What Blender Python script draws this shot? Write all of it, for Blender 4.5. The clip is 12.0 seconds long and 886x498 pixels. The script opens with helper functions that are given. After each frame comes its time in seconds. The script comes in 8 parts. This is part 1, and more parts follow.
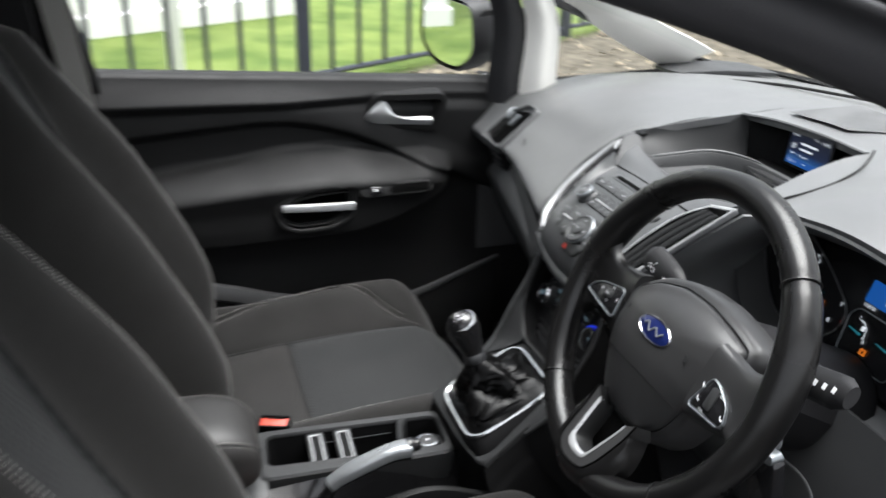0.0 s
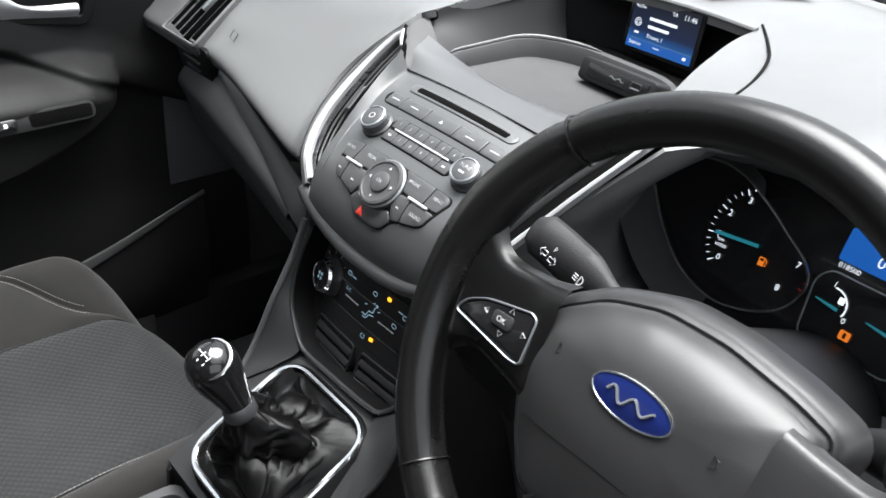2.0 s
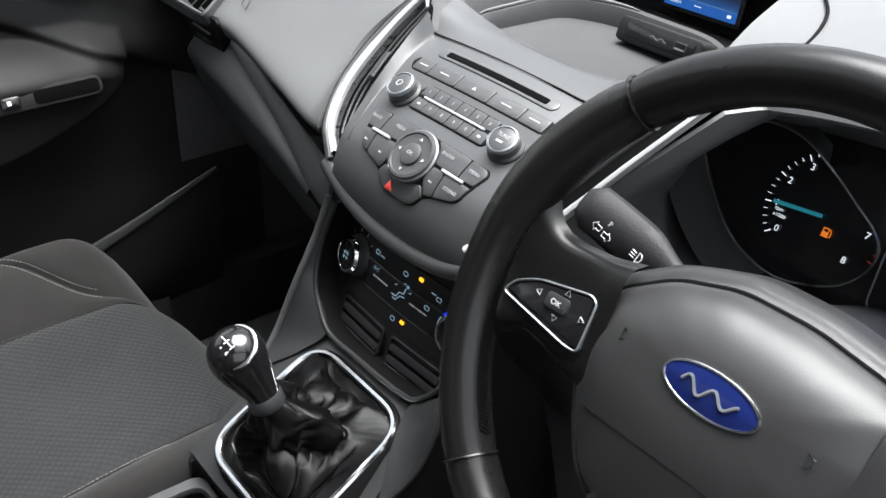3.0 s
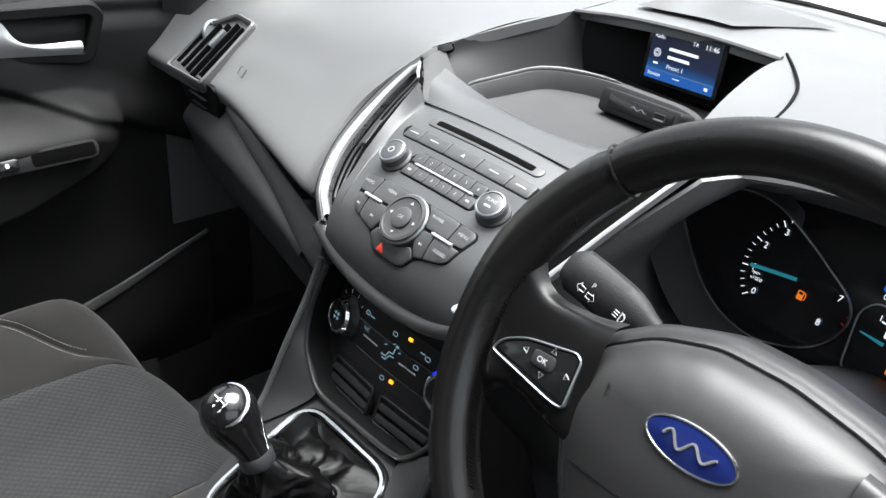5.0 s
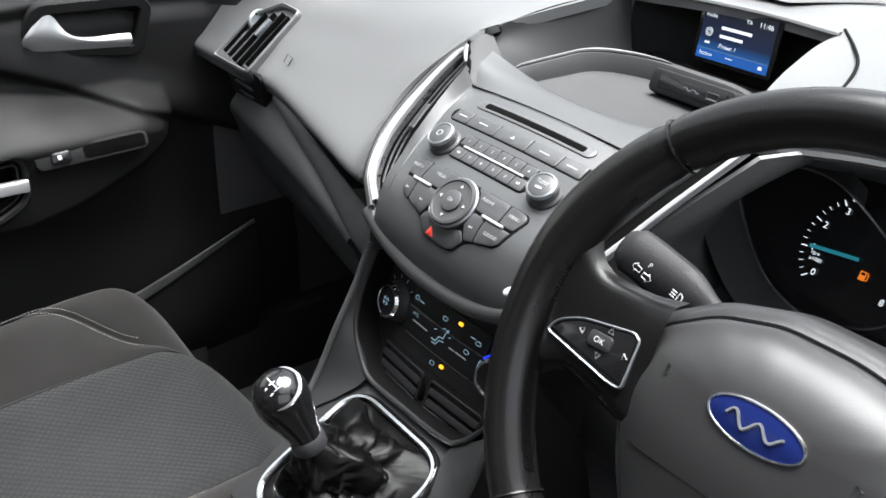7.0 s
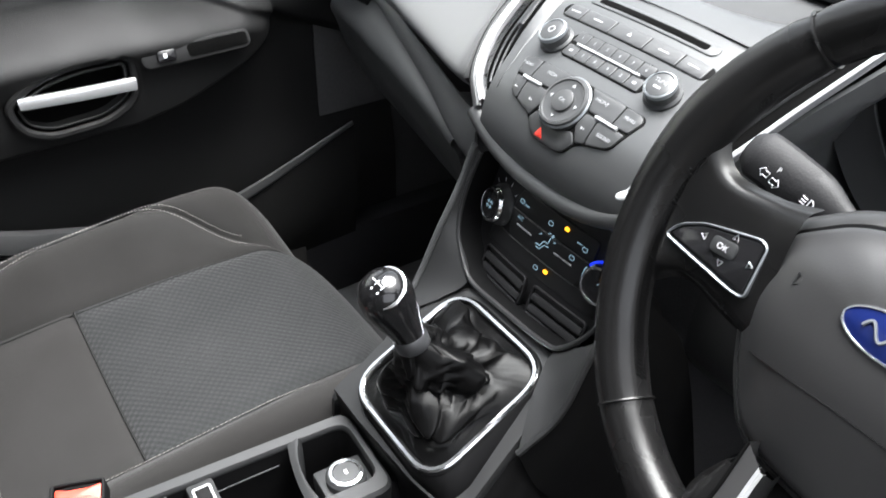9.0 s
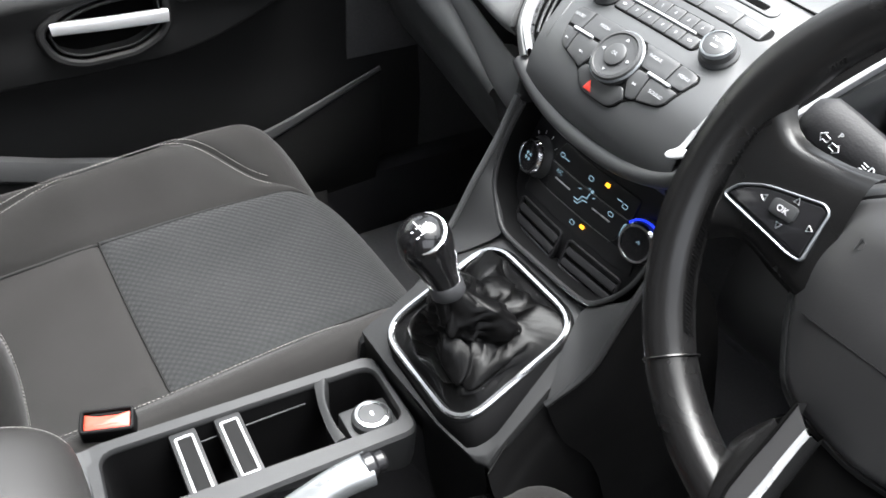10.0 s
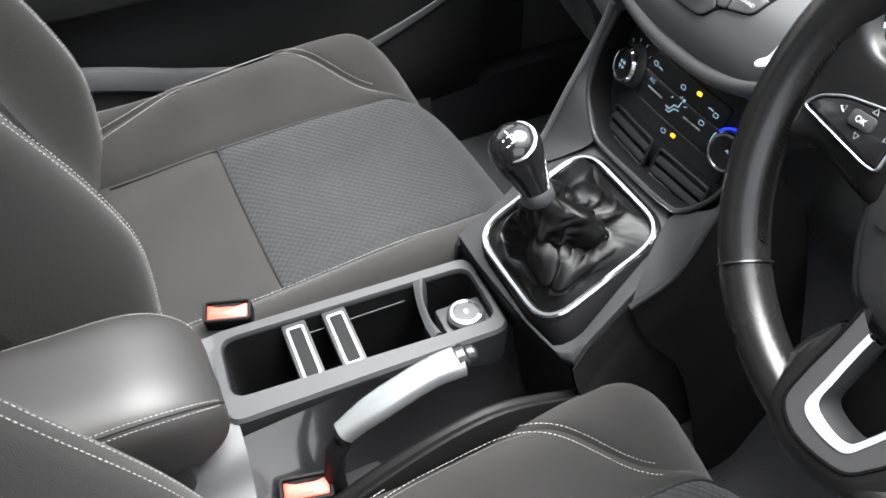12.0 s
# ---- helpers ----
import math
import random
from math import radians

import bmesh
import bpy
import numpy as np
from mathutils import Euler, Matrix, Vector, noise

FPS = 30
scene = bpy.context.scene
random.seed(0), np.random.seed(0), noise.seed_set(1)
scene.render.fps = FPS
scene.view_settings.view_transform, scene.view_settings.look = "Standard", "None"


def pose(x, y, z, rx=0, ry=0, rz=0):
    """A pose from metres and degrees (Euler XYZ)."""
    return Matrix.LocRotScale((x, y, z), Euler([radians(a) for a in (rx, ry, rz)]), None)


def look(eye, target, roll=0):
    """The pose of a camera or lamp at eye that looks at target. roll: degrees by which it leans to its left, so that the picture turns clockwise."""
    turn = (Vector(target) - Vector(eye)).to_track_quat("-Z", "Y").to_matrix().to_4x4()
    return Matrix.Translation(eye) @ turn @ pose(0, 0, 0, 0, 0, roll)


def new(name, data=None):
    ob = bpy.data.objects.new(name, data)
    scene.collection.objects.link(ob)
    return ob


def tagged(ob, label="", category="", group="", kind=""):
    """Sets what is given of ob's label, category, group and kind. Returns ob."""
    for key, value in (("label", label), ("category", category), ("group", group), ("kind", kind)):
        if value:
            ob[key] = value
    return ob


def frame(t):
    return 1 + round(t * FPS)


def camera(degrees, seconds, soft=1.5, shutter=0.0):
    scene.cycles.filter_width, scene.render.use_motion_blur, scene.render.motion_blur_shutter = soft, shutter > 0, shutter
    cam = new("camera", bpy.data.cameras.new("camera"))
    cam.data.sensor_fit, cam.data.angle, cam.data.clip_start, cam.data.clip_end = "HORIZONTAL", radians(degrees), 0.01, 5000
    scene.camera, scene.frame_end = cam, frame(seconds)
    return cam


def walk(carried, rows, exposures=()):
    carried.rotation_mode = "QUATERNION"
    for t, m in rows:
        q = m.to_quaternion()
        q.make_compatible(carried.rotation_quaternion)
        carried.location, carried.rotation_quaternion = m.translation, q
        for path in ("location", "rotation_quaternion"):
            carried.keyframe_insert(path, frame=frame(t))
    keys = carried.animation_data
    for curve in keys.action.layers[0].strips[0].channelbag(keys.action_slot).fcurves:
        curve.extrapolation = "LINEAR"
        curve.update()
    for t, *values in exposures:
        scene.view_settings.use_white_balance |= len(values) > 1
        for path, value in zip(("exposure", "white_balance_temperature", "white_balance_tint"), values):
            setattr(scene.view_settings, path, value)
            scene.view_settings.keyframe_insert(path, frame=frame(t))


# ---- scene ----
cam = camera(53.61, 12.0, shutter=0.5)
EXPOSURES = [(0.0, 1.5), (0.3, 1.4), (0.5, 1.35), (1.0, 1.8), (2.0, 1.95), (3.7, 1.85), (5.5, 2.0), (6.7, 2.0), (9.0, 2.4), (10.5, 2.55), (11.0, 2.5), (11.5, 2.75), (12.0, 2.8)]
SKY, SUN = 0.125, 3.4
PATH = [
    (0, (1.0533, -0.4828, 1.4259), (-0.6783, 0.0914, 0.6062), 1.68),
    (0.3, (0.8974, -0.4990, 1.3999), (-0.6903, 0.3317, 0.5116), 3.31),
    (0.5, (0.7970, -0.5084, 1.3823), (-0.6562, 0.4603, 0.4077), 4.41),
    (1, (0.6717, -0.4758, 1.3594), (-0.6141, 0.6452, 0.3154), 5.10),
    (1.5, (0.6033, -0.3953, 1.3327), (-0.6197, 0.8003, 0.2960), 4.64),
    (2, (0.5572, -0.3654, 1.3034), (-0.6897, 0.8033, 0.2644), 5.58),
    (2.5, (0.5268, -0.3492, 1.2813), (-0.6898, 0.8105, 0.1973), 5.01),
    (3, (0.5070, -0.3520, 1.2761), (-0.7241, 0.7848, 0.1843), 4.34),
    (3.5, (0.5140, -0.3588, 1.2825), (-0.7295, 0.8208, 0.2519), 4.67),
    (3.7, (0.5184, -0.3636, 1.2865), (-0.7390, 0.8255, 0.2840), 4.67),
    (5.5, (0.5209, -0.3697, 1.2850), (-0.7552, 0.8335, 0.3238), 4.88),
    (6, (0.5208, -0.3660, 1.2799), (-0.7580, 0.8181, 0.2988), 3.90),
    (6.5, (0.5160, -0.3724, 1.2770), (-0.7820, 0.7905, 0.2958), 3.85),
    (6.7, (0.5147, -0.3749, 1.2764), (-0.7943, 0.7765, 0.2961), 3.75),
    (8.3, (0.5196, -0.3735, 1.2669), (-0.8598, 0.6058, 0.2000), -0.39),
    (8.5, (0.5137, -0.3723, 1.2679), (-0.8623, 0.5761, 0.1693), -0.40),
    (9, (0.4983, -0.3827, 1.2614), (-0.8509, 0.5267, 0.0984), 1.03),
    (9.5, (0.4899, -0.3931, 1.2568), (-0.8261, 0.4905, 0.0371), 1.99),
    (10, (0.4817, -0.4140, 1.2559), (-0.8105, 0.4662, 0.0087), 4.38),
    (10.5, (0.4845, -0.4076, 1.2568), (-0.7430, 0.4995, -0.0357), 5.56),
    (11, (0.4918, -0.4060, 1.2594), (-0.7003, 0.4572, -0.0947), 3.90),
    (11.5, (0.5033, -0.4192, 1.2680), (-0.7598, 0.2859, -0.1131), 0.93),
    (12, (0.5161, -0.4145, 1.2839), (-0.7680, 0.1796, -0.1297), -1.27),
]
walk(cam, [(t, look(eye, target, roll)) for t, eye, target, roll in PATH], EXPOSURES)

# ---------------------------------------------------------------- light
world = bpy.data.worlds.new("overcast_sky")
scene.world = world
world.use_nodes = True
wn = world.node_tree
sky = wn.nodes.new("ShaderNodeTexSky")
sky.sky_type, sky.sun_disc = "NISHITA", False
sky.sun_elevation, sky.sun_rotation = radians(74), radians(38)
sky.air_density, sky.dust_density, sky.ozone_density = 1.0, 4.0, 1.0
hsv = wn.nodes.new("ShaderNodeHueSaturation")
hsv.inputs["Saturation"].default_value = 0.25
wn.links.new(sky.outputs[0], hsv.inputs["Color"])
wn.links.new(hsv.outputs[0], wn.nodes["Background"].inputs[0])
wn.nodes["Background"].inputs[1].default_value = SKY
sun = new("sun", bpy.data.lights.new("sun", "SUN"))
sun.data.energy, sun.data.angle, sun.data.color = SUN, radians(50), (0.985, 0.988, 1.0)
sun.matrix_world = look((0, 0, 0), (0.05, -0.22, -0.97))

# ---------------------------------------------------------------- materials
def material(name, base, rough=0.5, metal=0.0, var=0.12, scale=30.0, bump=0.0, bump_scale=600.0, coat=0.0, sheen=0.0, spec=0.5, wear=0.15):
    """A painted, moulded or woven surface: a base colour that drifts at two scales, with a fine relief."""
    m = bpy.data.materials.new(name)
    m.use_nodes = True
    nt = m.node_tree
    b = nt.nodes["Principled BSDF"]
    b.inputs["Metallic"].default_value = metal
    b.inputs["Specular IOR Level"].default_value = spec
    b.inputs["Coat Weight"].default_value = coat
    b.inputs["Sheen Weight"].default_value = sheen
    co = nt.nodes.new("ShaderNodeTexCoord")
    fine, wide = nt.nodes.new("ShaderNodeTexNoise"), nt.nodes.new("ShaderNodeTexNoise")
    fine.inputs["Scale"].default_value, wide.inputs["Scale"].default_value = bump_scale * 0.4, scale * 0.3
    fine.inputs["Detail"].default_value, wide.inputs["Detail"].default_value = 3, 5
    mix = nt.nodes.new("ShaderNodeMixRGB")
    mix.inputs["Color1"].default_value = (*[c * (1 - var) for c in base], 1)
    mix.inputs["Color2"].default_value = (*[min(1, c * (1 + var)) for c in base], 1)
    add = nt.nodes.new("ShaderNodeMath")
    add.operation = "MULTIPLY_ADD"
    add.inputs[1].default_value, add.inputs[2].default_value = 0.5, 0.0
    add2 = nt.nodes.new("ShaderNodeMath")
    add2.operation = "MULTIPLY_ADD"
    add2.inputs[1].default_value = 0.5
    nt.links.new(co.outputs["Object"], fine.inputs["Vector"])
    nt.links.new(co.outputs["Object"], wide.inputs["Vector"])
    nt.links.new(fine.outputs[0], add.inputs[0])
    nt.links.new(wide.outputs[0], add2.inputs[0])
    nt.links.new(add.outputs[0], add2.inputs[2])
    nt.links.new(add2.outputs[0], mix.inputs["Fac"])
    nt.links.new(mix.outputs[0], b.inputs["Base Color"])
    ro = nt.nodes.new("ShaderNodeMapRange")
    ro.inputs["From Min"].default_value, ro.inputs["From Max"].default_value = 0.3, 0.7
    ro.inputs["To Min"].default_value, ro.inputs["To Max"].default_value = max(0.02, rough * (1 - wear)), min(1, rough * (1 + wear))
    nt.links.new(wide.outputs[0], ro.inputs["Value"])
    nt.links.new(ro.outputs[0], b.inputs["Roughness"])
    if bump:
        cell = nt.nodes.new("ShaderNodeTexVoronoi")
        cell.inputs["Scale"].default_value = bump_scale
        nt.links.new(co.outputs["Object"], cell.inputs["Vector"])
        bp = nt.nodes.new("ShaderNodeBump")
        bp.inputs["Strength"].default_value, bp.inputs["Distance"].default_value = bump, 0.0006
        nt.links.new(cell.outputs["Distance"], bp.inputs["Height"])
        nt.links.new(bp.outputs[0], b.inputs["Normal"])
    return m


def glowing(name, colour, strength):
    m = bpy.data.materials.new(name)
    m.use_nodes = True
    b = m.node_tree.nodes["Principled BSDF"]
    b.inputs["Base Color"].default_value = (0.01, 0.01, 0.01, 1)
    b.inputs["Emission Color"].default_value = (*colour, 1)
    b.inputs["Emission Strength"].default_value = strength
    return m


def clear_glass(name, tint, gloss):
    """A thin pane: light goes straight through, with a weak reflection."""
    m = bpy.data.materials.new(name)
    m.use_nodes = True
    nt = m.node_tree
    nt.nodes.remove(nt.nodes["Principled BSDF"])
    t, g, mx = nt.nodes.new("ShaderNodeBsdfTransparent"), nt.nodes.new("ShaderNodeBsdfGlossy"), nt.nodes.new("ShaderNodeMixShader")
    t.inputs[0].default_value = (*tint, 1)
    g.inputs["Roughness"].default_value = 0.02
    mx.inputs[0].default_value = gloss
    nt.links.new(t.outputs[0], mx.inputs[1])
    nt.links.new(g.outputs[0], mx.inputs[2])
    nt.links.new(mx.outputs[0], nt.nodes["Material Output"].inputs[0])
    return m


def woven(name, base, scale_x, scale_y, depth, rough=0.9, contrast=0.35, lozenge=False):
    """A seat cloth with staggered raised lozenges."""
    m = material(name, base, rough, var=0.15, scale=25, spec=0.25, sheen=0.1)
    nt = m.node_tree
    b = nt.nodes["Principled BSDF"]
    co = nt.nodes.new("ShaderNodeTexCoord")
    mp = nt.nodes.new("ShaderNodeMapping")
    mp.inputs["Rotation"].default_value = (0, 0, 0)
    nt.links.new(co.outputs["Object"], mp.inputs["Vector"])
    brick = nt.nodes.new("ShaderNodeTexBrick")
    brick.inputs["Scale"].default_value = scale_x
    brick.inputs["Mortar Size"].default_value = 0.16
    brick.inputs["Mortar Smooth"].default_value = 1.0
    brick.inputs["Brick Width"].default_value, brick.inputs["Row Height"].default_value = 1.0, scale_y
    brick.inputs["Color1"].default_value = brick.inputs["Color2"].default_value = (1, 1, 1, 1)
    brick.inputs["Mortar"].default_value = (0, 0, 0, 1)
    nt.links.new(mp.outputs[0], brick.inputs["Vector"])
    height = brick.outputs["Color"]
    if lozenge:
        # staggered dimples: the product of two waves across and along
        sep, prod, half = nt.nodes.new("ShaderNodeSeparateXYZ"), nt.nodes.new("ShaderNodeMath"), nt.nodes.new("ShaderNodeMath")
        nt.links.new(co.outputs["Object"], sep.inputs[0])
        for k, axis in enumerate(("X", "Y")):
            mul, sn = nt.nodes.new("ShaderNodeMath"), nt.nodes.new("ShaderNodeMath")
            mul.operation, sn.operation = "MULTIPLY", "SINE"
            mul.inputs[1].default_value = (scale_x, scale_y)[k]
            nt.links.new(sep.outputs[axis], mul.inputs[0])
            nt.links.new(mul.outputs[0], sn.inputs[0])
            nt.links.new(sn.outputs[0], prod.inputs[k])
        prod.operation, half.operation = "MULTIPLY", "MULTIPLY_ADD"
        half.inputs[1].default_value, half.inputs[2].default_value = 0.5, 0.5
        nt.links.new(prod.outputs[0], half.inputs[0])
        height = half.outputs[0]
    bp = nt.nodes.new("ShaderNodeBump")
    bp.inputs["Strength"].default_value, bp.inputs["Distance"].default_value = 0.7, depth
    nt.links.new(height, bp.inputs["Height"])
    weave = nt.nodes.new("ShaderNodeTexNoise")
    weave.inputs["Scale"].default_value = 900
    nt.links.new(co.outputs["Object"], weave.inputs["Vector"])
    bp2 = nt.nodes.new("ShaderNodeBump")
    bp2.inputs["Strength"].default_value, bp2.inputs["Distance"].default_value = 0.4, 0.0006
    nt.links.new(weave.outputs[0], bp2.inputs["Height"])
    nt.links.new(bp.outputs[0], bp2.inputs["Normal"])
    nt.links.new(bp2.outputs[0], b.inputs["Normal"])
    old = b.inputs["Base Color"].links[0].from_socket
    dark = nt.nodes.new("ShaderNodeMixRGB")
    dark.blend_type = "MULTIPLY"
    dark.inputs["Fac"].default_value = contrast
    nt.links.new(old, dark.inputs["Color1"])
    nt.links.new(height, dark.inputs["Color2"])
    nt.links.new(dark.outputs[0], b.inputs["Base Color"])
    return m


SOFT = material("soft_dash_plastic", (0.112, 0.1145, 0.116), 0.36, var=0.1, bump=0.14, bump_scale=1100)
HARD = material("hard_dark_plastic", (0.027, 0.028, 0.029), 0.48, var=0.12, bump=0.12, bump_scale=1500)
SATIN = material("satin_grey_panel", (0.058, 0.060, 0.0615), 0.36, var=0.06, bump=0.1, bump_scale=1200)
KEY = material("radio_key_plastic", (0.042, 0.0433, 0.0445), 0.40, var=0.06, bump=0.08, bump_scale=1200)
BUTTON = material("button_plastic", (0.027, 0.028, 0.030), 0.42, var=0.08)
GAP = material("dark_gap", (0.011, 0.011, 0.011), 1.0, spec=0.02)
GLOSS = material("gloss_black", (0.011, 0.011, 0.012), 0.2, coat=0.15, spec=0.4, var=0.05, wear=0.4)
LEATHER = material("black_leather", (0.0068, 0.0067, 0.0068), 0.28, var=0.15, bump=0.10, bump_scale=1300, spec=0.40)
BOOT_LEATHER = material("soft_boot_leather", (0.0022, 0.0022, 0.0023), 0.32, var=0.2, bump=0.12, bump_scale=1200, spec=0.15)
ARM_LEATHER = material("armrest_leather", (0.0175, 0.0168, 0.0162), 0.50, var=0.08, bump=0.1, bump_scale=1600)
CLOTH = woven("seat_cloth", (0.0114, 0.0108, 0.0102), 700, 1.0, 0.00012, contrast=0.07)
INSERT = woven("patterned_seat_cloth", (0.0142, 0.0152, 0.0156), 600.0, 640.0, 0.0012, contrast=0.42, lozenge=True)
CHROME = material("satin_chrome", (0.82, 0.83, 0.84), 0.17, metal=1.0, var=0.03, wear=0.4)
BRIGHT = material("bright_satin_insert", (0.50, 0.51, 0.52), 0.3, metal=0.5, var=0.04)
SILVER = material("silver_paint", (0.28, 0.30, 0.315), 0.36, metal=0.7, var=0.05)
CARPET = material("black_carpet", (0.08, 0.08, 0.082), 0.95, var=0.4, bump=1.0, bump_scale=500, spec=0.1)
TRIM = material("light_grey_trim", (0.80, 0.79, 0.75), 0.7, var=0.04, bump=0.2, bump_scale=900)
BIN = material("door_bin_plastic", (0.044, 0.045, 0.046), 0.45, var=0.06, bump=0.1, bump_scale=1200)
PILLAR = material("grey_pillar_trim", (0.036, 0.036, 0.040), 0.55, var=0.1, bump=0.2, bump_scale=900)
DARKTRIM = material("black_pillar_trim", (0.012, 0.012, 0.014), 0.6, var=0.1, bump=0.3)
THREAD = material("pale_thread", (0.27, 0.262, 0.25), 0.8)
DIM_INK = material("grey_ink", (0.32, 0.33, 0.34), 0.6, var=0.02)
# black plastic; on deep parts the colour stands in for shade
BLACK_AND_SHADE = material("black_plastic_and_shade", (0.004, 0.004, 0.0043), 0.6, spec=0.15)
# near-black that stands in for the shade deep inside holes
RECESS_SHADE = material("recess_shade_black", (0.003, 0.003, 0.003), 0.9, spec=0.03)
DECK_RUBBER = material("tray_rubber", (0.034, 0.035, 0.036), 0.6, var=0.15, bump=0.2, bump_scale=900, spec=0.35)
# darkened dash grey: the shade in the cove is put into the colour
COVE = material("shaded_cove_plastic", (0.0150, 0.0155, 0.0160), 0.5, spec=0.22, var=0.06, bump=0.15, bump_scale=1000)
# colour lowered for the shade that the radio's overhang casts
CLIMATE = material("shaded_heater_plastic", (0.012, 0.012, 0.013), 0.5, var=0.1, spec=0.35)
PIANO = material("polished_black", (0.007, 0.007, 0.0075), 0.16, coat=0.3, spec=0.5, var=0.05, wear=0.3)
LEVER = material("lever_silver", (0.30, 0.315, 0.325), 0.28, metal=0.7, var=0.05)
DECK = material("deck_plastic", (0.0118, 0.0122, 0.0126), 0.45, var=0.08, bump=0.15, bump_scale=1200)
# black plastic; on the console's flanks its darkness stands in for shade
SHADE_PLASTIC = material("shade_black_plastic", (0.0052, 0.0052, 0.0053), 0.5, spec=0.12, var=0.1)
CONSOLE = material("console_plastic", (0.0165, 0.0171, 0.0177), 0.45, var=0.08, bump=0.22, bump_scale=1000)
STALK = material("stalk_plastic", (0.010, 0.010, 0.011), 0.5, spec=0.3, var=0.1, bump=0.15)
ORANGE = material("orange_button", (0.48, 0.040, 0.018), 0.45, var=0.05)
WHITE_INK = material("white_ink", (0.75, 0.76, 0.78), 0.6, var=0.02)
BLUE = material("blue_enamel", (0.008, 0.016, 0.095), 0.2, coat=0.5, var=0.08)
RED_INK = material("red_ink", (0.8, 0.06, 0.04), 0.5)
BLACK = material("matt_black", (0.012, 0.012, 0.012), 0.9, spec=0.15)
BODY = material("car_paint", (0.75, 0.76, 0.76), 0.3, var=0.02, coat=0.5)
HEADLINER = material("headliner_cloth", (0.38, 0.37, 0.35), 0.95, var=0.05, bump=0.3)
LIT_WHITE = glowing("lit_white", (0.85, 0.92, 1.0), 0.32)
LIT_ICE = glowing("lit_ice_blue", (0.45, 0.72, 0.9), 0.10)
LIT_BLUE = glowing("lit_blue", (0.015, 0.2, 0.85), 0.13)
LIT_AMBER = glowing("lit_amber", (1.0, 0.40, 0.02), 0.6)
LIT_DEEP = glowing("lit_deep_blue", (0.01, 0.035, 0.9), 0.3)
LIT_ORANGE = glowing("lit_orange", (1.0, 0.25, 0.02), 0.2)
LIT_CYAN = glowing("lit_cyan", (0.03, 0.42, 0.55), 0.10)
GLASS = clear_glass("window_glass", (0.93, 0.95, 0.94), 0.05)
TINTED = clear_glass("tinted_rear_glass", (0.32, 0.33, 0.33), 0.05)
MIRROR = material("mirror", (0.85, 0.87, 0.87), 0.02, metal=1.0, var=0.01)

# ---------------------------------------------------------------- mesh helpers
V = Vector
X, Y, Z = V((1, 0, 0)), V((0, 1, 0)), V((0, 0, 1))


def mesh_of(name, bm, mat, smooth=True, sharp=35):
    me = bpy.data.meshes.new(name)
    bmesh.ops.recalc_face_normals(bm, faces=bm.faces)
    for f in bm.faces:
        f.smooth = smooth
    if smooth:
        for e in bm.edges:
            if len(e.link_faces) == 2 and e.calc_face_angle(0) > radians(sharp):
                e.smooth = False
    bm.to_mesh(me)
    bm.free()
    me.materials.append(mat)
    return me


def thing(name, label, category, at=(0, 0, 0), group="", kind=""):
    ob = new(name)
    ob.empty_display_size = 0.02
    ob.matrix_world = at if isinstance(at, Matrix) else Matrix.Translation(at)
    return tagged(ob, label, category, group, kind)


def world_of(ob):
    m = ob.matrix_basis.copy()
    while ob.parent:
        ob = ob.parent
        m = ob.matrix_basis @ m
    return m


def part(name, bm, mat, parent=None, label="", smooth=True, sharp=35, m=None):
    """Links a bmesh, given in the world's metres (or in the frame m), as one mesh under a thing or a part."""
    if m is not None:
        bm.transform(m)
    if parent is not None:
        bm.transform(world_of(parent).inverted())
    ob = new(name, mesh_of(name, bm, mat, smooth, sharp))
    ob.parent = parent
    return tagged(ob, label)


def axes(o, u, v):
    """A frame at o with x along u, y near v, z outwards."""
    u = V(u).normalized()
    w = u.cross(V(v)).normalized()
    v = w.cross(u)
    return Matrix(((u.x, v.x, w.x, o[0]), (u.y, v.y, w.y, o[1]), (u.z, v.z, w.z, o[2]), (0, 0, 0, 1)))


def spline(pts, n, closed=False):
    """n steps a span along a Catmull-Rom curve."""
    pts = [V(p) for p in pts]
    k = len(pts)
    out = []
    for i in range(k if closed else k - 1):
        if closed:
            a, b, c, d = pts[i - 1], pts[i], pts[(i + 1) % k], pts[(i + 2) % k]
        else:
            b, c = pts[i], pts[i + 1]
            a = pts[i - 1] if i else b * 2 - c
            d = pts[i + 2] if i + 2 < k else c * 2 - b
        for j in range(n):
            t = j / n
            out.append(0.5 * ((2 * b) + (c - a) * t + (2 * a - 5 * b + 4 * c - d) * t * t + (3 * b - a - 3 * c + d) * t ** 3))
    if not closed:
        out.append(pts[-1])
    return out


def skin(bm, rows, close_u=False, close_v=False):
    vs = [[bm.verts.new(p) for p in r] for r in rows]
    nr, nc = len(vs), len(vs[0])
    for i in range(nr if close_v else nr - 1):
        for j in range(nc if close_u else nc - 1):
            a, b, c, d = vs[i][j], vs[i][(j + 1) % nc], vs[(i + 1) % nr][(j + 1) % nc], vs[(i + 1) % nr][j]
            if len({a, b, c, d}) == 4:
                bm.faces.new((a, b, c, d))
    return vs


def loft(sections, nu=6, nv=6):
    """A smooth sheet through sections of control points, equal in number."""
    bm = bmesh.new()
    cols = [spline(s, nu) for s in sections]
    rows = list(zip(*[spline(c, nv) for c in zip(*cols)]))
    skin(bm, rows)
    return bm


def thicken(bm, d):
    """Gives a sheet a thickness d against its normals."""
    bmesh.ops.recalc_face_normals(bm, faces=bm.faces)
    bmesh.ops.solidify(bm, geom=bm.faces[:], thickness=d)
    return bm


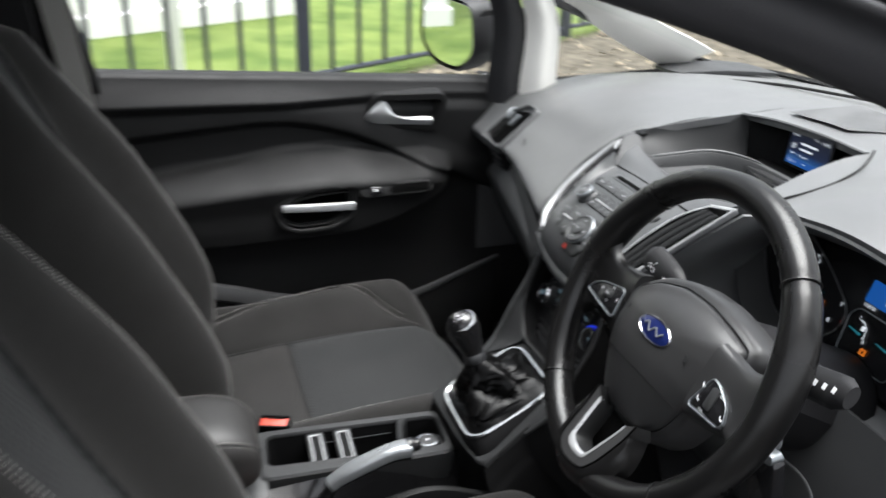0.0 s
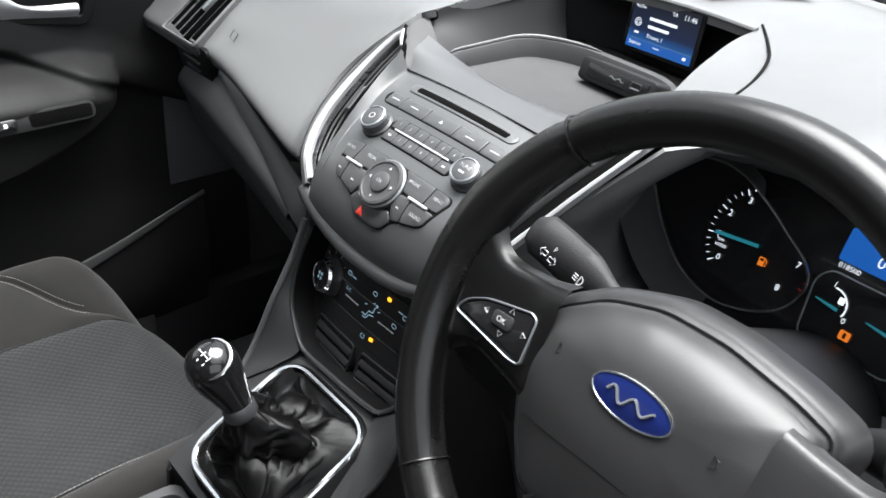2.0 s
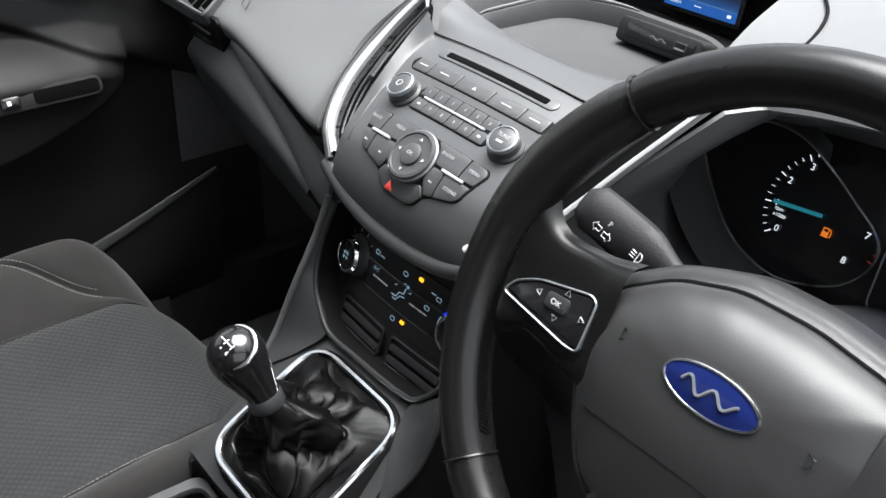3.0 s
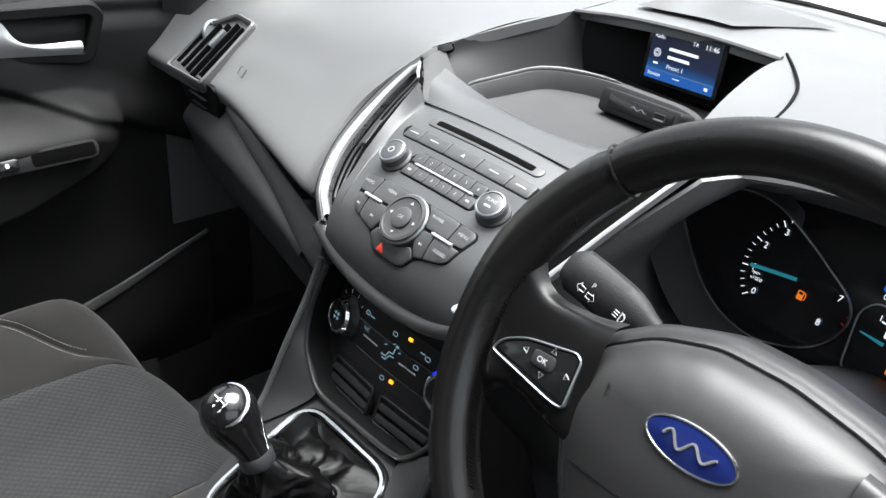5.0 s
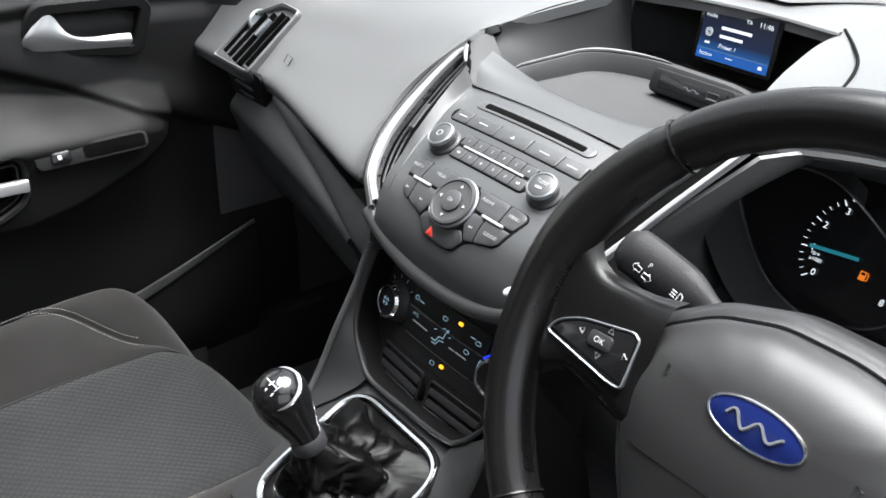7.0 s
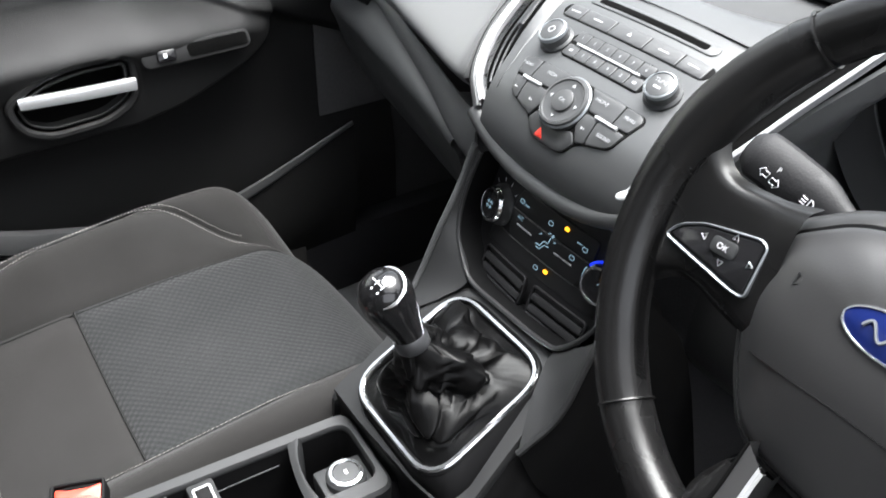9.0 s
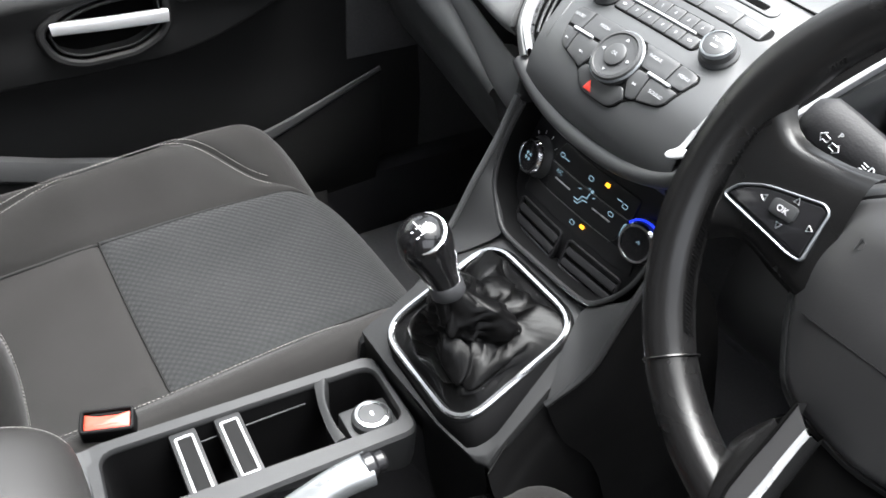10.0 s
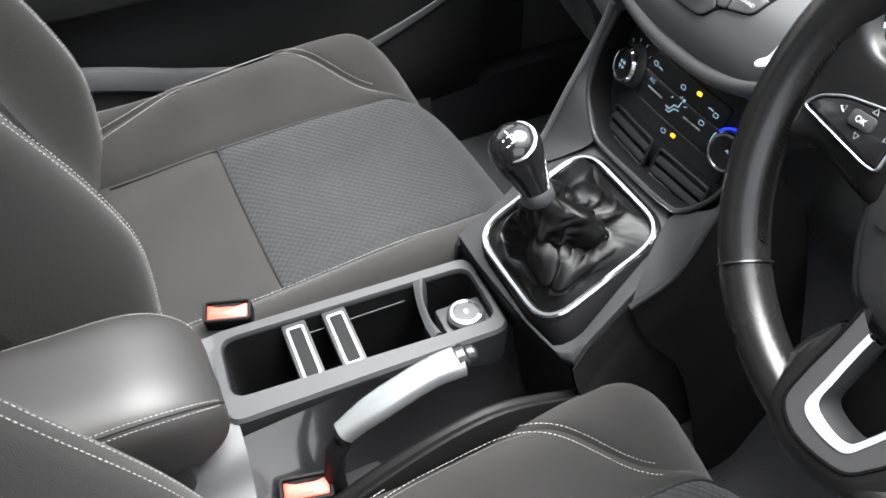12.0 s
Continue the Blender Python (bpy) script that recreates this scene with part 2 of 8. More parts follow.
def ring(pts, r, n=8, closed=True, flat=1.0, bm=None, up=None):
    """A tube along points; flat squeezes it across; r may be a list."""
    bm = bm or bmesh.new()
    pts = [V(p) for p in pts]
    k = len(pts)
    rows = []
    prev = None
    for i, p in enumerate(pts):
        a, b = pts[i - 1] if (closed or i) else p, pts[(i + 1) % k] if (closed or i < k - 1) else p
        t = (b - a).normalized()
        if up is not None:
            s = t.cross(V(up)).normalized()
        else:
            s = prev - t * prev.dot(t) if prev is not None else (t.cross(Z) if abs(t.z) < 0.9 else t.cross(X))
            s.normalize()
        prev = s
        w = s.cross(t)
        rr = r[i] if isinstance(r, (list, tuple)) else r
        rows.append([p + (s * math.cos(2 * math.pi * j / n) + w * flat * math.sin(2 * math.pi * j / n)) * rr for j in range(n)])
    vs = skin(bm, rows, close_u=True, close_v=closed)
    if not closed:
        bm.faces.new(vs[0])
        bm.faces.new(vs[-1])
    return bm


def corners(w, h, r, n=4):
    """The outline of a rounded oblong."""
    out = []
    r = min(r, w / 2 - 1e-5, h / 2 - 1e-5)
    for cx, cy, a in ((w / 2 - r, h / 2 - r, 0), (-w / 2 + r, h / 2 - r, 90), (-w / 2 + r, -h / 2 + r, 180), (w / 2 - r, -h / 2 + r, 270)):
        for i in range(n + 1):
            g = radians(a + 90 * i / n)
            out.append((cx + r * math.cos(g), cy + r * math.sin(g)))
    return out


def round_poly(pts, r, n=4):
    """A polygon with rounded corners."""
    out = []
    k = len(pts)
    for i in range(k):
        p, a, b = V(pts[i]), V(pts[i - 1]), V(pts[(i + 1) % k])
        da, db = (a - p), (b - p)
        rr = min(r, da.length * 0.45, db.length * 0.45)
        s, e = p + da.normalized() * rr, p + db.normalized() * rr
        for j in range(n + 1):
            t = j / n
            out.append(tuple(s * (1 - t) ** 2 + p * 2 * t * (1 - t) + e * t * t))
    return out


def inset(pts, d):
    """The outline moved inwards by d (for convex-ish outlines)."""
    k = len(pts)
    area = sum(pts[i - 1][0] * pts[i][1] - pts[i][0] * pts[i - 1][1] for i in range(k))
    sgn = 1 if area > 0 else -1
    out = []
    for i in range(k):
        a, p, b = V(pts[i - 1]), V(pts[i]), V(pts[(i + 1) % k])
        t = (b - a)
        if t.length < 1e-9:
            out.append(tuple(p))
            continue
        t.normalize()
        out.append((p.x - t.y * d * sgn, p.y + t.x * d * sgn))
    return out


def plate(outline, z0, z1, edge=0.0008, bm=None, dome=0.0):
    """A flat piece of that outline from z0 up to z1 with a small rounded edge."""
    bm = bm or bmesh.new()
    e = min(edge, abs(z1 - z0) * 0.9)
    rows = [[V((x, y, z0)) for x, y in outline], [V((x, y, z1 - e)) for x, y in outline],
            [V((x, y, z1 - e * 0.3)) for x, y in inset(outline, e * 0.3)], [V((x, y, z1)) for x, y in inset(outline, e)]]
    vs = skin(bm, rows, close_u=True)
    if dome:
        c = sum((v.co for v in vs[-1]), V()) / len(vs[-1])
        mid = [bm.verts.new(v.co.lerp(c, 0.5) + V((0, 0, dome * 0.7))) for v in vs[-1]]
        top = bm.verts.new(c + V((0, 0, dome)))
        k = len(mid)
        for i in range(k):
            bm.faces.new((vs[-1][i - 1], vs[-1][i], mid[i], mid[i - 1]))
            bm.faces.new((mid[i - 1], mid[i], top))
    else:
        bm.faces.new(vs[-1])
    bm.faces.new(vs[0])
    return bm


def band(outline, inner, z0, z1, bm=None, edge=0.0006):
    """A frame between two outlines of equal count, from z0 to z1."""
    bm = bm or bmesh.new()
    o2, i2 = inset(outline, edge), inset(inner, -edge)
    rows = [[V((x, y, z0)) for x, y in outline], [V((x, y, z1 - edge)) for x, y in outline], [V((x, y, z1)) for x, y in o2],
            [V((x, y, z1)) for x, y in i2], [V((x, y, z1 - edge)) for x, y in inner], [V((x, y, z0)) for x, y in inner]]
    skin(bm, rows, close_u=True, close_v=True)
    return bm


def lathe(profile, n=24, bm=None):
    """Turns (radius, height) round z."""
    bm = bm or bmesh.new()
    rows = [[V((r * math.cos(2 * math.pi * j / n), r * math.sin(2 * math.pi * j / n), h)) for j in range(n)] for r, h in profile]
    vs = skin(bm, rows, close_u=True)
    bm.faces.new(vs[0])
    bm.faces.new(vs[-1])
    return bm


def box(sx, sy, sz, bevel=0.002, seg=2, bm=None, m=None):
    b2 = bmesh.new()
    bmesh.ops.create_cube(b2, size=1, matrix=Matrix.Diagonal((sx, sy, sz, 1)))
    if bevel:
        bmesh.ops.bevel(b2, geom=b2.edges[:], offset=bevel, segments=seg, affect="EDGES", profile=0.6)
    if m is not None:
        b2.transform(m)
    if bm is None:
        return b2
    tmp = bpy.data.meshes.new("tmp")
    b2.to_mesh(tmp)
    b2.free()
    bm.from_mesh(tmp)
    bpy.data.meshes.remove(tmp)
    return bm


def shift(x, y, z=0):
    return Matrix.Translation((x, y, z))


def lettering(s, size, m, mat, parent, label="", spacing=1.0):
    """Words in the built-in font, centred on the frame m."""
    cu = bpy.data.curves.new("lettering", "FONT")
    cu.body, cu.size, cu.align_x, cu.align_y, cu.space_character = s, size, "CENTER", "CENTER", spacing
    cu.resolution_u = 3
    tmp = bpy.data.objects.new("lettering", cu)
    me = bpy.data.meshes.new_from_object(tmp)
    bpy.data.objects.remove(tmp)
    bm = bmesh.new()
    bm.from_mesh(me)
    bpy.data.meshes.remove(me)
    return part("lettering", bm, mat, parent, label, smooth=False, m=m)


def stitches(pts, length, gap, r, parent, off=0.0008, name="stitching"):
    """A row of short thread lengths along a curve."""
    bm = bmesh.new()
    pts = [V(p) for p in pts]
    acc, step = 0.0, length + gap
    for a, b in zip(pts, pts[1:]):
        d = (b - a).length
        while acc < d:
            p = a.lerp(b, acc / d)
            t = (b - a).normalized() * length / 2
            ring([p - t, p - t * 0.5, p + t * 0.5, p + t], [r * 0.4, r, r, r * 0.4], n=4, closed=False, bm=bm)
            acc += step
        acc -= d
    return tagged(part(name, bm, THREAD, parent, "row of pale contrast stitches"), kind="stuff")


def smooth_step(a, b, x):
    t = min(1.0, max(0.0, (x - a) / (b - a)))
    return t * t * (3 - 2 * t)

# ---------------------------------------------------------------- outside
def outside():
    bm = bmesh.new()
    bmesh.ops.create_grid(bm, x_segments=2, y_segments=2, size=600)
    g = part("ground", bm, ASPHALT)
    tagged(g, "grey asphalt road reaching the horizon", "ground", kind="structure")
    bm = bmesh.new()
    rows = []
    for i in range(60):
        y = -14 + 42 * i / 59
        rows.append([V((x, y, 0.02 + 0.03 * noise.noise(V((x, y, 0))))) for x in [min(-4.55 - 0.545 * (y - 0.41), -3.3) - 0.35 * k for k in range(70)]])
    skin(bm, rows)
    tagged(part("lawn", bm, GRASS), "green mown grass bank beside the road", "grass", kind="stuff")
    bm = bmesh.new()
    rng = random.Random(4)
    for i in range(30000):
        q = -7 + 20 * rng.random()
        x, y = min(-4.45 - 0.545 * (q - 0.41), -3.4) - 5 * rng.random() ** 1.6, q
        z = 0.02
        a, h = rng.random() * 6.3, 0.006 + 0.012 * rng.random()
        d = V((math.cos(a), math.sin(a), 0)) * 0.0045
        p, tip = V((x, y, z)), V((x - math.sin(a) * 0.05, y + math.cos(a) * 0.05, z + h))
        bm.faces.new([bm.verts.new(q) for q in (p - d, p + d, tip)])
    tagged(part("grass_blades", bm, GRASS), "short green grass blades on the bank", "grass", kind="stuff")
    bm = bmesh.new()
    rows = [[V((x, y, 0.012 + 0.01 * noise.noise(V((x * 3, y * 3, 1))))) for x in (-3.2, -3.2 - 0.4 * (1.5 + 0.545 * max(y + 1.5, 0)), -4.66 - 0.545 * (max(y, -2.0) - 0.41))] for y in np.linspace(-8, 14, 90)]
    skin(bm, rows)
    tagged(part("verge", bm, DIRT), "brown bare verge strewn with dry leaves", "verge", kind="structure")
    bm = bmesh.new()
    rng = random.Random(7)
    for i in range(900):
        q = rng.uniform(0, 9)
        p = V((-3.1 - rng.random() * (1.4 + 0.545 * (q - 0.41)), q, 0.03))
        m = Matrix.Translation(p) @ Euler((rng.uniform(-.6, .6), rng.uniform(-.6, .6), rng.uniform(0, 6))).to_matrix().to_4x4()
        s = rng.uniform(0.02, 0.05)
        bm.faces.new([bm.verts.new(m @ V(q)) for q in ((-s, 0, 0), (0, -s * .5, .006), (s, 0, 0), (0, s * .5, .006))])
    tagged(part("fallen_leaves", bm, LEAF), "pale dry leaves scattered over the verge", "leaves", kind="stuff")
    # railings along the verge
    fence = thing("railing_fence", "dark painted steel railings along the grass", "fence", (-4.601, 0.41, 0))
    d = V((-0.48, 0.877, 0)).normalized()
    bar_me = mesh_of("bar", box(0.030, 0.030, 1.15, 0.005, 1, m=shift(0, 0, 0.66)), FENCE)
    post_me = mesh_of("post", box(0.085, 0.085, 1.4, 0.006, 1, m=shift(0, 0, 0.7)), FENCE)
    for i in range(-12, 52):
        p = d * (0.236 * i)
        b = new("post" if i % 12 == 0 else "bar", post_me if i % 12 == 0 else bar_me)
        b.location, b.parent = p, fence
    for h in (0.09, 1.2):
        a, c = d * -2.8, d * 12
        part("rail", ring([V((-4.601, 0.41, h)) + a, V((-4.601, 0.41, h)) + c], 0.02, n=6, closed=False), FENCE, fence)
    post = thing("white_post", "white painted wooden post behind the railings", "post", (-5.149, -0.374, 0))
    part("shaft", box(0.11, 0.11, 1.9, 0.01, 2, m=shift(-5.149, -0.374, 0.95)), WHITEWASH, post)
    part("cap", box(0.14, 0.14, 0.03, 0.008, 2, m=shift(-5.149, -0.374, 1.915)), WHITEWASH, post)
    # a pale rendered house beyond the lawn
    house = thing("house", "white rendered house wall beyond the lawn", "house", (-8, -2, 0))
    along, away = V((0.48, -0.877, 0)), V((-0.877, -0.48, 0))
    mid = V((-7.49, 0.86, 2.3)) + along * 3 + away * 2
    hw = Matrix.Translation(mid) @ Matrix.Rotation(math.atan2(along.y, along.x), 4, "Z")
    part("wall", box(6, 4, 4.6, 0.03, 1, m=hw), WHITEWASH, house)
    part("plinth", box(6.06, 4.06, 0.2, 0.02, 1, m=hw @ shift(0, 0, -2.2)), WHITEWASH, house)
    pave = box(5.6, 40, 0.02, 0.004, 1, m=shift(0.1, 24.3, 0.011))
    tagged(part("pavement", pave, KERB), "pale concrete paving ahead of the car", "pavement", kind="structure")
    kerb = box(0.14, 60, 0.13, 0.02, 2, m=shift(-3.15, 0, 0.065))
    tagged(part("kerb", kerb, KERB), "grey concrete kerb along the road", "kerb", kind="structure")


def noisy(name, a, b, scale, rough=0.9, bump=0.5, dist=0.02):
    m = material(name, a, rough, var=0.3, scale=scale, spec=0.2)
    nt = m.node_tree
    co, n1 = nt.nodes.new("ShaderNodeTexCoord"), nt.nodes.new("ShaderNodeTexNoise")
    n1.inputs["Scale"].default_value, n1.inputs["Detail"].default_value = scale, 8
    nt.links.new(co.outputs["Object"], n1.inputs["Vector"])
    rp = nt.nodes.new("ShaderNodeValToRGB")
    rp.color_ramp.elements[0].position, rp.color_ramp.elements[1].position = 0.35, 0.65
    rp.color_ramp.elements[0].color, rp.color_ramp.elements[1].color = (*a, 1), (*b, 1)
    nt.links.new(n1.outputs[0], rp.inputs[0])
    nt.links.new(rp.outputs[0], nt.nodes["Principled BSDF"].inputs["Base Color"])
    bp = nt.nodes.new("ShaderNodeBump")
    bp.inputs["Strength"].default_value, bp.inputs["Distance"].default_value = bump, dist
    nt.links.new(n1.outputs[0], bp.inputs["Height"])
    nt.links.new(bp.outputs[0], nt.nodes["Principled BSDF"].inputs["Normal"])
    return m


ASPHALT = noisy("asphalt", (0.06, 0.06, 0.062), (0.11, 0.11, 0.11), 3.0)
GRASS = noisy("grass", (0.072, 0.115, 0.026), (0.145, 0.19, 0.052), 2.2)
DIRT = noisy("verge_soil", (0.062, 0.055, 0.042), (0.125, 0.110, 0.085), 9.0)
LEAF = material("dry_leaf", (0.24, 0.20, 0.14), 0.8, var=0.4)
FENCE = material("blue_black_paint", (0.03, 0.035, 0.05), 0.5)
WHITEWASH = material("white_render", (0.8, 0.8, 0.79), 0.85, var=0.04, bump=0.3, bump_scale=60)
KERB = noisy("concrete", (0.25, 0.25, 0.24), (0.35, 0.34, 0.33), 20)
outside()

# ---------------------------------------------------------------- car shell
WS_L = [(-0.72, 0.76, 0.985), (-0.705, 0.40, 1.14), (-0.66, -0.02, 1.315), (-0.615, -0.25, 1.395), (-0.59, -0.48, 1.45)]


def shell():
    # floor pan, sills, rear bulkhead, roof
    f = part("floor", box(1.46, 2.5, 0.03, 0), CARPET, m=shift(0, -0.35, 0.2))
    tagged(f, "black carpeted car floor", "floor", kind="structure")
    f = part("bulkhead", thicken(loft([[(x, 0.62, 0.2), (x, 0.66, 0.5), (x, 0.70, 0.8), (x, 0.86, 0.96)] for x in (-0.75, 0, 0.75)], 4, 2), 0.02), CARPET)
    tagged(f, "dark carpeted front bulkhead of the footwells", "bulkhead", kind="structure")
    f = part("wall_rear", box(1.5, 0.04, 0.85, 0), DARKTRIM, m=shift(0, -1.62, 0.605))
    tagged(f, "plain dark rear wall of the cabin below the back window", "wall", kind="structure")
    w = thing("window_2", "clear back window of the cabin", "window", (0, -1.62, 1.03), kind="structure")
    part("pane", box(1.3, 0.004, 0.42, 0, m=shift(0, -1.61, 1.24)), TINTED, w).visible_shadow = False
    roof = loft([[(s * 0.62, -0.44, 1.452), (s * 0.64, -0.8, 1.47), (s * 0.64, -1.62, 1.46)] if abs(s) == 1 else
                 [(s * 0.62, -0.40, 1.50), (s * 0.64, -0.8, 1.53), (s * 0.64, -1.62, 1.51)] for s in (-1, -0.5, 0, 0.5, 1)], 4, 4)
    f = part("ceiling", thicken(roof, 0.03), HEADLINER)
    tagged(f, "pale cloth headliner under the car roof", "ceiling", kind="structure")
    for name, s in (("wall_left", -1), ("wall_right", 1)):
        bm = bmesh.new()
        y1 = -0.62 if s < 0 else -0.66
        rows = [[V((s * x, y, z)) for x, z in ((0.76, 0.2), (0.79, 0.6), (0.77, 1.0))] for y in (y1 - 0.06, -1.62)]
        skin(bm, rows)
        f = part(name, thicken(bm, 0.05), DARKTRIM)
        tagged(f, "dark side wall of the rear cabin below its window", "wall", kind="structure")
        w = thing("window_3" if s < 0 else "window_4", "clear rear side window of the cabin", "window", (s * 0.77, -1.2, 1.0), kind="structure")
        bm = bmesh.new()
        skin(bm, [[V((s * x, y, z)) for x, z in ((0.77, 0.99), (0.67, 1.42))] for y in (y1 - 0.2, -1.6)])
        part("pane", bm, TINTED, w).visible_shadow = False
        part("rail", box(0.05, 0.95, 0.05, 0.01, 2, m=shift(s * 0.655, -1.15, 1.445)), DARKTRIM, w, "black roof rail over the glass")
    for name, s in (("wall_left_front", -1), ("wall_right_front", 1)):
        bm = bmesh.new()
        skin(bm, [[V((s * 0.775, y, z)) for z in (0.2, 0.6, 0.95)] for y in (0.2, 0.55, 0.9)])
        tagged(part(name, thicken(bm, 0.02), CARPET), "dark carpeted kick panel beside the footwell", "wall", kind="structure")
    for name, s in (("sill_left", -1), ("sill_right", 1)):
        tagged(part(name, box(0.10, 2.4, 0.16, 0.02, 2, m=shift(s * 0.76, -0.4, 0.27)), DARKTRIM), "black plastic door sill", "sill", kind="structure")
    for name, s in (("pillar_left_rear", -1), ("pillar_right_rear", 1)):
        bm = loft([[(s * 0.76, y, 0.95), (s * 0.72, y - 0.02, 1.2), (s * 0.64, y - 0.04, 1.47)] for y in (-0.68, -0.76, -0.84)], 4, 3)
        tagged(part(name, thicken(bm, 0.03), DARKTRIM), "black pillar behind the front door", "pillar", kind="structure")
    M = axes((-0.700, -0.650, 1.053), (0.05, 1, 0), (0, 0.18, 1))
    g = part("trim_belt_guide", plate(corners(0.017, 0.090, 0.004), -0.03, 0.002, 0.001), TRIM, m=M)
    tagged(g, "pale cream plastic strip on the rear door pillar", "trim", kind="structure")
    # unseen wall beside the open driver's door, both added to block side light
    tagged(part("light_block_wall", box(0.2, 9, 1.1, 0, m=shift(1.95, -0.5, 0.55)), LIGHT_BLOCK), "unseen dark wall added to block light on the driver's side", "wall", kind="structure")
    bm = loft([[(0.80 + 0.62 * f, 0.70 - 0.42 * f, z) for f in (0, 0.5, 1)] for z in (0.3, 0.7, 1.0)], 2, 3)
    tagged(part("door_2", thicken(bm, 0.08), DARKTRIM), "open driver's door with dark trim", "door", kind="structure")
    # windscreen
    left, right = [V(p) for p in WS_L], [V((-p[0], p[1], p[2])) for p in WS_L]
    secs = []
    for a, b in zip(left, right):
        mid = (a + b) / 2 + V((0, 0.13 if a.y > 0.3 else 0.06, 0.02))
        secs.append([a, (a * 0.6 + mid * 0.4) + V((0, 0.04, 0.004)), mid, (b * 0.6 + mid * 0.4) + V((0, 0.04, 0.004)), b])
    f = part("windscreen", loft(secs, 5, 4), GLASS)
    f.visible_shadow = False
    tagged(f, "clear sloping windscreen glass", "windscreen", kind="structure")
    # pillars: a pale trim on the passenger side, dark rubber edge outside
    for s, mat, label in ((-1, TRIM, "pale grey moulded windscreen pillar trim"), (1, PILLAR, "dark grey windscreen pillar with black door seal")):
        pts = spline([(-s * p[0] * 1.0, p[1], p[2]) for p in WS_L], 6)
        pil = thing("pillar_trim", label, "pillar", tuple(pts[0]), kind="structure")
        k = len(pts)
        if s < 0:
            rear = [(-0.715, 0.655, 0.985), (-0.715, 0.527, 1.046), (-0.715, 0.436, 1.099), (-0.715, 0.370, 1.148), (-0.680, 0.02, 1.300), (-0.615, -0.48, 1.440)]
            front = [(-0.655, 0.712, 1.040), (-0.655, 0.653, 1.069), (-0.655, 0.584, 1.099), (-0.655, 0.467, 1.155), (-0.640, 0.06, 1.320), (-0.585, -0.47, 1.455)]
            mid = [(V(a) + V(b)) / 2 + V((0.014, -0.016, 0.006)) for a, b in zip(rear, front)]
            part("trim", thicken(loft([rear, mid, front], 8, 6), 0.006), mat, pil)
        else:
            part("trim", ring([p + V((0.010, -0.008, -0.010)) for p in pts], [0.0335 - 0.004 * i / k for i in range(k)], n=14, closed=False, flat=0.8, up=(s * 0.5, 0.3, 0.8)), mat, pil)
        if s > 0:
            part("seal", ring([p + V((0.032, -0.012, 0.022)) for p in pts], 0.009, n=8, closed=False), RUBBER, pil, "black rubber door seal")
            part("door_frame", ring([p + V((0.055, -0.02, 0.05)) for p in pts], 0.034, n=10, closed=False), DARKTRIM, pil, "black door aperture edge")
        else:
            part("seal", ring([p + V((-0.035, -0.03, 0.0)) for p in pts], 0.014, n=8, closed=False), DARKTRIM, pil, "black rubber door seal")
    # black printed border of the glass: up the pillars and along the foot
    foot = spline([(left[1] * 0.7 + left[0] * 0.3) + V((0.012, 0, 0.012)), left[0] + V((0.03, -0.03, 0.018)), left[0] + V((0.10, 0.06, 0.012)), left[0] * 0.6 + secs[0][2] * 0.4 + V((0, 0.03, 0.016)), secs[0][2] + V((0, 0, 0.014)),
                   right[0] * 0.6 + secs[0][2] * 0.4 + V((0, 0.03, 0.016)), right[0] + V((-0.10, 0.06, 0.012)), right[0] + V((-0.03, -0.03, 0.018)), (right[1] * 0.7 + right[0] * 0.3) + V((-0.012, 0, 0.012))], 6)
    upper = [p + V((0.012, 0, 0.012)) for p in spline(left[1:], 4)]
    f = part("trim_windscreen", ring(spline(upper[::-1], 1) + foot, 0.013, n=6, closed=False, flat=0.5), BLACK)
    tagged(f, "black printed border round the windscreen glass", "trim", kind="structure")
    # quarter-light pillar on the passenger side
    q = thing("quarter_pillar", "pale grey upright pillar between door glass and quarter window", "pillar", (-0.74, 0.31, 0.95), kind="structure")
    part("trim", loft([[(-0.705, 0.262, 0.93), (-0.70, 0.264, 0.98), (-0.69, 0.251, 1.154), (-0.65, 0.05, 1.32)], [(-0.675, 0.305, 0.93), (-0.672, 0.303, 0.985), (-0.665, 0.285, 1.154), (-0.63, 0.09, 1.33)],
                       [(-0.705, 0.352, 0.93), (-0.70, 0.350, 0.99), (-0.69, 0.325, 1.153), (-0.65, 0.13, 1.33)]], 5, 6), TRIM, q)
    part("seal", loft([[(-0.735, 0.200, 0.93), (-0.73, 0.200, 0.985), (-0.71, 0.186, 1.156), (-0.67, 0.0, 1.35)], [(-0.705, 0.232, 0.93), (-0.70, 0.232, 0.982), (-0.69, 0.220, 1.155), (-0.65, 0.03, 1.35)], [(-0.715, 0.268, 0.93), (-0.71, 0.266, 0.98), (-0.70, 0.252, 1.155), (-0.66, 0.07, 1.35)]], 5, 5), DARKTRIM, q, "black door frame edge")
    # panes
    w = thing("window_1", "clear quarter window pane", "window", (-0.76, 0.5, 0.95), kind="structure")
    bm = bmesh.new()
    bm.faces.new([bm.verts.new(p) for p in ((-0.75, 0.34, 0.96), (-0.75, 0.70, 0.985), (-0.72, 0.40, 1.16), (-0.70, 0.33, 1.16))])
    part("pane", bm, GLASS, w).visible_shadow = False
    part("frame", ring([(-0.745, 0.35, 0.965), (-0.745, 0.50, 0.970), (-0.745, 0.66, 0.975)], 0.008, n=6, closed=False), BLACK, w, "black seal at the foot of the pane")


RUBBER = material("black_rubber", (0.03, 0.03, 0.033), 0.5, var=0.1)
# plain dark colour of the unseen wall added to block light
LIGHT_BLOCK = material("light_block_dark", (0.09, 0.075, 0.065), 0.9, var=0.2)
shell()

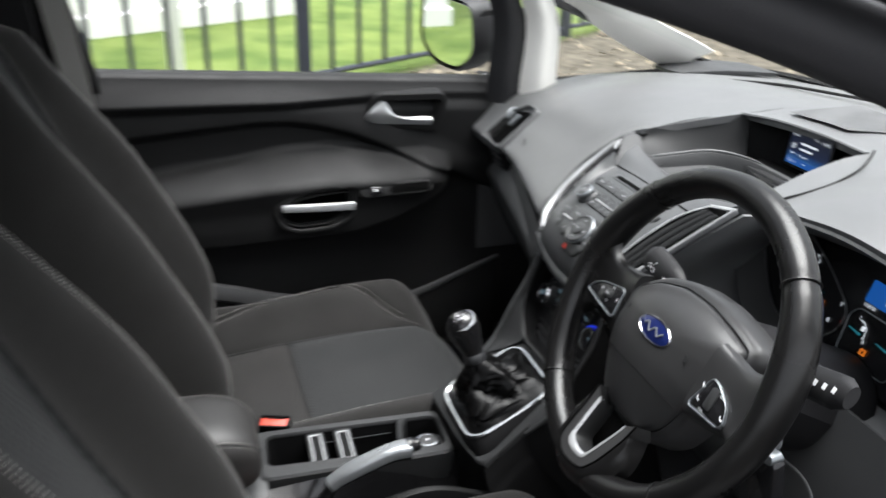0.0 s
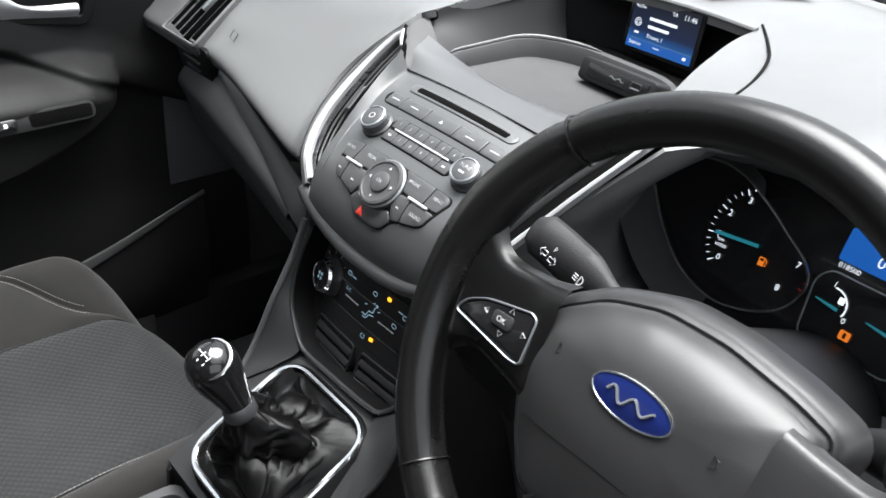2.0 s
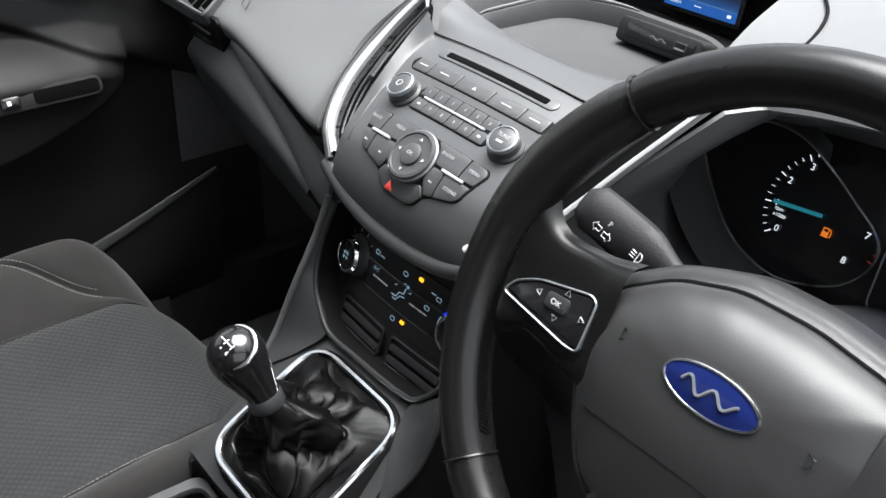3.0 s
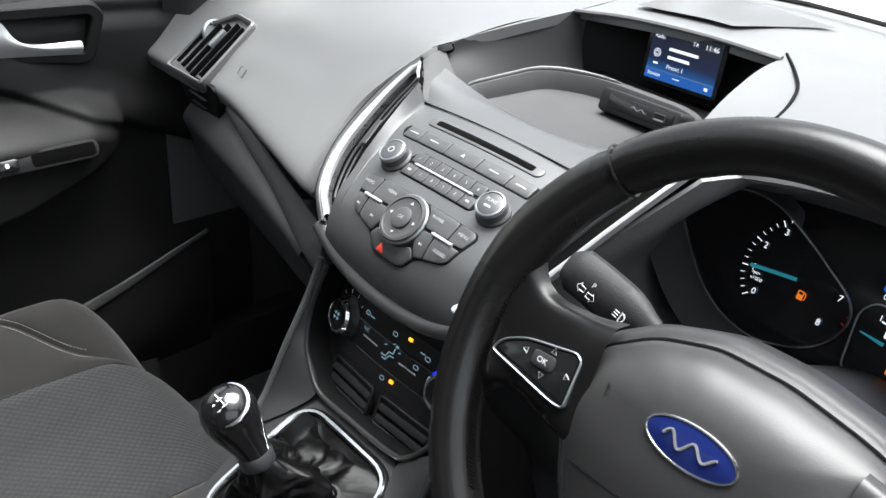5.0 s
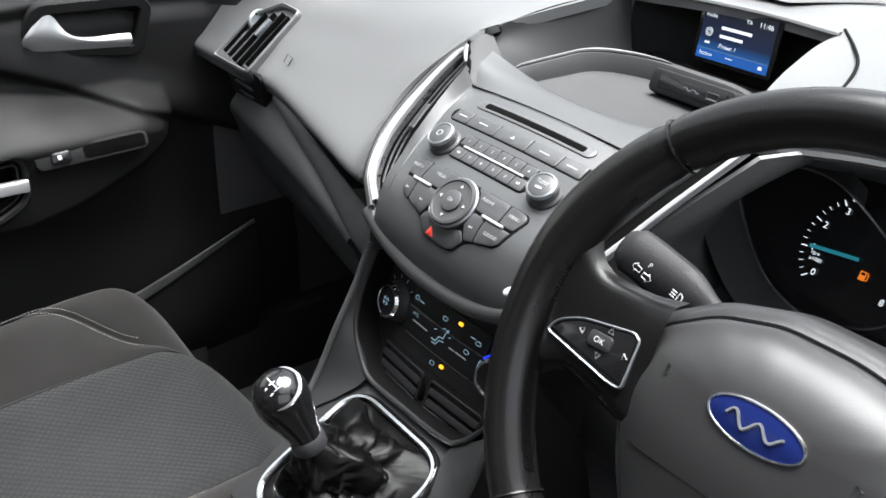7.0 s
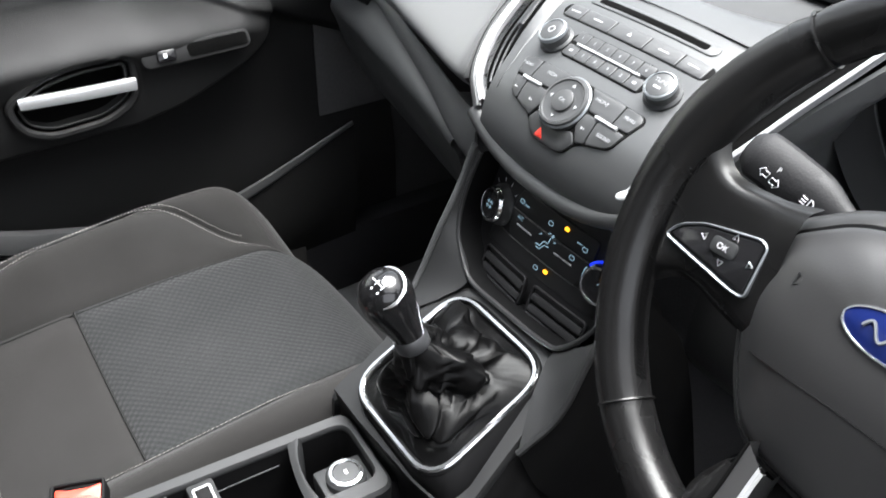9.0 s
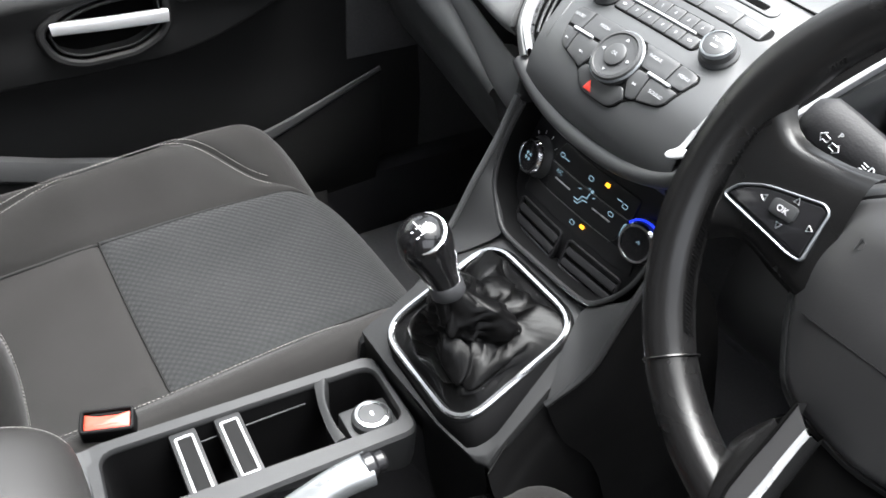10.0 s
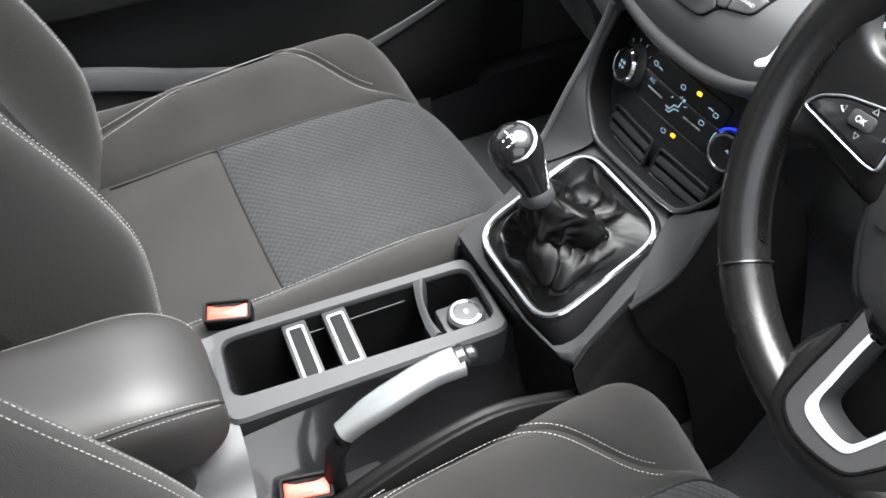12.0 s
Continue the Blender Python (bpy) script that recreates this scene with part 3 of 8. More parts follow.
# ---------------------------------------------------------------- passenger door
PULL = [(-0.090, 0.016), (-0.050, 0.044), (0.000, 0.056), (0.074, 0.058), (0.088, 0.046), (0.086, -0.010), (0.040, -0.036), (-0.040, -0.040), (-0.076, -0.024)]
PULL_SIDES = []
for (ax, az), (bx, bz) in zip(PULL, PULL[1:] + PULL[:1]):
    run = math.hypot(bx - ax, bz - az)
    PULL_SIDES.append((ax - 0.198, az + 0.725, (bz - az) / run, -(bx - ax) / run))


def door_x(y, z):
    """How far the inner skin of the door stands in, by place."""
    x = -0.768
    # top roll, then a soft crease under it that dies out towards the handle
    x += 0.040 * smooth_step(1.0, 0.918, z)
    crease = float(np.interp(y, (-0.6, -0.406, -0.247, -0.089, 0.0), (0.932, 0.938, 0.942, 0.952, 0.963)))
    x -= (0.024 - 0.010 * smooth_step(-0.2, 0.0, y)) * smooth_step(crease + 0.004, crease - 0.018, z)
    x -= 0.016 * smooth_step(0.80, 0.72, z)
    # padded ridge that sweeps down towards the hinge
    ridge = float(np.interp(y, (-0.62, -0.437, -0.30, -0.232, -0.17, -0.10, -0.01, 0.09, 0.15, 0.3), (0.880, 0.897, 0.909, 0.909, 0.899, 0.881, 0.842, 0.800, 0.767, 0.70)))
    x += 0.020 * smooth_step(ridge - 0.020, ridge - 0.002, z) * (1 - 0.6 * smooth_step(ridge, ridge + 0.07, z))
    # second fold below it
    fold = float(np.interp(y, (-0.62, -0.411, -0.253, -0.152, -0.069, 0.03), (0.785, 0.817, 0.845, 0.850, 0.838, 0.815)))
    x += 0.010 * (1 - smooth_step(-0.12, 0.02, y)) * smooth_step(fold + 0.010, fold - 0.006, z)
    # armrest: flat on top, a rounded nose at the hinge end, rolled under
    top = float(np.interp(y, (-0.6, -0.465, -0.292, -0.106, 0.057, 0.10), (0.755, 0.770, 0.784, 0.788, 0.784, 0.770)))
    low = float(np.interp(y, (-0.66, -0.4, -0.239, -0.119, -0.049, 0.017, 0.060, 0.12), (0.668, 0.655, 0.658, 0.664, 0.680, 0.704, 0.722, 0.75)))
    fade = max(0.0, 1 - max(0.0, (y - 0.01) / 0.108) ** 2.5) ** 0.5 if y < 0.118 else 0.0
    x += 0.082 * fade * smooth_step(top + 0.060, top - 0.012, z) * smooth_step(low - 0.012, low + 0.008, z) * (1 - 0.12 * smooth_step(0.70, 0.62, z))
    x += 0.02 * smooth_step(0.60, 0.45, z)
    # pocket behind the pull bar
    gap = min(nx * (y - py) + nz * (z - pz) for py, pz, nx, nz in PULL_SIDES)
    x -= 0.034 * smooth_step(0.003, 0.009, gap)
    return x


def passenger_door():
    d = thing("door_1", "closed passenger door with black moulded trim", "door", (-0.77, -0.15, 0.35), kind="structure")
    bm = bmesh.new()
    rows = []
    for z in np.linspace(0.36, 0.985, 230):
        rows.append([V((door_x(y, z), y, z + (0.006 - 0.058 * (y + 0.2)) * smooth_step(0.8, 0.98, z))) for y in np.linspace(-0.66, 0.34, 150)])
    top = rows[-1]
    rows.append([p + V((-0.012, 0, 0.007)) for p in top])
    rows.append([p + V((-0.05, 0, 0.006)) for p in top])
    rows.append([p + V((-0.055, 0, -0.03)) for p in top])
    skin(bm, rows)
    part("inner_panel", thicken(bm, 0.004), DOORSKIN, d, "black grained door panel with padded folds", sharp=85)
    # window glass and outer skin
    bm = bmesh.new()
    bm.faces.new([bm.verts.new(p) for p in ((-0.80, -0.62, 0.98), (-0.80, 0.23, 0.95), (-0.74, 0.22, 1.2), (-0.68, 0.02, 1.37), (-0.66, -0.62, 1.44))])
    part("pane", bm, GLASS, d).visible_shadow = False
    part("rear_frame", loft([[(-0.77, -0.575, 0.95), (-0.76, -0.594, 1.004), (-0.74, -0.630, 1.161), (-0.67, -0.70, 1.42)], [(-0.745, -0.595, 0.95), (-0.735, -0.612, 1.004), (-0.715, -0.648, 1.161), (-0.65, -0.72, 1.42)], [(-0.78, -0.70, 0.95), (-0.77, -0.70, 1.004), (-0.75, -0.72, 1.161), (-0.67, -0.76, 1.42)]], 4, 4), BLACK_AND_SHADE, d, "black window frame upright")
    part("outer_skin", thicken(loft([[(-0.82, y, 0.97), (-0.88, y, 0.75), (-0.86, y, 0.3)] for y in (-0.68, -0.1, 0.4)], 4, 3), 0.01), BODY, d, "white painted outer door skin")
    # interior release handle in its oval well
    M = axes((-0.728, 0.012, 0.922), (0.10, 1, -0.08), (0.1, 0, 1))
    out = round_poly([(-0.088, -0.02), (-0.07, 0.032), (0.075, 0.045), (0.092, 0.03), (0.078, -0.045), (-0.07, -0.04)], 0.02, 5)
    hw = part("handle_surround", band(out, inset(out, 0.016), -0.03, 0.004, edge=0.002), DOORSKIN, d, m=M)
    part("well", plate(inset(out, 0.015), -0.032, -0.022), BLACK, d, "recessed black handle well", m=M)
    lever = part("release_handle", loft([[(-0.082, -0.028, 0.004), (-0.06, -0.03, 0.010), (0.0, -0.028, 0.012), (0.058, -0.028, 0.008)],
                                         [(-0.084, -0.012, 0.014), (-0.06, -0.004, 0.020), (0.0, -0.014, 0.02), (0.060, -0.016, 0.014)],
                                         [(-0.07, 0.006, 0.010), (-0.048, 0.022, 0.014), (-0.018, -0.008, 0.015), (0.058, -0.008, 0.008)]], 6, 6), BRIGHT, d, "silver painted interior release handle", m=M)
    # pull handle: a bright bar across a deep pocket, in a rounded frame
    M = axes((-0.6655, -0.198, 0.725), (0.0, 1, 0.0), (-0.10, 0, 1))
    out = round_poly(PULL, 0.022, 5)
    part("pull_surround", band(inset(out, -0.002), inset(out, 0.009), -0.03, 0.0035, edge=0.003), DOORSKIN, d, m=M)
    part("pull_lip", band(inset(out, 0.013), inset(out, 0.0165), -0.02, 0.0015, edge=0.0012), DOORSKIN, d, m=M)
    part("pull_well", plate(inset(out, 0.003), -0.040, -0.026), RECESS_SHADE, d, "hand pocket floor, black for the shade of its depth", m=M)
    a, b = V((-0.067, 0.0185, 0.006)), V((0.080, 0.0130, 0.006))
    part("pull_bar", loft([[a + V((0, -0.008, -0.006)), a.lerp(b, 0.5) + V((0, -0.0085, -0.003)), b + V((0, -0.009, -0.006))], [a + V((-0.002, -0.007, 0.002)), a.lerp(b, 0.5) + V((0, -0.0075, 0.005)), b + V((0.002, -0.008, 0.002))],
                           [a + V((-0.003, 0.006, 0.002)), a.lerp(b, 0.5) + V((0, 0.0065, 0.005)), b + V((0.003, 0.007, 0.002))], [a + V((0, 0.0075, -0.006)), a.lerp(b, 0.5) + V((0, 0.008, -0.003)), b + V((0, 0.0085, -0.006))]], 5, 4), BRIGHT, d, "bright satin pull bar", m=M)
    # window switch and a pocket ahead of it
    M = axes((-0.6610, -0.024, 0.7690), (0.0, 1, 0.02), (-0.45, 0, 1))
    part("switch_plate", plate(corners(0.158, 0.027, 0.011), -0.01, 0.0035, 0.002), DOORSKIN, d, m=M)
    sw = part("window_switch", plate(corners(0.026, 0.015, 0.004), 0.003, 0.0085, dome=0.002), GLOSS, d, m=M @ shift(-0.045, 0))
    part("symbol", plate(corners(0.005, 0.006, 0.001), 0.0100, 0.0106, 0.0002), WHITE_INK, sw, m=M @ shift(-0.048, 0))
    part("slot", plate(corners(0.088, 0.019, 0.005), 0.003, 0.0042), RECESS_SHADE, d, "black plate for the shade in a recessed pocket", m=M @ shift(0.030, 0))
    # pale edge of the door bin
    pts = spline([(-0.70, -0.62, 0.602), (-0.70, -0.40, 0.546), (-0.70, -0.27, 0.506), (-0.70, -0.08, 0.468), (-0.70, 0.04, 0.492), (-0.70, 0.235, 0.566)], 6)
    part("bin_rim", ring(pts, [0.020 - 0.016 * max(0, i / (len(pts) - 1) - 0.4) / 0.6 for i in range(len(pts))], n=8, closed=False, flat=0.5, up=(1, 0, 0.3)), BIN, d, "grey edge of the door bin")
    part("bin", loft([[(p[0], p[1], p[2]) for p in pts[::6]], [(-0.69, p[1], p[2] - 0.12) for p in pts[::6]], [(-0.72, p[1], 0.30) for p in pts[::6]]], 4, 3), BLACK, d)


def door_mirror():
    mr = thing("door_mirror", "black cased exterior door mirror with clear glass", "mirror", (-0.93, 0.25, 1.03))
    M = axes((-0.985, 0.19, 1.050), (1, 0.30, 0), (0, 0.0, 1))
    out = round_poly([(-0.115, -0.05), (-0.11, 0.06), (-0.06, 0.075), (0.10, 0.065), (0.115, -0.05), (0.05, -0.10), (-0.05, -0.095)], 0.035, 5)
    bm = bmesh.new()
    rows = [[V((x, y, 0.006)) for x, y in out], [V((x * 1.06, y * 1.06, -0.01)) for x, y in out], [V((x * 1.02, y * 1.02, -0.06)) for x, y in out], [V((x * 0.6, y * 0.6, -0.10)) for x, y in out]]
    vs = skin(bm, rows, close_u=True)
    bm.faces.new(vs[-1])
    part("casing", bm, DARKTRIM, mr, "black plastic mirror casing", m=M)
    part("glass", plate(inset(out, 0.008), -0.004, 0.002, 0.0005), MIRROR, mr, "silvered mirror glass", smooth=False, m=M)
    part("foot", loft([[(-0.86, 0.22, 0.97), (-0.86, 0.30, 0.97), (-0.86, 0.30, 1.09), (-0.86, 0.22, 1.09)], [(-0.77, 0.20, 0.95), (-0.77, 0.30, 0.95), (-0.77, 0.30, 1.12), (-0.77, 0.20, 1.12)]], 3, 3), DARKTRIM, mr)


DOORSKIN = material("door_trim_plastic", (0.0125, 0.0126, 0.0129), 0.56, spec=0.22, var=0.12, bump=0.3, bump_scale=800)
passenger_door()
door_mirror()

# ---------------------------------------------------------------- dashboard
def perforated(name, base, scale):
    """A sheet pierced with fine staggered holes."""
    m = material(name, base, 0.5, var=0.08)
    nt = m.node_tree
    b = nt.nodes["Principled BSDF"]
    co, cell, rp, mul = nt.nodes.new("ShaderNodeTexCoord"), nt.nodes.new("ShaderNodeTexVoronoi"), nt.nodes.new("ShaderNodeValToRGB"), nt.nodes.new("ShaderNodeMixRGB")
    cell.inputs["Scale"].default_value, cell.inputs["Randomness"].default_value = scale, 0.0
    nt.links.new(co.outputs["Object"], cell.inputs["Vector"])
    rp.color_ramp.elements[0].position, rp.color_ramp.elements[1].position = 0.25, 0.4
    rp.color_ramp.elements[0].color = (0.15, 0.15, 0.15, 1)
    nt.links.new(cell.outputs["Distance"], rp.inputs[0])
    mul.blend_type, mul.inputs["Fac"].default_value = "MULTIPLY", 1.0
    nt.links.new(b.inputs["Base Color"].links[0].from_socket, mul.inputs["Color1"])
    nt.links.new(rp.outputs[0], mul.inputs["Color2"])
    nt.links.new(mul.outputs[0], b.inputs["Base Color"])
    return m


dash = thing("dashboard", "dark grey soft-grained moulded dashboard", "dashboard", (0, 0.4, 0.8))


STRIP = material("satin_strip_plastic", (0.040, 0.0415, 0.0425), 0.42, var=0.06, bump=0.1, bump_scale=1200)
GRILLE = perforated("speaker_mesh", (0.085, 0.087, 0.088), 260)


def crown_height(x, y):
    """Height of the dashboard's top skin about its middle."""
    rise = float(np.interp(x, (-0.62, -0.46, -0.30, -0.20, -0.124, 0.0, 0.13, 0.27), (1.004, 1.034, 1.05, 1.055, 1.0605, 1.066, 1.064, 1.075)))
    return rise - 0.012 * ((y - 0.6) / 0.15) ** 2 * (0.3 if y < 0.6 else 0.75)


def dashboard():
    # passenger pad, from the screen foot over the brow to the lower edge
    secs = [
        [(-0.755, 0.80, 0.965), (-0.755, 0.50, 0.975), (-0.75, 0.36, 0.965), (-0.75, 0.265, 0.945), (-0.75, 0.22, 0.920), (-0.75, 0.19, 0.890), (-0.75, 0.172, 0.872), (-0.75, 0.175, 0.855)],
        [(-0.62, 0.84, 0.985), (-0.62, 0.52, 1.005), (-0.61, 0.36, 0.988), (-0.605, 0.262, 0.958), (-0.60, 0.215, 0.925), (-0.595, 0.182, 0.898), (-0.59, 0.163, 0.880), (-0.59, 0.168, 0.862)],
        [(-0.46, 0.86, 1.00), (-0.46, 0.55, 1.035), (-0.46, 0.38, 1.022), (-0.465, 0.27, 0.985), (-0.475, 0.212, 0.943), (-0.478, 0.182, 0.912), (-0.48, 0.160, 0.887), (-0.48, 0.166, 0.868)],
        [(-0.33, 0.87, 1.01), (-0.33, 0.57, 1.05), (-0.33, 0.40, 1.042), (-0.33, 0.28, 1.005), (-0.33, 0.21, 0.958), (-0.33, 0.165, 0.918), (-0.33, 0.132, 0.884), (-0.33, 0.138, 0.866)],
        [(-0.225, 0.88, 1.015), (-0.225, 0.58, 1.055), (-0.225, 0.42, 1.05), (-0.225, 0.29, 1.021), (-0.222, 0.222, 0.985), (-0.220, 0.165, 0.940), (-0.215, 0.105, 0.888), (-0.215, 0.112, 0.868)],
        [(-0.124, 0.88, 1.02), (-0.124, 0.60, 1.06), (-0.130, 0.415, 1.052), (-0.163, 0.275, 1.0285), (-0.160, 0.216, 1.0180), (-0.194, 0.160, 0.960), (-0.172, 0.094, 0.898), (-0.170, 0.098, 0.878)],
    ]
    part("passenger_pad", thicken(loft(secs, 6, 6), 0.012), SOFT, dash, "broad soft-grained passenger-side pad")
    # crown behind the display
    secs = [[(-0.125, 0.425, 1.054), (-0.124, 0.60, 1.061), (-0.124, 0.88, 1.02)], [(0.0, 0.445, 1.060), (0.0, 0.60, 1.066), (0.0, 0.89, 1.022)], [(0.115, 0.452, 1.058), (0.13, 0.60, 1.064), (0.14, 0.88, 1.02)]]
    part("crown", thicken(loft(secs, 6, 6), 0.01), SOFT, dash)
    # perforated speaker panel let into the crown
    out = [(-0.085, 0.474), (-0.090, 0.615), (0.098, 0.592), (0.034, 0.486)]
    bm = bmesh.new()
    vs = [[bm.verts.new((out[0][0] + (out[3][0] - out[0][0]) * u + ((out[1][0] - out[0][0]) * (1 - u) + (out[2][0] - out[3][0]) * u) * v, 0.474 + 0.012 * u + (0.141 - 0.035 * u) * v, 0)) for u in np.linspace(0, 1, 9)] for v in np.linspace(0, 1, 9)]
    for a, b in zip(vs, vs[1:]):
        for i in range(8):
            bm.faces.new((a[i], a[i + 1], b[i + 1], b[i]))
    for v in bm.verts:
        v.co.z = crown_height(v.co.x, v.co.y) + 0.0045
    part("speaker_grille", bm, GRILLE, dash, "dark perforated speaker panel")
    # demister slot along the foot of the screen
    pts = spline([(-0.46, 0.50, 0), (-0.38, 0.565, 0), (-0.25, 0.645, 0), (-0.10, 0.695, 0), (0.10, 0.705, 0), (0.25, 0.69, 0)], 8)
    pts = [V((p.x, p.y, crown_height(p.x, p.y) + 0.001)) for p in pts]
    part("demister_slot", ring(pts, 0.006, n=6, closed=False, flat=0.4), GAP, dash, "narrow dark demister slot")
    # shaded far corner beside the screen pillar
    secs = [[(-0.715, 0.60, 1.0), (-0.60, 0.575, 1.012), (-0.56, 0.58, 1.016)], [(-0.72, 0.70, 1.008), (-0.63, 0.68, 1.014), (-0.55, 0.68, 1.018)], [(-0.725, 0.775, 1.0), (-0.65, 0.80, 1.008), (-0.53, 0.80, 1.012)]]
    part("corner_cover", thicken(loft(secs, 4, 4), 0.008), HARD, dash, "dark corner cover beside the screen pillar")
    # driver side: cheek of the display, then the hood over the dials
    secs = [
        [(0.14, 0.88, 1.02), (0.13, 0.60, 1.064), (0.112, 0.452, 1.058), (0.122, 0.36, 1.046), (0.140, 0.28, 1.030), (0.160, 0.215, 1.022)],
        [(0.19, 0.88, 1.02), (0.18, 0.60, 1.066), (0.172, 0.46, 1.060), (0.178, 0.36, 1.050), (0.192, 0.28, 1.040), (0.205, 0.215, 1.034)],
        [(0.27, 0.88, 1.02), (0.27, 0.60, 1.075), (0.265, 0.46, 1.080), (0.265, 0.36, 1.072), (0.268, 0.28, 1.060), (0.27, 0.225, 1.046)],
        [(0.37, 0.87, 1.015), (0.37, 0.60, 1.080), (0.37, 0.46, 1.090), (0.37, 0.36, 1.085), (0.37, 0.28, 1.072), (0.37, 0.225, 1.056)],
        [(0.50, 0.86, 1.00), (0.50, 0.60, 1.06), (0.49, 0.46, 1.075), (0.49, 0.36, 1.070), (0.49, 0.28, 1.058), (0.49, 0.225, 1.040)],
        [(0.62, 0.84, 0.985), (0.62, 0.60, 1.02), (0.61, 0.46, 1.02), (0.60, 0.36, 1.00), (0.59, 0.28, 0.98), (0.58, 0.225, 0.965)],
        [(0.755, 0.80, 0.965), (0.755, 0.60, 0.98), (0.75, 0.46, 0.975), (0.75, 0.36, 0.965), (0.75, 0.28, 0.95), (0.75, 0.22, 0.91)],
    ]
    arc = spline([(0.108, 0.470, 1.0600), (0.140, 0.430, 1.0575), (0.166, 0.390, 1.0550), (0.182, 0.345, 1.0490), (0.190, 0.30, 1.0435), (0.196, 0.25, 1.0390)], 6)
    part("cheek_joint", ring(arc, 0.0016, n=6, closed=False), GAP, dash, "fine dark joint beside the display")
    part("driver_hood", thicken(loft(secs, 6, 6), 0.012), SOFT, dash, "grey hood over the instrument dials")
    # lower face on the driver side, under the dials
    secs = [[(x, 0.20, 0.88), (x, 0.17, 0.80), (x, 0.16, 0.70), (x, 0.25, 0.60)] for x in (0.11, 0.25, 0.45, 0.6, 0.75)]
    part("knee_panel", thicken(loft(secs, 4, 3), 0.008), HARD, dash)
    # corner at the driver's door
    secs = [[(x, 0.225, 1.0 - (x - 0.52) * 0.45), (x, 0.20, 0.93), (x, 0.20, 0.86)] for x in (0.52, 0.62, 0.75)]
    part("corner_panel", thicken(loft(secs, 4, 4), 0.008), HARD, dash)
    # long trim strip and glovebox below the passenger pad
    secs = [[(-0.487, 0.172, 0.870), (-0.40, 0.153, 0.866), (-0.29, 0.126, 0.860), (-0.180, 0.099, 0.856), (-0.130, 0.080, 0.868)],
            [(-0.486, 0.166, 0.866), (-0.40, 0.147, 0.858), (-0.29, 0.120, 0.847), (-0.182, 0.091, 0.838), (-0.125, 0.073, 0.846)],
            [(-0.482, 0.164, 0.860), (-0.40, 0.145, 0.848), (-0.29, 0.118, 0.833), (-0.185, 0.087, 0.818), (-0.120, 0.070, 0.820)],
            [(-0.482, 0.170, 0.856), (-0.40, 0.151, 0.844), (-0.29, 0.124, 0.829), (-0.185, 0.092, 0.812), (-0.118, 0.074, 0.806)]]
    part("trim_strip", thicken(loft(secs, 6, 6), 0.003), STRIP, dash, "narrow grey trim strip running to the centre stack", sharp=60)
    secs = [[(-0.60, 0.20, 0.856), (-0.485, 0.172, 0.855), (-0.29, 0.126, 0.829), (-0.188, 0.094, 0.812)],
            [(-0.615, 0.180, 0.832), (-0.49, 0.156, 0.832), (-0.30, 0.116, 0.817), (-0.192, 0.091, 0.806)],
            [(-0.63, 0.172, 0.806), (-0.50, 0.150, 0.808), (-0.31, 0.116, 0.802), (-0.196, 0.093, 0.797)],
            [(-0.63, 0.180, 0.782), (-0.50, 0.158, 0.786), (-0.32, 0.126, 0.785), (-0.200, 0.104, 0.784)],
            [(-0.63, 0.205, 0.720), (-0.50, 0.185, 0.720), (-0.33, 0.155, 0.720), (-0.21, 0.135, 0.720)],
            [(-0.63, 0.26, 0.655), (-0.49, 0.24, 0.655), (-0.33, 0.21, 0.655), (-0.21, 0.19, 0.655)],
            [(-0.62, 0.45, 0.60), (-0.48, 0.45, 0.60), (-0.33, 0.42, 0.60), (-0.21, 0.40, 0.60)]]
    part("glovebox", loft(secs, 6, 5), STRIP, dash, "dark curved glovebox lid", sharp=60)
    # small moulded airbag mark on the pad
    part("airbag_mark", ring([(-0.473, 0.1842, 0.9245), (-0.459, 0.1825, 0.9225), (-0.461, 0.1765, 0.9125), (-0.475, 0.1785, 0.9145)], 0.0006, n=4), HARD, dash, "small moulded mark")


dashboard()

# ---------------------------------------------------------------- centre stack
PROFILE = spline([V((0, y, z)) for y, z in ((0.066, 0.852), (0.058, 0.866), (0.0565, 0.884), (0.062, 0.905), (0.074, 0.927), (0.096, 0.9455), (0.121, 0.961), (0.146, 0.977), (0.170, 0.9865), (0.186, 0.991))], 8)


def on_stack(x, y, lift=0.0, bow=0.35):
    """The frame on the curved front of the stack at x, where its middle has that y; bow: how far the front falls back to the sides."""
    i = min(range(1, len(PROFILE) - 1), key=lambda k: abs(PROFILE[k].y - y) + (10 if PROFILE[k].z < 0.880 else 0))
    p, t = PROFILE[i], (PROFILE[i + 1] - PROFILE[i - 1]).normalized()
    n = X.cross(t)
    sag = bow * x * x
    m = axes(p + X * x - n * sag + n * lift, X - n * (2 * bow * x), t)
    return m


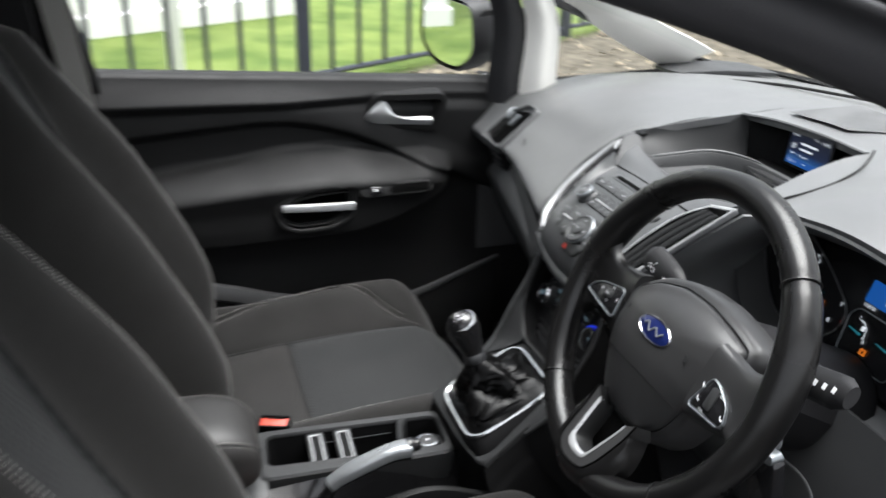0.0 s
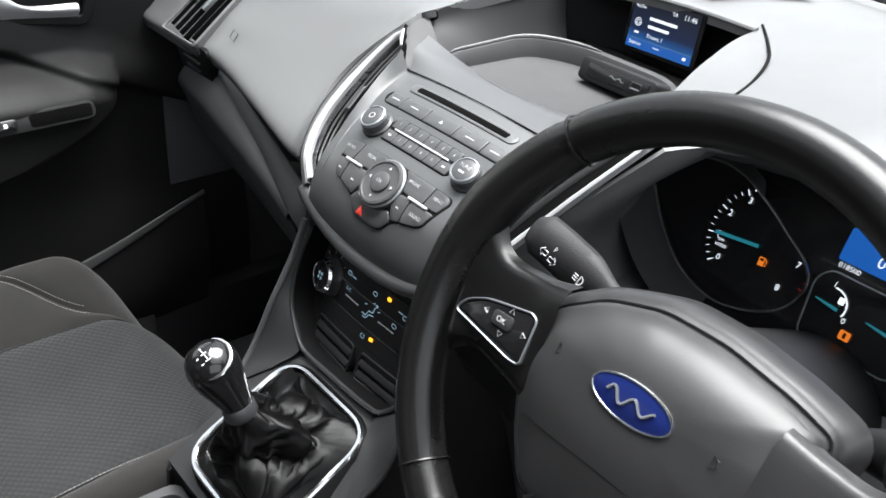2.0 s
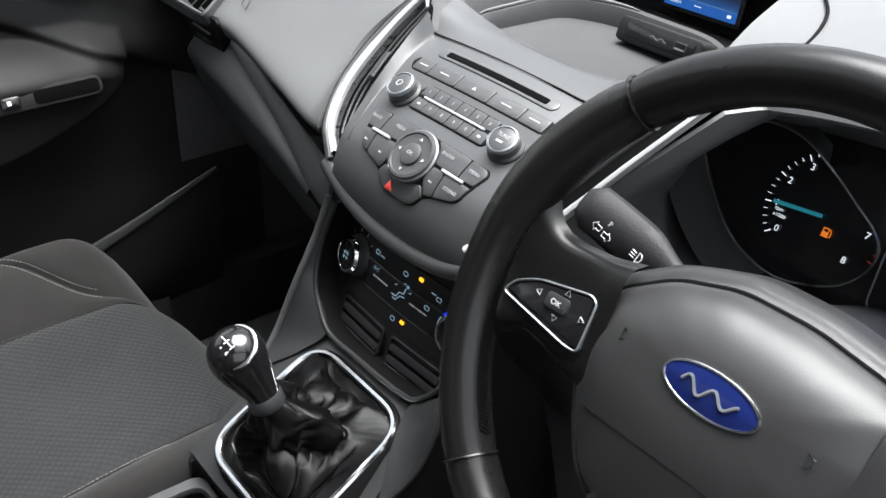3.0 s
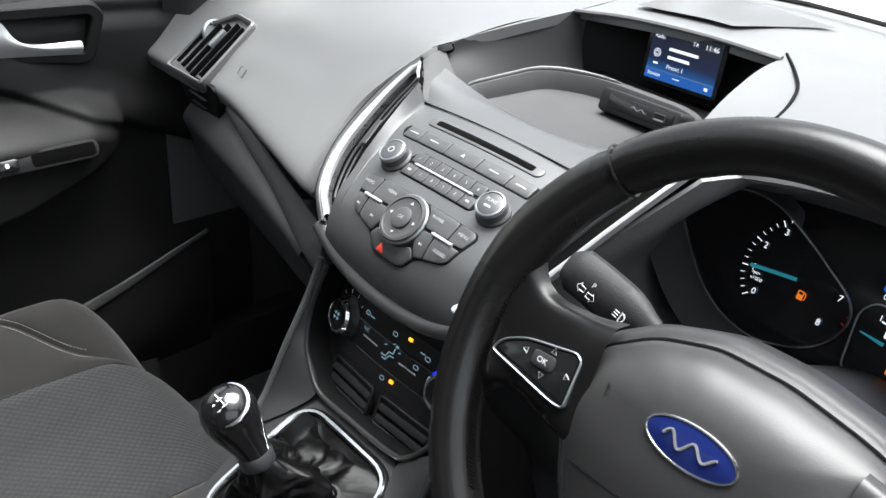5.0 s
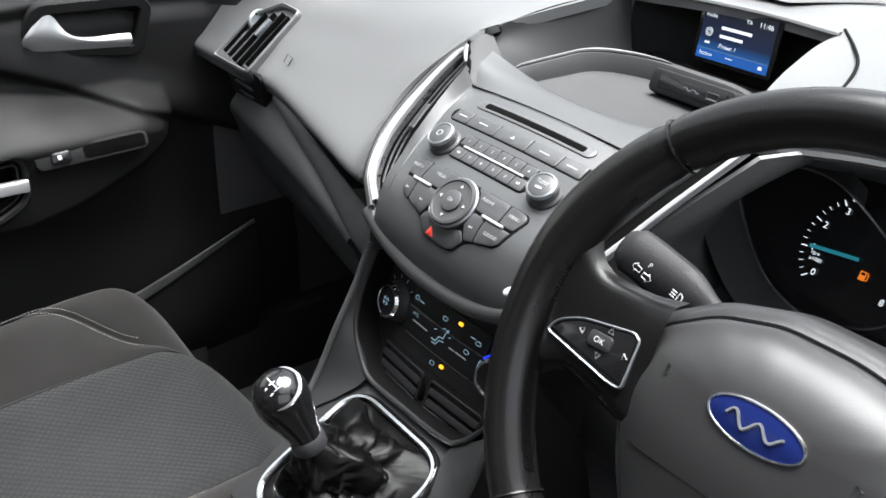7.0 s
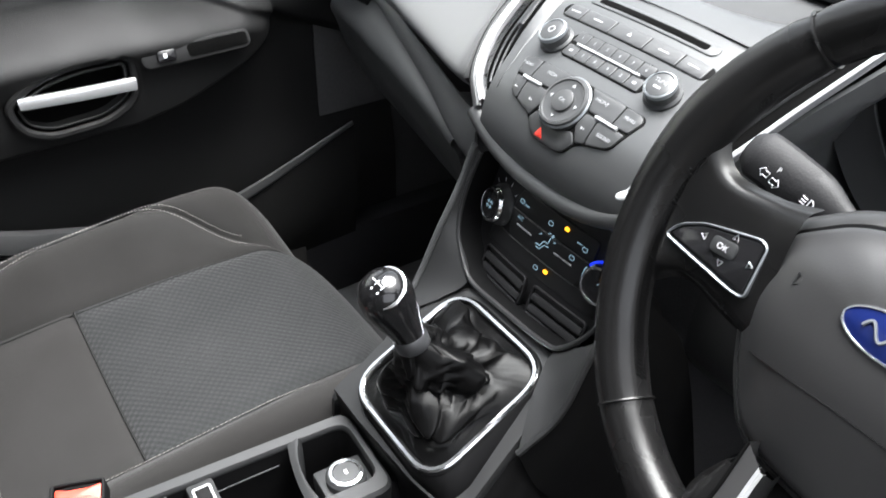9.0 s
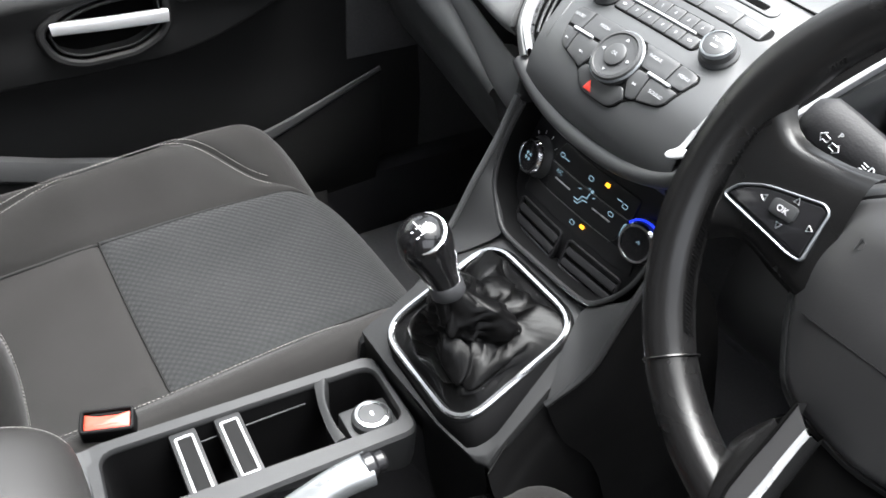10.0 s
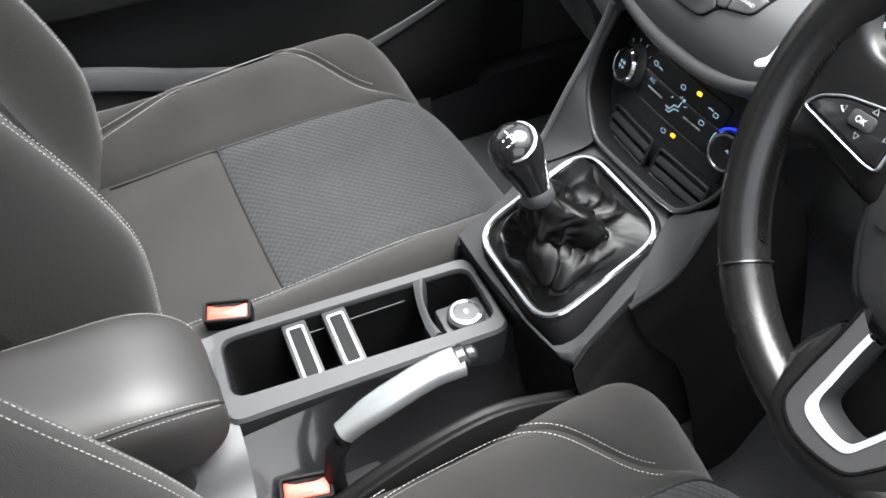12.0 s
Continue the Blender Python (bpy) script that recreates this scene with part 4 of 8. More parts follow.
def on_stack_bend(bm, y):
    """Bends a flat piece, drawn round the stack's place y, onto the curved front."""
    i0 = min(range(len(PROFILE)), key=lambda k: abs(PROFILE[k].y - y) + (10 if PROFILE[k].z < 0.880 else 0))
    run = [0.0]
    for a, b in zip(PROFILE, PROFILE[1:]):
        run.append(run[-1] + (b - a).length)
    for v in bm.verts:
        s = run[i0] + v.co.y
        k = max(0, min(len(run) - 2, next((j for j in range(len(run) - 1) if run[j + 1] >= s), len(run) - 2)))
        f = (s - run[k]) / (run[k + 1] - run[k])
        p = PROFILE[k].lerp(PROFILE[k + 1], f)
        t0 = (PROFILE[min(k + 1, len(run) - 1)] - PROFILE[max(k - 1, 0)]).normalized()
        t1 = (PROFILE[min(k + 2, len(run) - 1)] - PROFILE[k]).normalized()
        n = X.cross(t0.lerp(t1, max(0, min(1, f)))).normalized()
        v.co = p + X * v.co.x + n * (v.co.z - 0.35 * v.co.x ** 2)
    return bm


def fine(bm, cut=0.008):
    """Cuts long edges, so that a piece can bend."""
    bmesh.ops.triangulate(bm, faces=[f for f in bm.faces if len(f.verts) > 4])
    for _ in range(4):
        es = [e for e in bm.edges if e.calc_length() > cut]
        if not es:
            break
        bmesh.ops.subdivide_edges(bm, edges=es, cuts=1)
        bmesh.ops.triangulate(bm, faces=[f for f in bm.faces if len(f.verts) > 4])
    return bm


def bent(name, outline, y, z0, z1, mat, parent, label="", edge=0.0007, dome=0.0):
    return part(name, on_stack_bend(fine(plate(outline, z0, z1, edge, dome=dome)), y), mat, parent, label, sharp=50)


def arc_run():
    run = [0.0]
    for a, b in zip(PROFILE, PROFILE[1:]):
        run.append(run[-1] + (b - a).length)
    return run


RUN = arc_run()


def s_of(y):
    return RUN[min(range(len(PROFILE)), key=lambda k: abs(PROFILE[k].y - y) + (10 if PROFILE[k].z < 0.880 else 0))]


def at_y(outline, dy):
    return [(x, y + dy) for x, y in outline]


def fascia_left(y):
    """How far the fascia reaches towards the passenger at depth y."""
    return float(np.interp(y, (0.0565, 0.083, 0.105, 0.1315, 0.16, 0.184), (0.095, 0.0970, 0.1025, 0.1070, 0.1130, 0.1180)))


def radio():
    r = thing("radio_unit", "grey car radio with chrome knobs and rows of buttons", "radio", (0, 0.1, 0.95))
    bm = bmesh.new()
    rows = []
    k = len(PROFILE)
    for i, p in enumerate(PROFILE):
        t = (PROFILE[min(i + 1, k - 1)] - PROFILE[max(i - 1, 0)]).normalized()
        n = X.cross(t)
        f = i / (k - 1)
        right = 0.100 + 0.020 * smooth_step(0.3, 0.75, f) - 0.006 * smooth_step(0.2, 0.0, f)
        left = fascia_left(p.y)
        rows.append([p + X * (u * h) - n * 0.35 * (u * h) ** 2 for u in np.linspace(-1, 1, 25) for h in (left if u < 0 else right,)])
    skin(bm, rows)
    part("fascia", bm, SATIN, r, "curved satin grey fascia")
    # rounded rim along the foot, running up to the left vent
    k0 = PROFILE[4]
    base = [V((u * 0.112, k0.y + 0.30 * (u * 0.112) ** 2 + 0.002, k0.z - 0.006 + 0.030 * abs(u) ** 2.4)) for u in np.linspace(-1, 1, 17)]
    line = spline(base, 3)
    part("foot_joint", ring([p + V((0, -0.006, 0.0035)) for p in line], 0.0009, n=6, closed=False), GAP, r, "fine dark joint above the foot rim")
    part("foot_rim", ring(line, 0.0105, n=12, closed=False, flat=0.9), SATIN, r, "rounded rim round the foot of the fascia")
    end = PROFILE[-1]
    joint = [V((-0.1420, 0.2085, 1.0160)), V((-0.1290, 0.1985, 1.0065)), V((-0.1180, 0.1880, 0.9935))] + [end + X * x + V((0, 0.0005, 0.0012 - 0.30 * x * x)) for x in np.linspace(-0.108, 0.112, 23)]
    part("top_joint", ring(joint, 0.0006, n=6, closed=False), GAP, r, "fine dark joint above the fascia")
    # disc slot
    s0 = s_of(0.119)
    dy = s_of(0.168) - s0
    bent("slot_surround", at_y(corners(0.150, 0.0135, 0.0065), dy), 0.119, -0.001, 0.0012, SATIN, r)
    bent("disc_slot", at_y(corners(0.128, 0.0072, 0.002), dy), 0.119, 0.0008, 0.0018, RECESS_SHADE, r, "disc slot, a black plate for the shade inside")
    # row of five wide keys
    dy = s_of(0.1475) - s0
    xs = [-0.084, -0.062, -0.024, 0.018, 0.056, 0.084]
    bent("key_row_gap", at_y(round_poly([(-0.087, 0.008), (0.087, 0.008), (0.090, 0.0), (0.084, -0.0085), (-0.084, -0.0085), (-0.090, 0.0)], 0.004), dy), 0.119, -0.001, 0.0005, GAP, r)
    for i, (a, b) in enumerate(zip(xs, xs[1:])):
        key = bent("key", at_y([(x + (a + b) / 2, y) for x, y in corners(b - a - 0.0008, 0.0150, 0.0020)], dy), 0.119, 0, 0.0014, KEY, r)
        mark = at_y([(x + (a + b) / 2, y) for x, y in (corners(0.012, 0.0012, 0.0005) if i != 2 else [(-0.0025, -0.0015), (0.0025, -0.0015), (0, 0.002)])], dy)
        bent("mark", mark, 0.119, 0.0012, 0.0017, DIM_INK, key, edge=0.0001)
    # number keys with a bright bar between the two rows
    out = round_poly([(-0.046, 0.0145), (0.046, 0.0145), (0.053, 0.003), (0.049, -0.0145), (-0.049, -0.0145), (-0.053, 0.003)], 0.006)
    dy = s_of(0.1225) - s0
    bent("number_gap", at_y(out, dy), 0.119, -0.001, 0.0012, GAP, r)
    names = ["1", "2", "3", "4", "5", "6", "", "7", "8", "9", "0", ""]
    for j in range(12):
        x = -0.0395 + 0.0158 * (j % 6)
        yy = 0.0075 if j < 6 else -0.0075
        key = bent("number_key", at_y([(a + x, b + yy) for a, b in corners(0.0151, 0.0122, 0.0015)], dy), 0.119, 0, 0.0021, KEY, r)
        if names[j]:
            lettering(names[j], 0.0045, on_stack(x, 0.1225, 0.0025) @ shift(0, yy), DIM_INK, key)
        else:
            bent("mark", at_y([(a + x, b + yy) for a, b in corners(0.004, 0.0022, 0.0005)], dy), 0.119, 0.0019, 0.0024, DIM_INK, key, edge=0.0001)
    bent("bright_bar", at_y(corners(0.078, 0.0024, 0.001), dy), 0.119, 0, 0.0038, BRIGHT, r, "thin bright dividing bar")
    # knobs
    for s, word in ((-1, ""), (1, "TUNE")):
        M = on_stack(s * 0.068 + (0.004 if s < 0 else 0.0), 0.1185)
        k = part("knob", lathe([(0.0160, -0.002), (0.0160, 0.002), (0.0140, 0.004), (0.0135, 0.011), (0.0130, 0.0115)], 36), KEY, r, "ribbed black knob with bright rim", m=M)
        part("knob_rim", lathe([(0.0137, 0.0098), (0.0140, 0.0110), (0.0133, 0.0134), (0.0120, 0.0140), (0.0114, 0.0130)], 36), SILVER, k, "bright rim", m=M)
        part("knob_cap", lathe([(0.0116, 0.0120), (0.0114, 0.0132), (0.0106, 0.0136), (0.004, 0.0140)], 28), KEY, k, m=M)
        if word:
            lettering(word, 0.0052, M @ shift(0, 0.0025, 0.0144), DIM_INK, k)
            part("mark", plate(corners(0.007, 0.0022, 0.0006), 0.0140, 0.0144, 0.0001), DIM_INK, k, m=M @ shift(0, -0.0035))
        else:
            part("mark", band(corners(0.007, 0.007, 0.0034), corners(0.0052, 0.0052, 0.0025), 0.0140, 0.0144, edge=0.0001), DIM_INK, k, m=M)
    # navigation group
    dy = s_of(0.0785) - s0
    half = [(-0.073, 0.0235), (-0.0765, 0.018), (-0.0665, -0.012), (-0.061, -0.0165), (-0.038, -0.0225), (-0.031, -0.026), (-0.0225, -0.0365), (-0.015, -0.0395)]
    out = half + [(-x, y) for x, y in half[::-1]] + [(0.030, 0.0245), (-0.030, 0.0245)]
    bent("group_gap", at_y(round_poly(out, 0.005), dy), 0.119, -0.001, 0.0007, GAP, r)
    quads = {"RADIO": [(-0.0750, 0.0178), (-0.0715, 0.0225), (-0.0535, 0.0232), (-0.0535, 0.0040), (-0.0705, 0.0040)],
             "MEDIA": [(-0.0523, 0.0232), (-0.030, 0.0236), (-0.012, 0.0236), (-0.0195, 0.0165), (-0.0250, 0.0040), (-0.0523, 0.0040)],
             "phone_key": [(-0.0697, 0.0015), (-0.0535, 0.0015), (-0.0535, -0.0175), (-0.0605, -0.0155), (-0.0655, -0.0115)],
             "back_key": [(-0.0523, 0.0015), (-0.0250, 0.0015), (-0.0228, -0.0105), (-0.0300, -0.0235), (-0.0370, -0.0215), (-0.0523, -0.0180)],
             "PHONE": [(0.0250, 0.0040), (0.0195, 0.0165), (0.012, 0.0236), (0.030, 0.0236), (0.0523, 0.0232), (0.0523, 0.0040)],
             "MENU": [(0.0535, 0.0232), (0.0715, 0.0225), (0.0750, 0.0178), (0.0705, 0.0040), (0.0535, 0.0040)],
             "skip_key": [(0.0250, 0.0015), (0.0395, 0.0015), (0.0395, -0.0210), (0.0300, -0.0235), (0.0228, -0.0105)],
             "SOUND": [(0.0407, 0.0015), (0.0697, 0.0015), (0.0655, -0.0115), (0.0605, -0.0155), (0.0407, -0.0208)]}
    for word, q in quads.items():
        key = bent("key", at_y(round_poly(q, 0.0025, 3), dy), 0.119, 0, 0.0022, KEY, r)
        cx, cy = sum(a for a, _ in q) / len(q), sum(b for _, b in q) / len(q)
        if word.isupper():
            lettering(word, 0.0043, on_stack(cx, 0.0785, 0.0030) @ shift(0, cy), DIM_INK, key)
        else:
            bent("mark", at_y([(a + cx, b + cy) for a, b in ((-0.0018, 0.0012), (-0.0018, -0.0012), (0.0006, 0), (0.0018, -0.0012), (0.0018, 0.0012), (0.0006, 0))], dy), 0.119, 0.0020, 0.0025, DIM_INK, key, edge=0.0001)
    for s in (-1, 1):
        bent("bright_bar", at_y([(a + s * 0.0480, b + 0.0026) for a, b in corners(0.025, 0.0028, 0.001)], dy), 0.119, 0.001, 0.0040, BRIGHT, r, "short bright bar")
    hz = bent("hazard_key", at_y(round_poly([(-0.0295, -0.0255), (-0.0235, -0.0170), (0.0, -0.0235), (0.0235, -0.0170), (0.0295, -0.0255), (0.0212, -0.0355), (0.0145, -0.0383), (-0.0145, -0.0383), (-0.0212, -0.0355)], 0.003, 3), dy), 0.119, 0, 0.0022, KEY, r, "hazard warning key with red triangle")
    bent("red_triangle", at_y([(-0.0150, -0.0355), (-0.0050, -0.0355), (-0.0100, -0.0268)], dy), 0.119, 0.0020, 0.0027, RED_INK, hz, edge=0.0001)
    M = on_stack(0, 0.0775)
    dial = part("control_ring", lathe([(0.0245, -0.002), (0.0245, 0.003), (0.0225, 0.0062), (0.0205, 0.0066), (0.0195, 0.0052)], 40), KEY, r, "round control dial with four arrows", m=M)
    part("ring_edge", lathe([(0.0246, 0.0018), (0.0250, 0.0028), (0.0238, 0.0044), (0.0232, 0.0040)], 40), SILVER, dial, m=M)
    part("ring_face", lathe([(0.0196, 0.003), (0.0194, 0.0056), (0.0108, 0.0046)], 40), KEY, dial, m=M)
    ok = part("ok_key", lathe([(0.0104, 0.003), (0.0102, 0.0072), (0.0085, 0.0080)], 32), KEY, dial, m=M)
    lettering("OK", 0.0048, M @ shift(0, 0, 0.0083), DIM_INK, ok)
    for i in range(4):
        q = M @ Matrix.Rotation(radians(90 * i), 4, "Z")
        part("arrow", plate([(-0.0018, -0.0012), (0.0018, -0.0012), (0, 0.0016)], 0.0050, 0.0060, 0.0001), DIM_INK, dial, m=q @ shift(0, 0.0152))
    r.location.x -= 0.004


radio()


def side_vent(rim, inner, label):
    """The slanting vent beside the dials: bright frame, louvres, a black sheet for the throat's shade. rim and inner
    run from foot to top.
    """
    v = thing("air_vent", label, "air vent", tuple(rim[0]), group="vents beside the radio")
    o, i = spline(rim, 8), spline(inner, 8)
    k = len(o)
    n = ((o[k // 2] - i[k // 2]).cross(o[-1] - o[0])).normalized() * -1
    if n.y > 0:
        n = -n
    bm = bmesh.new()
    skin(bm, [[p + n * 0.0010 for p in o], [p.lerp(q, 0.5) - n * 0.0060 for p, q in zip(o, i)], [q - n * 0.0004 for q in i]])
    part("throat", bm, RECESS_SHADE, v, "black sheet for the throat's shade")
    rows = []
    for j, p in enumerate(o):
        t = (o[min(j + 1, k - 1)] - o[max(j - 1, 0)]).normalized()
        side = t.cross(n).normalized()
        if side.dot(i[k // 2] - o[k // 2]) < 0:
            side = -side
        f = j / (k - 1)
        wd = (0.0050 - 0.0015 * f) * smooth_step(-0.15, 0.10, f)
        rows.append([p - n * 0.006, p - side * 0.001 + n * 0.001, p + n * 0.0032, p + side * wd * 0.5 + n * 0.0036, p + side * wd + n * 0.0022, p + side * (wd + 0.0006) - n * 0.006])
    bm = bmesh.new()
    skin(bm, rows)
    part("bright_frame", bm, BRIGHT, v, "bright curved frame")
    part("foot", ring(spline([o[3] + n * 0.0025, o[0] + n * 0.0025, o[0].lerp(i[0], 0.5) + (o[0] - o[2]) * 0.5 + n * 0.002, i[0] + n * 0.002, i[4] + n * 0.001], 4), 0.0024, n=8, closed=False, flat=0.7, up=n), BRIGHT, v)
    part("inner_edge", ring([q + n * 0.001 for q in i[3:]], 0.0013, n=8, closed=False), BRIGHT, v)
    part("top_edge", ring([o[-1] + n * 0.002, i[-1] + n * 0.001], 0.0026, n=8, closed=False, flat=0.6, up=n), BRIGHT, v)
    for f in (0.36, 0.58, 0.80):
        part("louvre", ring([a.lerp(b, f) - n * 0.0010 for a, b in zip(o[2:-2], i[2:-2])], 0.0032, n=6, closed=False, flat=0.2, up=(n * 0.6 + X * 0.8).normalized()), HARD, v)
    return v


def crescent_vent():
    """The tall vent on the passenger side of the radio: a crescent opening between a bright frame and the fascia."""
    v = thing("air_vent", "tall crescent vent with bright curved frame beside the radio", "air vent", (-0.105, 0.064, 0.896), group="vents beside the radio")
    n = V((-0.172, -0.653, 0.737))
    rim = spline([(-0.112, 0.060, 0.886), (-0.152, 0.084, 0.903), (-0.1785, 0.120, 0.929), (-0.184, 0.151, 0.955), (-0.179, 0.184, 0.985), (-0.1645, 0.206, 1.008), (-0.1546, 0.2165, 1.0196)], 8)
    outer = spline([(-0.105, 0.0625, 0.8935), (-0.1457, 0.087, 0.907), (-0.169, 0.119, 0.930), (-0.1747, 0.1475, 0.954), (-0.1697, 0.180, 0.983), (-0.160, 0.2035, 1.0065), (-0.1505, 0.2105, 1.0150)], 8)
    inner = spline([(-0.1055, 0.069, 0.9005), (-0.1314, 0.0847, 0.911), (-0.1507, 0.112, 0.931), (-0.1555, 0.138, 0.953), (-0.1556, 0.1736, 0.984), (-0.1490, 0.1954, 1.005), (-0.1455, 0.2016, 1.0110)], 8)
    edge = spline([(-0.1045, 0.0685, 0.902), (-0.1005, 0.083, 0.9255), (-0.106, 0.105, 0.948), (-0.1105, 0.1315, 0.971), (-0.1163, 0.160, 0.991), (-0.1215, 0.184, 1.0055), (-0.1385, 0.1990, 1.0105)], 8)
    inner = [p.lerp(q, 0.68) for p, q in zip(outer, inner)]
    k = len(outer)
    bm = bmesh.new()
    skin(bm, [[p - n * 0.003, p + n * 0.0012, p.lerp(q, 0.35) + n * 0.0030, p.lerp(q, 0.8) + n * 0.0022, q + n * 0.0004, q - n * 0.010] for p, q in zip(outer, inner)])
    part("bright_frame", bm, BRIGHT, v, "bright curved frame")
    # the frame turns in at the top and meets the fascia at the foot
    part("top_edge", ring([outer[-1] + n * 0.001, edge[-1] + n * 0.001, edge[-6] + n * 0.0012], [0.0022, 0.0022, 0.0014], n=8, closed=False, flat=0.7, up=n), BRIGHT, v)
    # black sheet for the throat's shade, and louvres that follow the curve
    bm = bmesh.new()
    skin(bm, [[q - n * 0.004, q - n * 0.010, q.lerp(e, 0.5) - n * 0.013, e - n * 0.009 - (e - q) * 0.12, e - n * 0.001 - (e - q) * 0.03] for q, e in zip(inner, edge)])
    part("throat", bm, RECESS_SHADE, v, "black sheet for the throat's shade")
    side = (edge[k // 2] - inner[k // 2]).normalized()
    for f, a, b in ((0.30, 6, k - 3), (0.52, 7, k - 4), (0.74, 8, k - 5)):
        pts = [q.lerp(e, f) - n * 0.007 for q, e in zip(inner[a:b], edge[a:b])]
        part("louvre", ring(pts, 0.0013, n=8, closed=False), BUTTON, v, "dark curved louvre")
    j = k // 2
    t = (edge[j + 2] - edge[j - 2]).normalized()
    c = inner[j].lerp(edge[j], 0.62) - n * 0.002
    part("tab", ring([c - t * 0.020 - n * 0.002, c - t * 0.017, c + t * 0.011, c + t * 0.014 - n * 0.002], [0.0022, 0.0042, 0.0042, 0.0022], n=8, closed=False, flat=0.45, up=n), BUTTON, v, "thumb slider")
    # satin lip from the opening to the fascia
    bm = bmesh.new()
    far = []
    for e in edge:
        p = min(PROFILE[16:], key=lambda q: abs(q.y - e.y))
        w = fascia_left(p.y) - 0.011
        far.append(p + V((-w - 0.004, 0.18 * w * w, -0.30 * w * w)))
    skin(bm, [[e - n * 0.006, e + n * 0.0002, e.lerp(f, 0.4) + n * 0.0004, e.lerp(f, 0.8) + n * 0.0002, f + n * 0.0004, f + X * 0.006 - n * 0.004] for e, f in zip(edge[:-7], far[:-7])])
    part("inner_lip", bm, SATIN, v, "satin lip between vent and fascia")
    # satin rim round the outside
    bm = bmesh.new()
    skin(bm, [[p - n * 0.0005, p.lerp(q, 0.25) + n * 0.0015, p.lerp(q, 0.7) + n * 0.0012, q - n * 0.001, q + (q - p) * 0.15 - n * 0.014] for p, q in zip(outer, rim)])
    part("outer_rim", bm, SATIN, v, "satin grey outer rim")
    part("rim_joint", ring([q - n * 0.0006 for q in rim[6:]], 0.0009, n=6, closed=False), GAP, v, "fine dark joint round the rim")


crescent_vent()
side_vent([(0.098, 0.055, 0.900), (0.136, 0.081, 0.922), (0.154, 0.108, 0.950), (0.172, 0.138, 0.983), (0.200, 0.184, 1.031)],
          [(0.098, 0.062, 0.905), (0.103, 0.082, 0.935), (0.113, 0.118, 0.970), (0.128, 0.155, 1.000), (0.147, 0.184, 1.017)], "slanting vent with bright frame beside the dials")


def passenger_vent():
    v = thing("air_vent", "passenger corner vent with dark louvres and silver wheel", "air vent", (-0.6, 0.2, 0.92))
    M = axes((-0.590, 0.2, 0.916), (1, -0.06, 0.12), (0.05, 0.75, 0.66))
    out = round_poly([(-0.066, -0.052), (0.062, -0.058), (0.070, 0.055), (0.010, 0.062), (-0.052, 0.030)], 0.01, 4)
    part("frame", band(out, inset(out, 0.005), -0.03, 0.006, edge=0.0025), SOFT, v, m=M)
    part("throat", plate(inset(out, 0.004), -0.034, -0.024), GAP, v, m=M)
    for i in range(5):
        x = -0.045 + 0.022 * i
        part("louvre", box(0.0016, 0.096 - 0.008 * abs(i - 3), 0.012, 0.0005, 1, m=M @ shift(x + 0.006, -0.003, 0.002) @ Matrix.Rotation(radians(-6), 4, "Z") @ Matrix.Rotation(radians(25), 4, "Y")), BLACK_AND_SHADE, v)
    part("tab", box(0.008, 0.030, 0.008, 0.002, 2, m=M @ shift(0.022, 0.012, 0.008) @ Matrix.Rotation(radians(-6), 4, "Z")), SILVER, v, "silver slider tab")
    wheel = part("thumb_wheel", lathe([(0.020, -0.004), (0.022, -0.002), (0.022, 0.002), (0.020, 0.004)], 24), SILVER, v, "silver thumb wheel", m=M @ shift(-0.036, 0.026, -0.010) @ Matrix.Rotation(radians(20), 4, "Z") @ Matrix.Rotation(radians(90), 4, "Y"))
    # lower demister slots
    M2 = axes((-0.575, 0.168, 0.865), (1, -0.10, 0.05), (0, -0.2, 1))
    part("lower_panel", plate(round_poly([(-0.07, 0.02), (0.075, 0.02), (0.06, -0.05), (-0.05, -0.055)], 0.012), -0.012, 0.0), BLACK_AND_SHADE, v, m=M2)
    for i in range(3):
        part("slot", box(0.07 - 0.01 * i, 0.0025, 0.004, 0.0008, 1, m=M2 @ shift(0.005, 0.006 - 0.014 * i, 0.002)), BUTTON if i != 1 else SATIN, v)
    return v


passenger_vent()


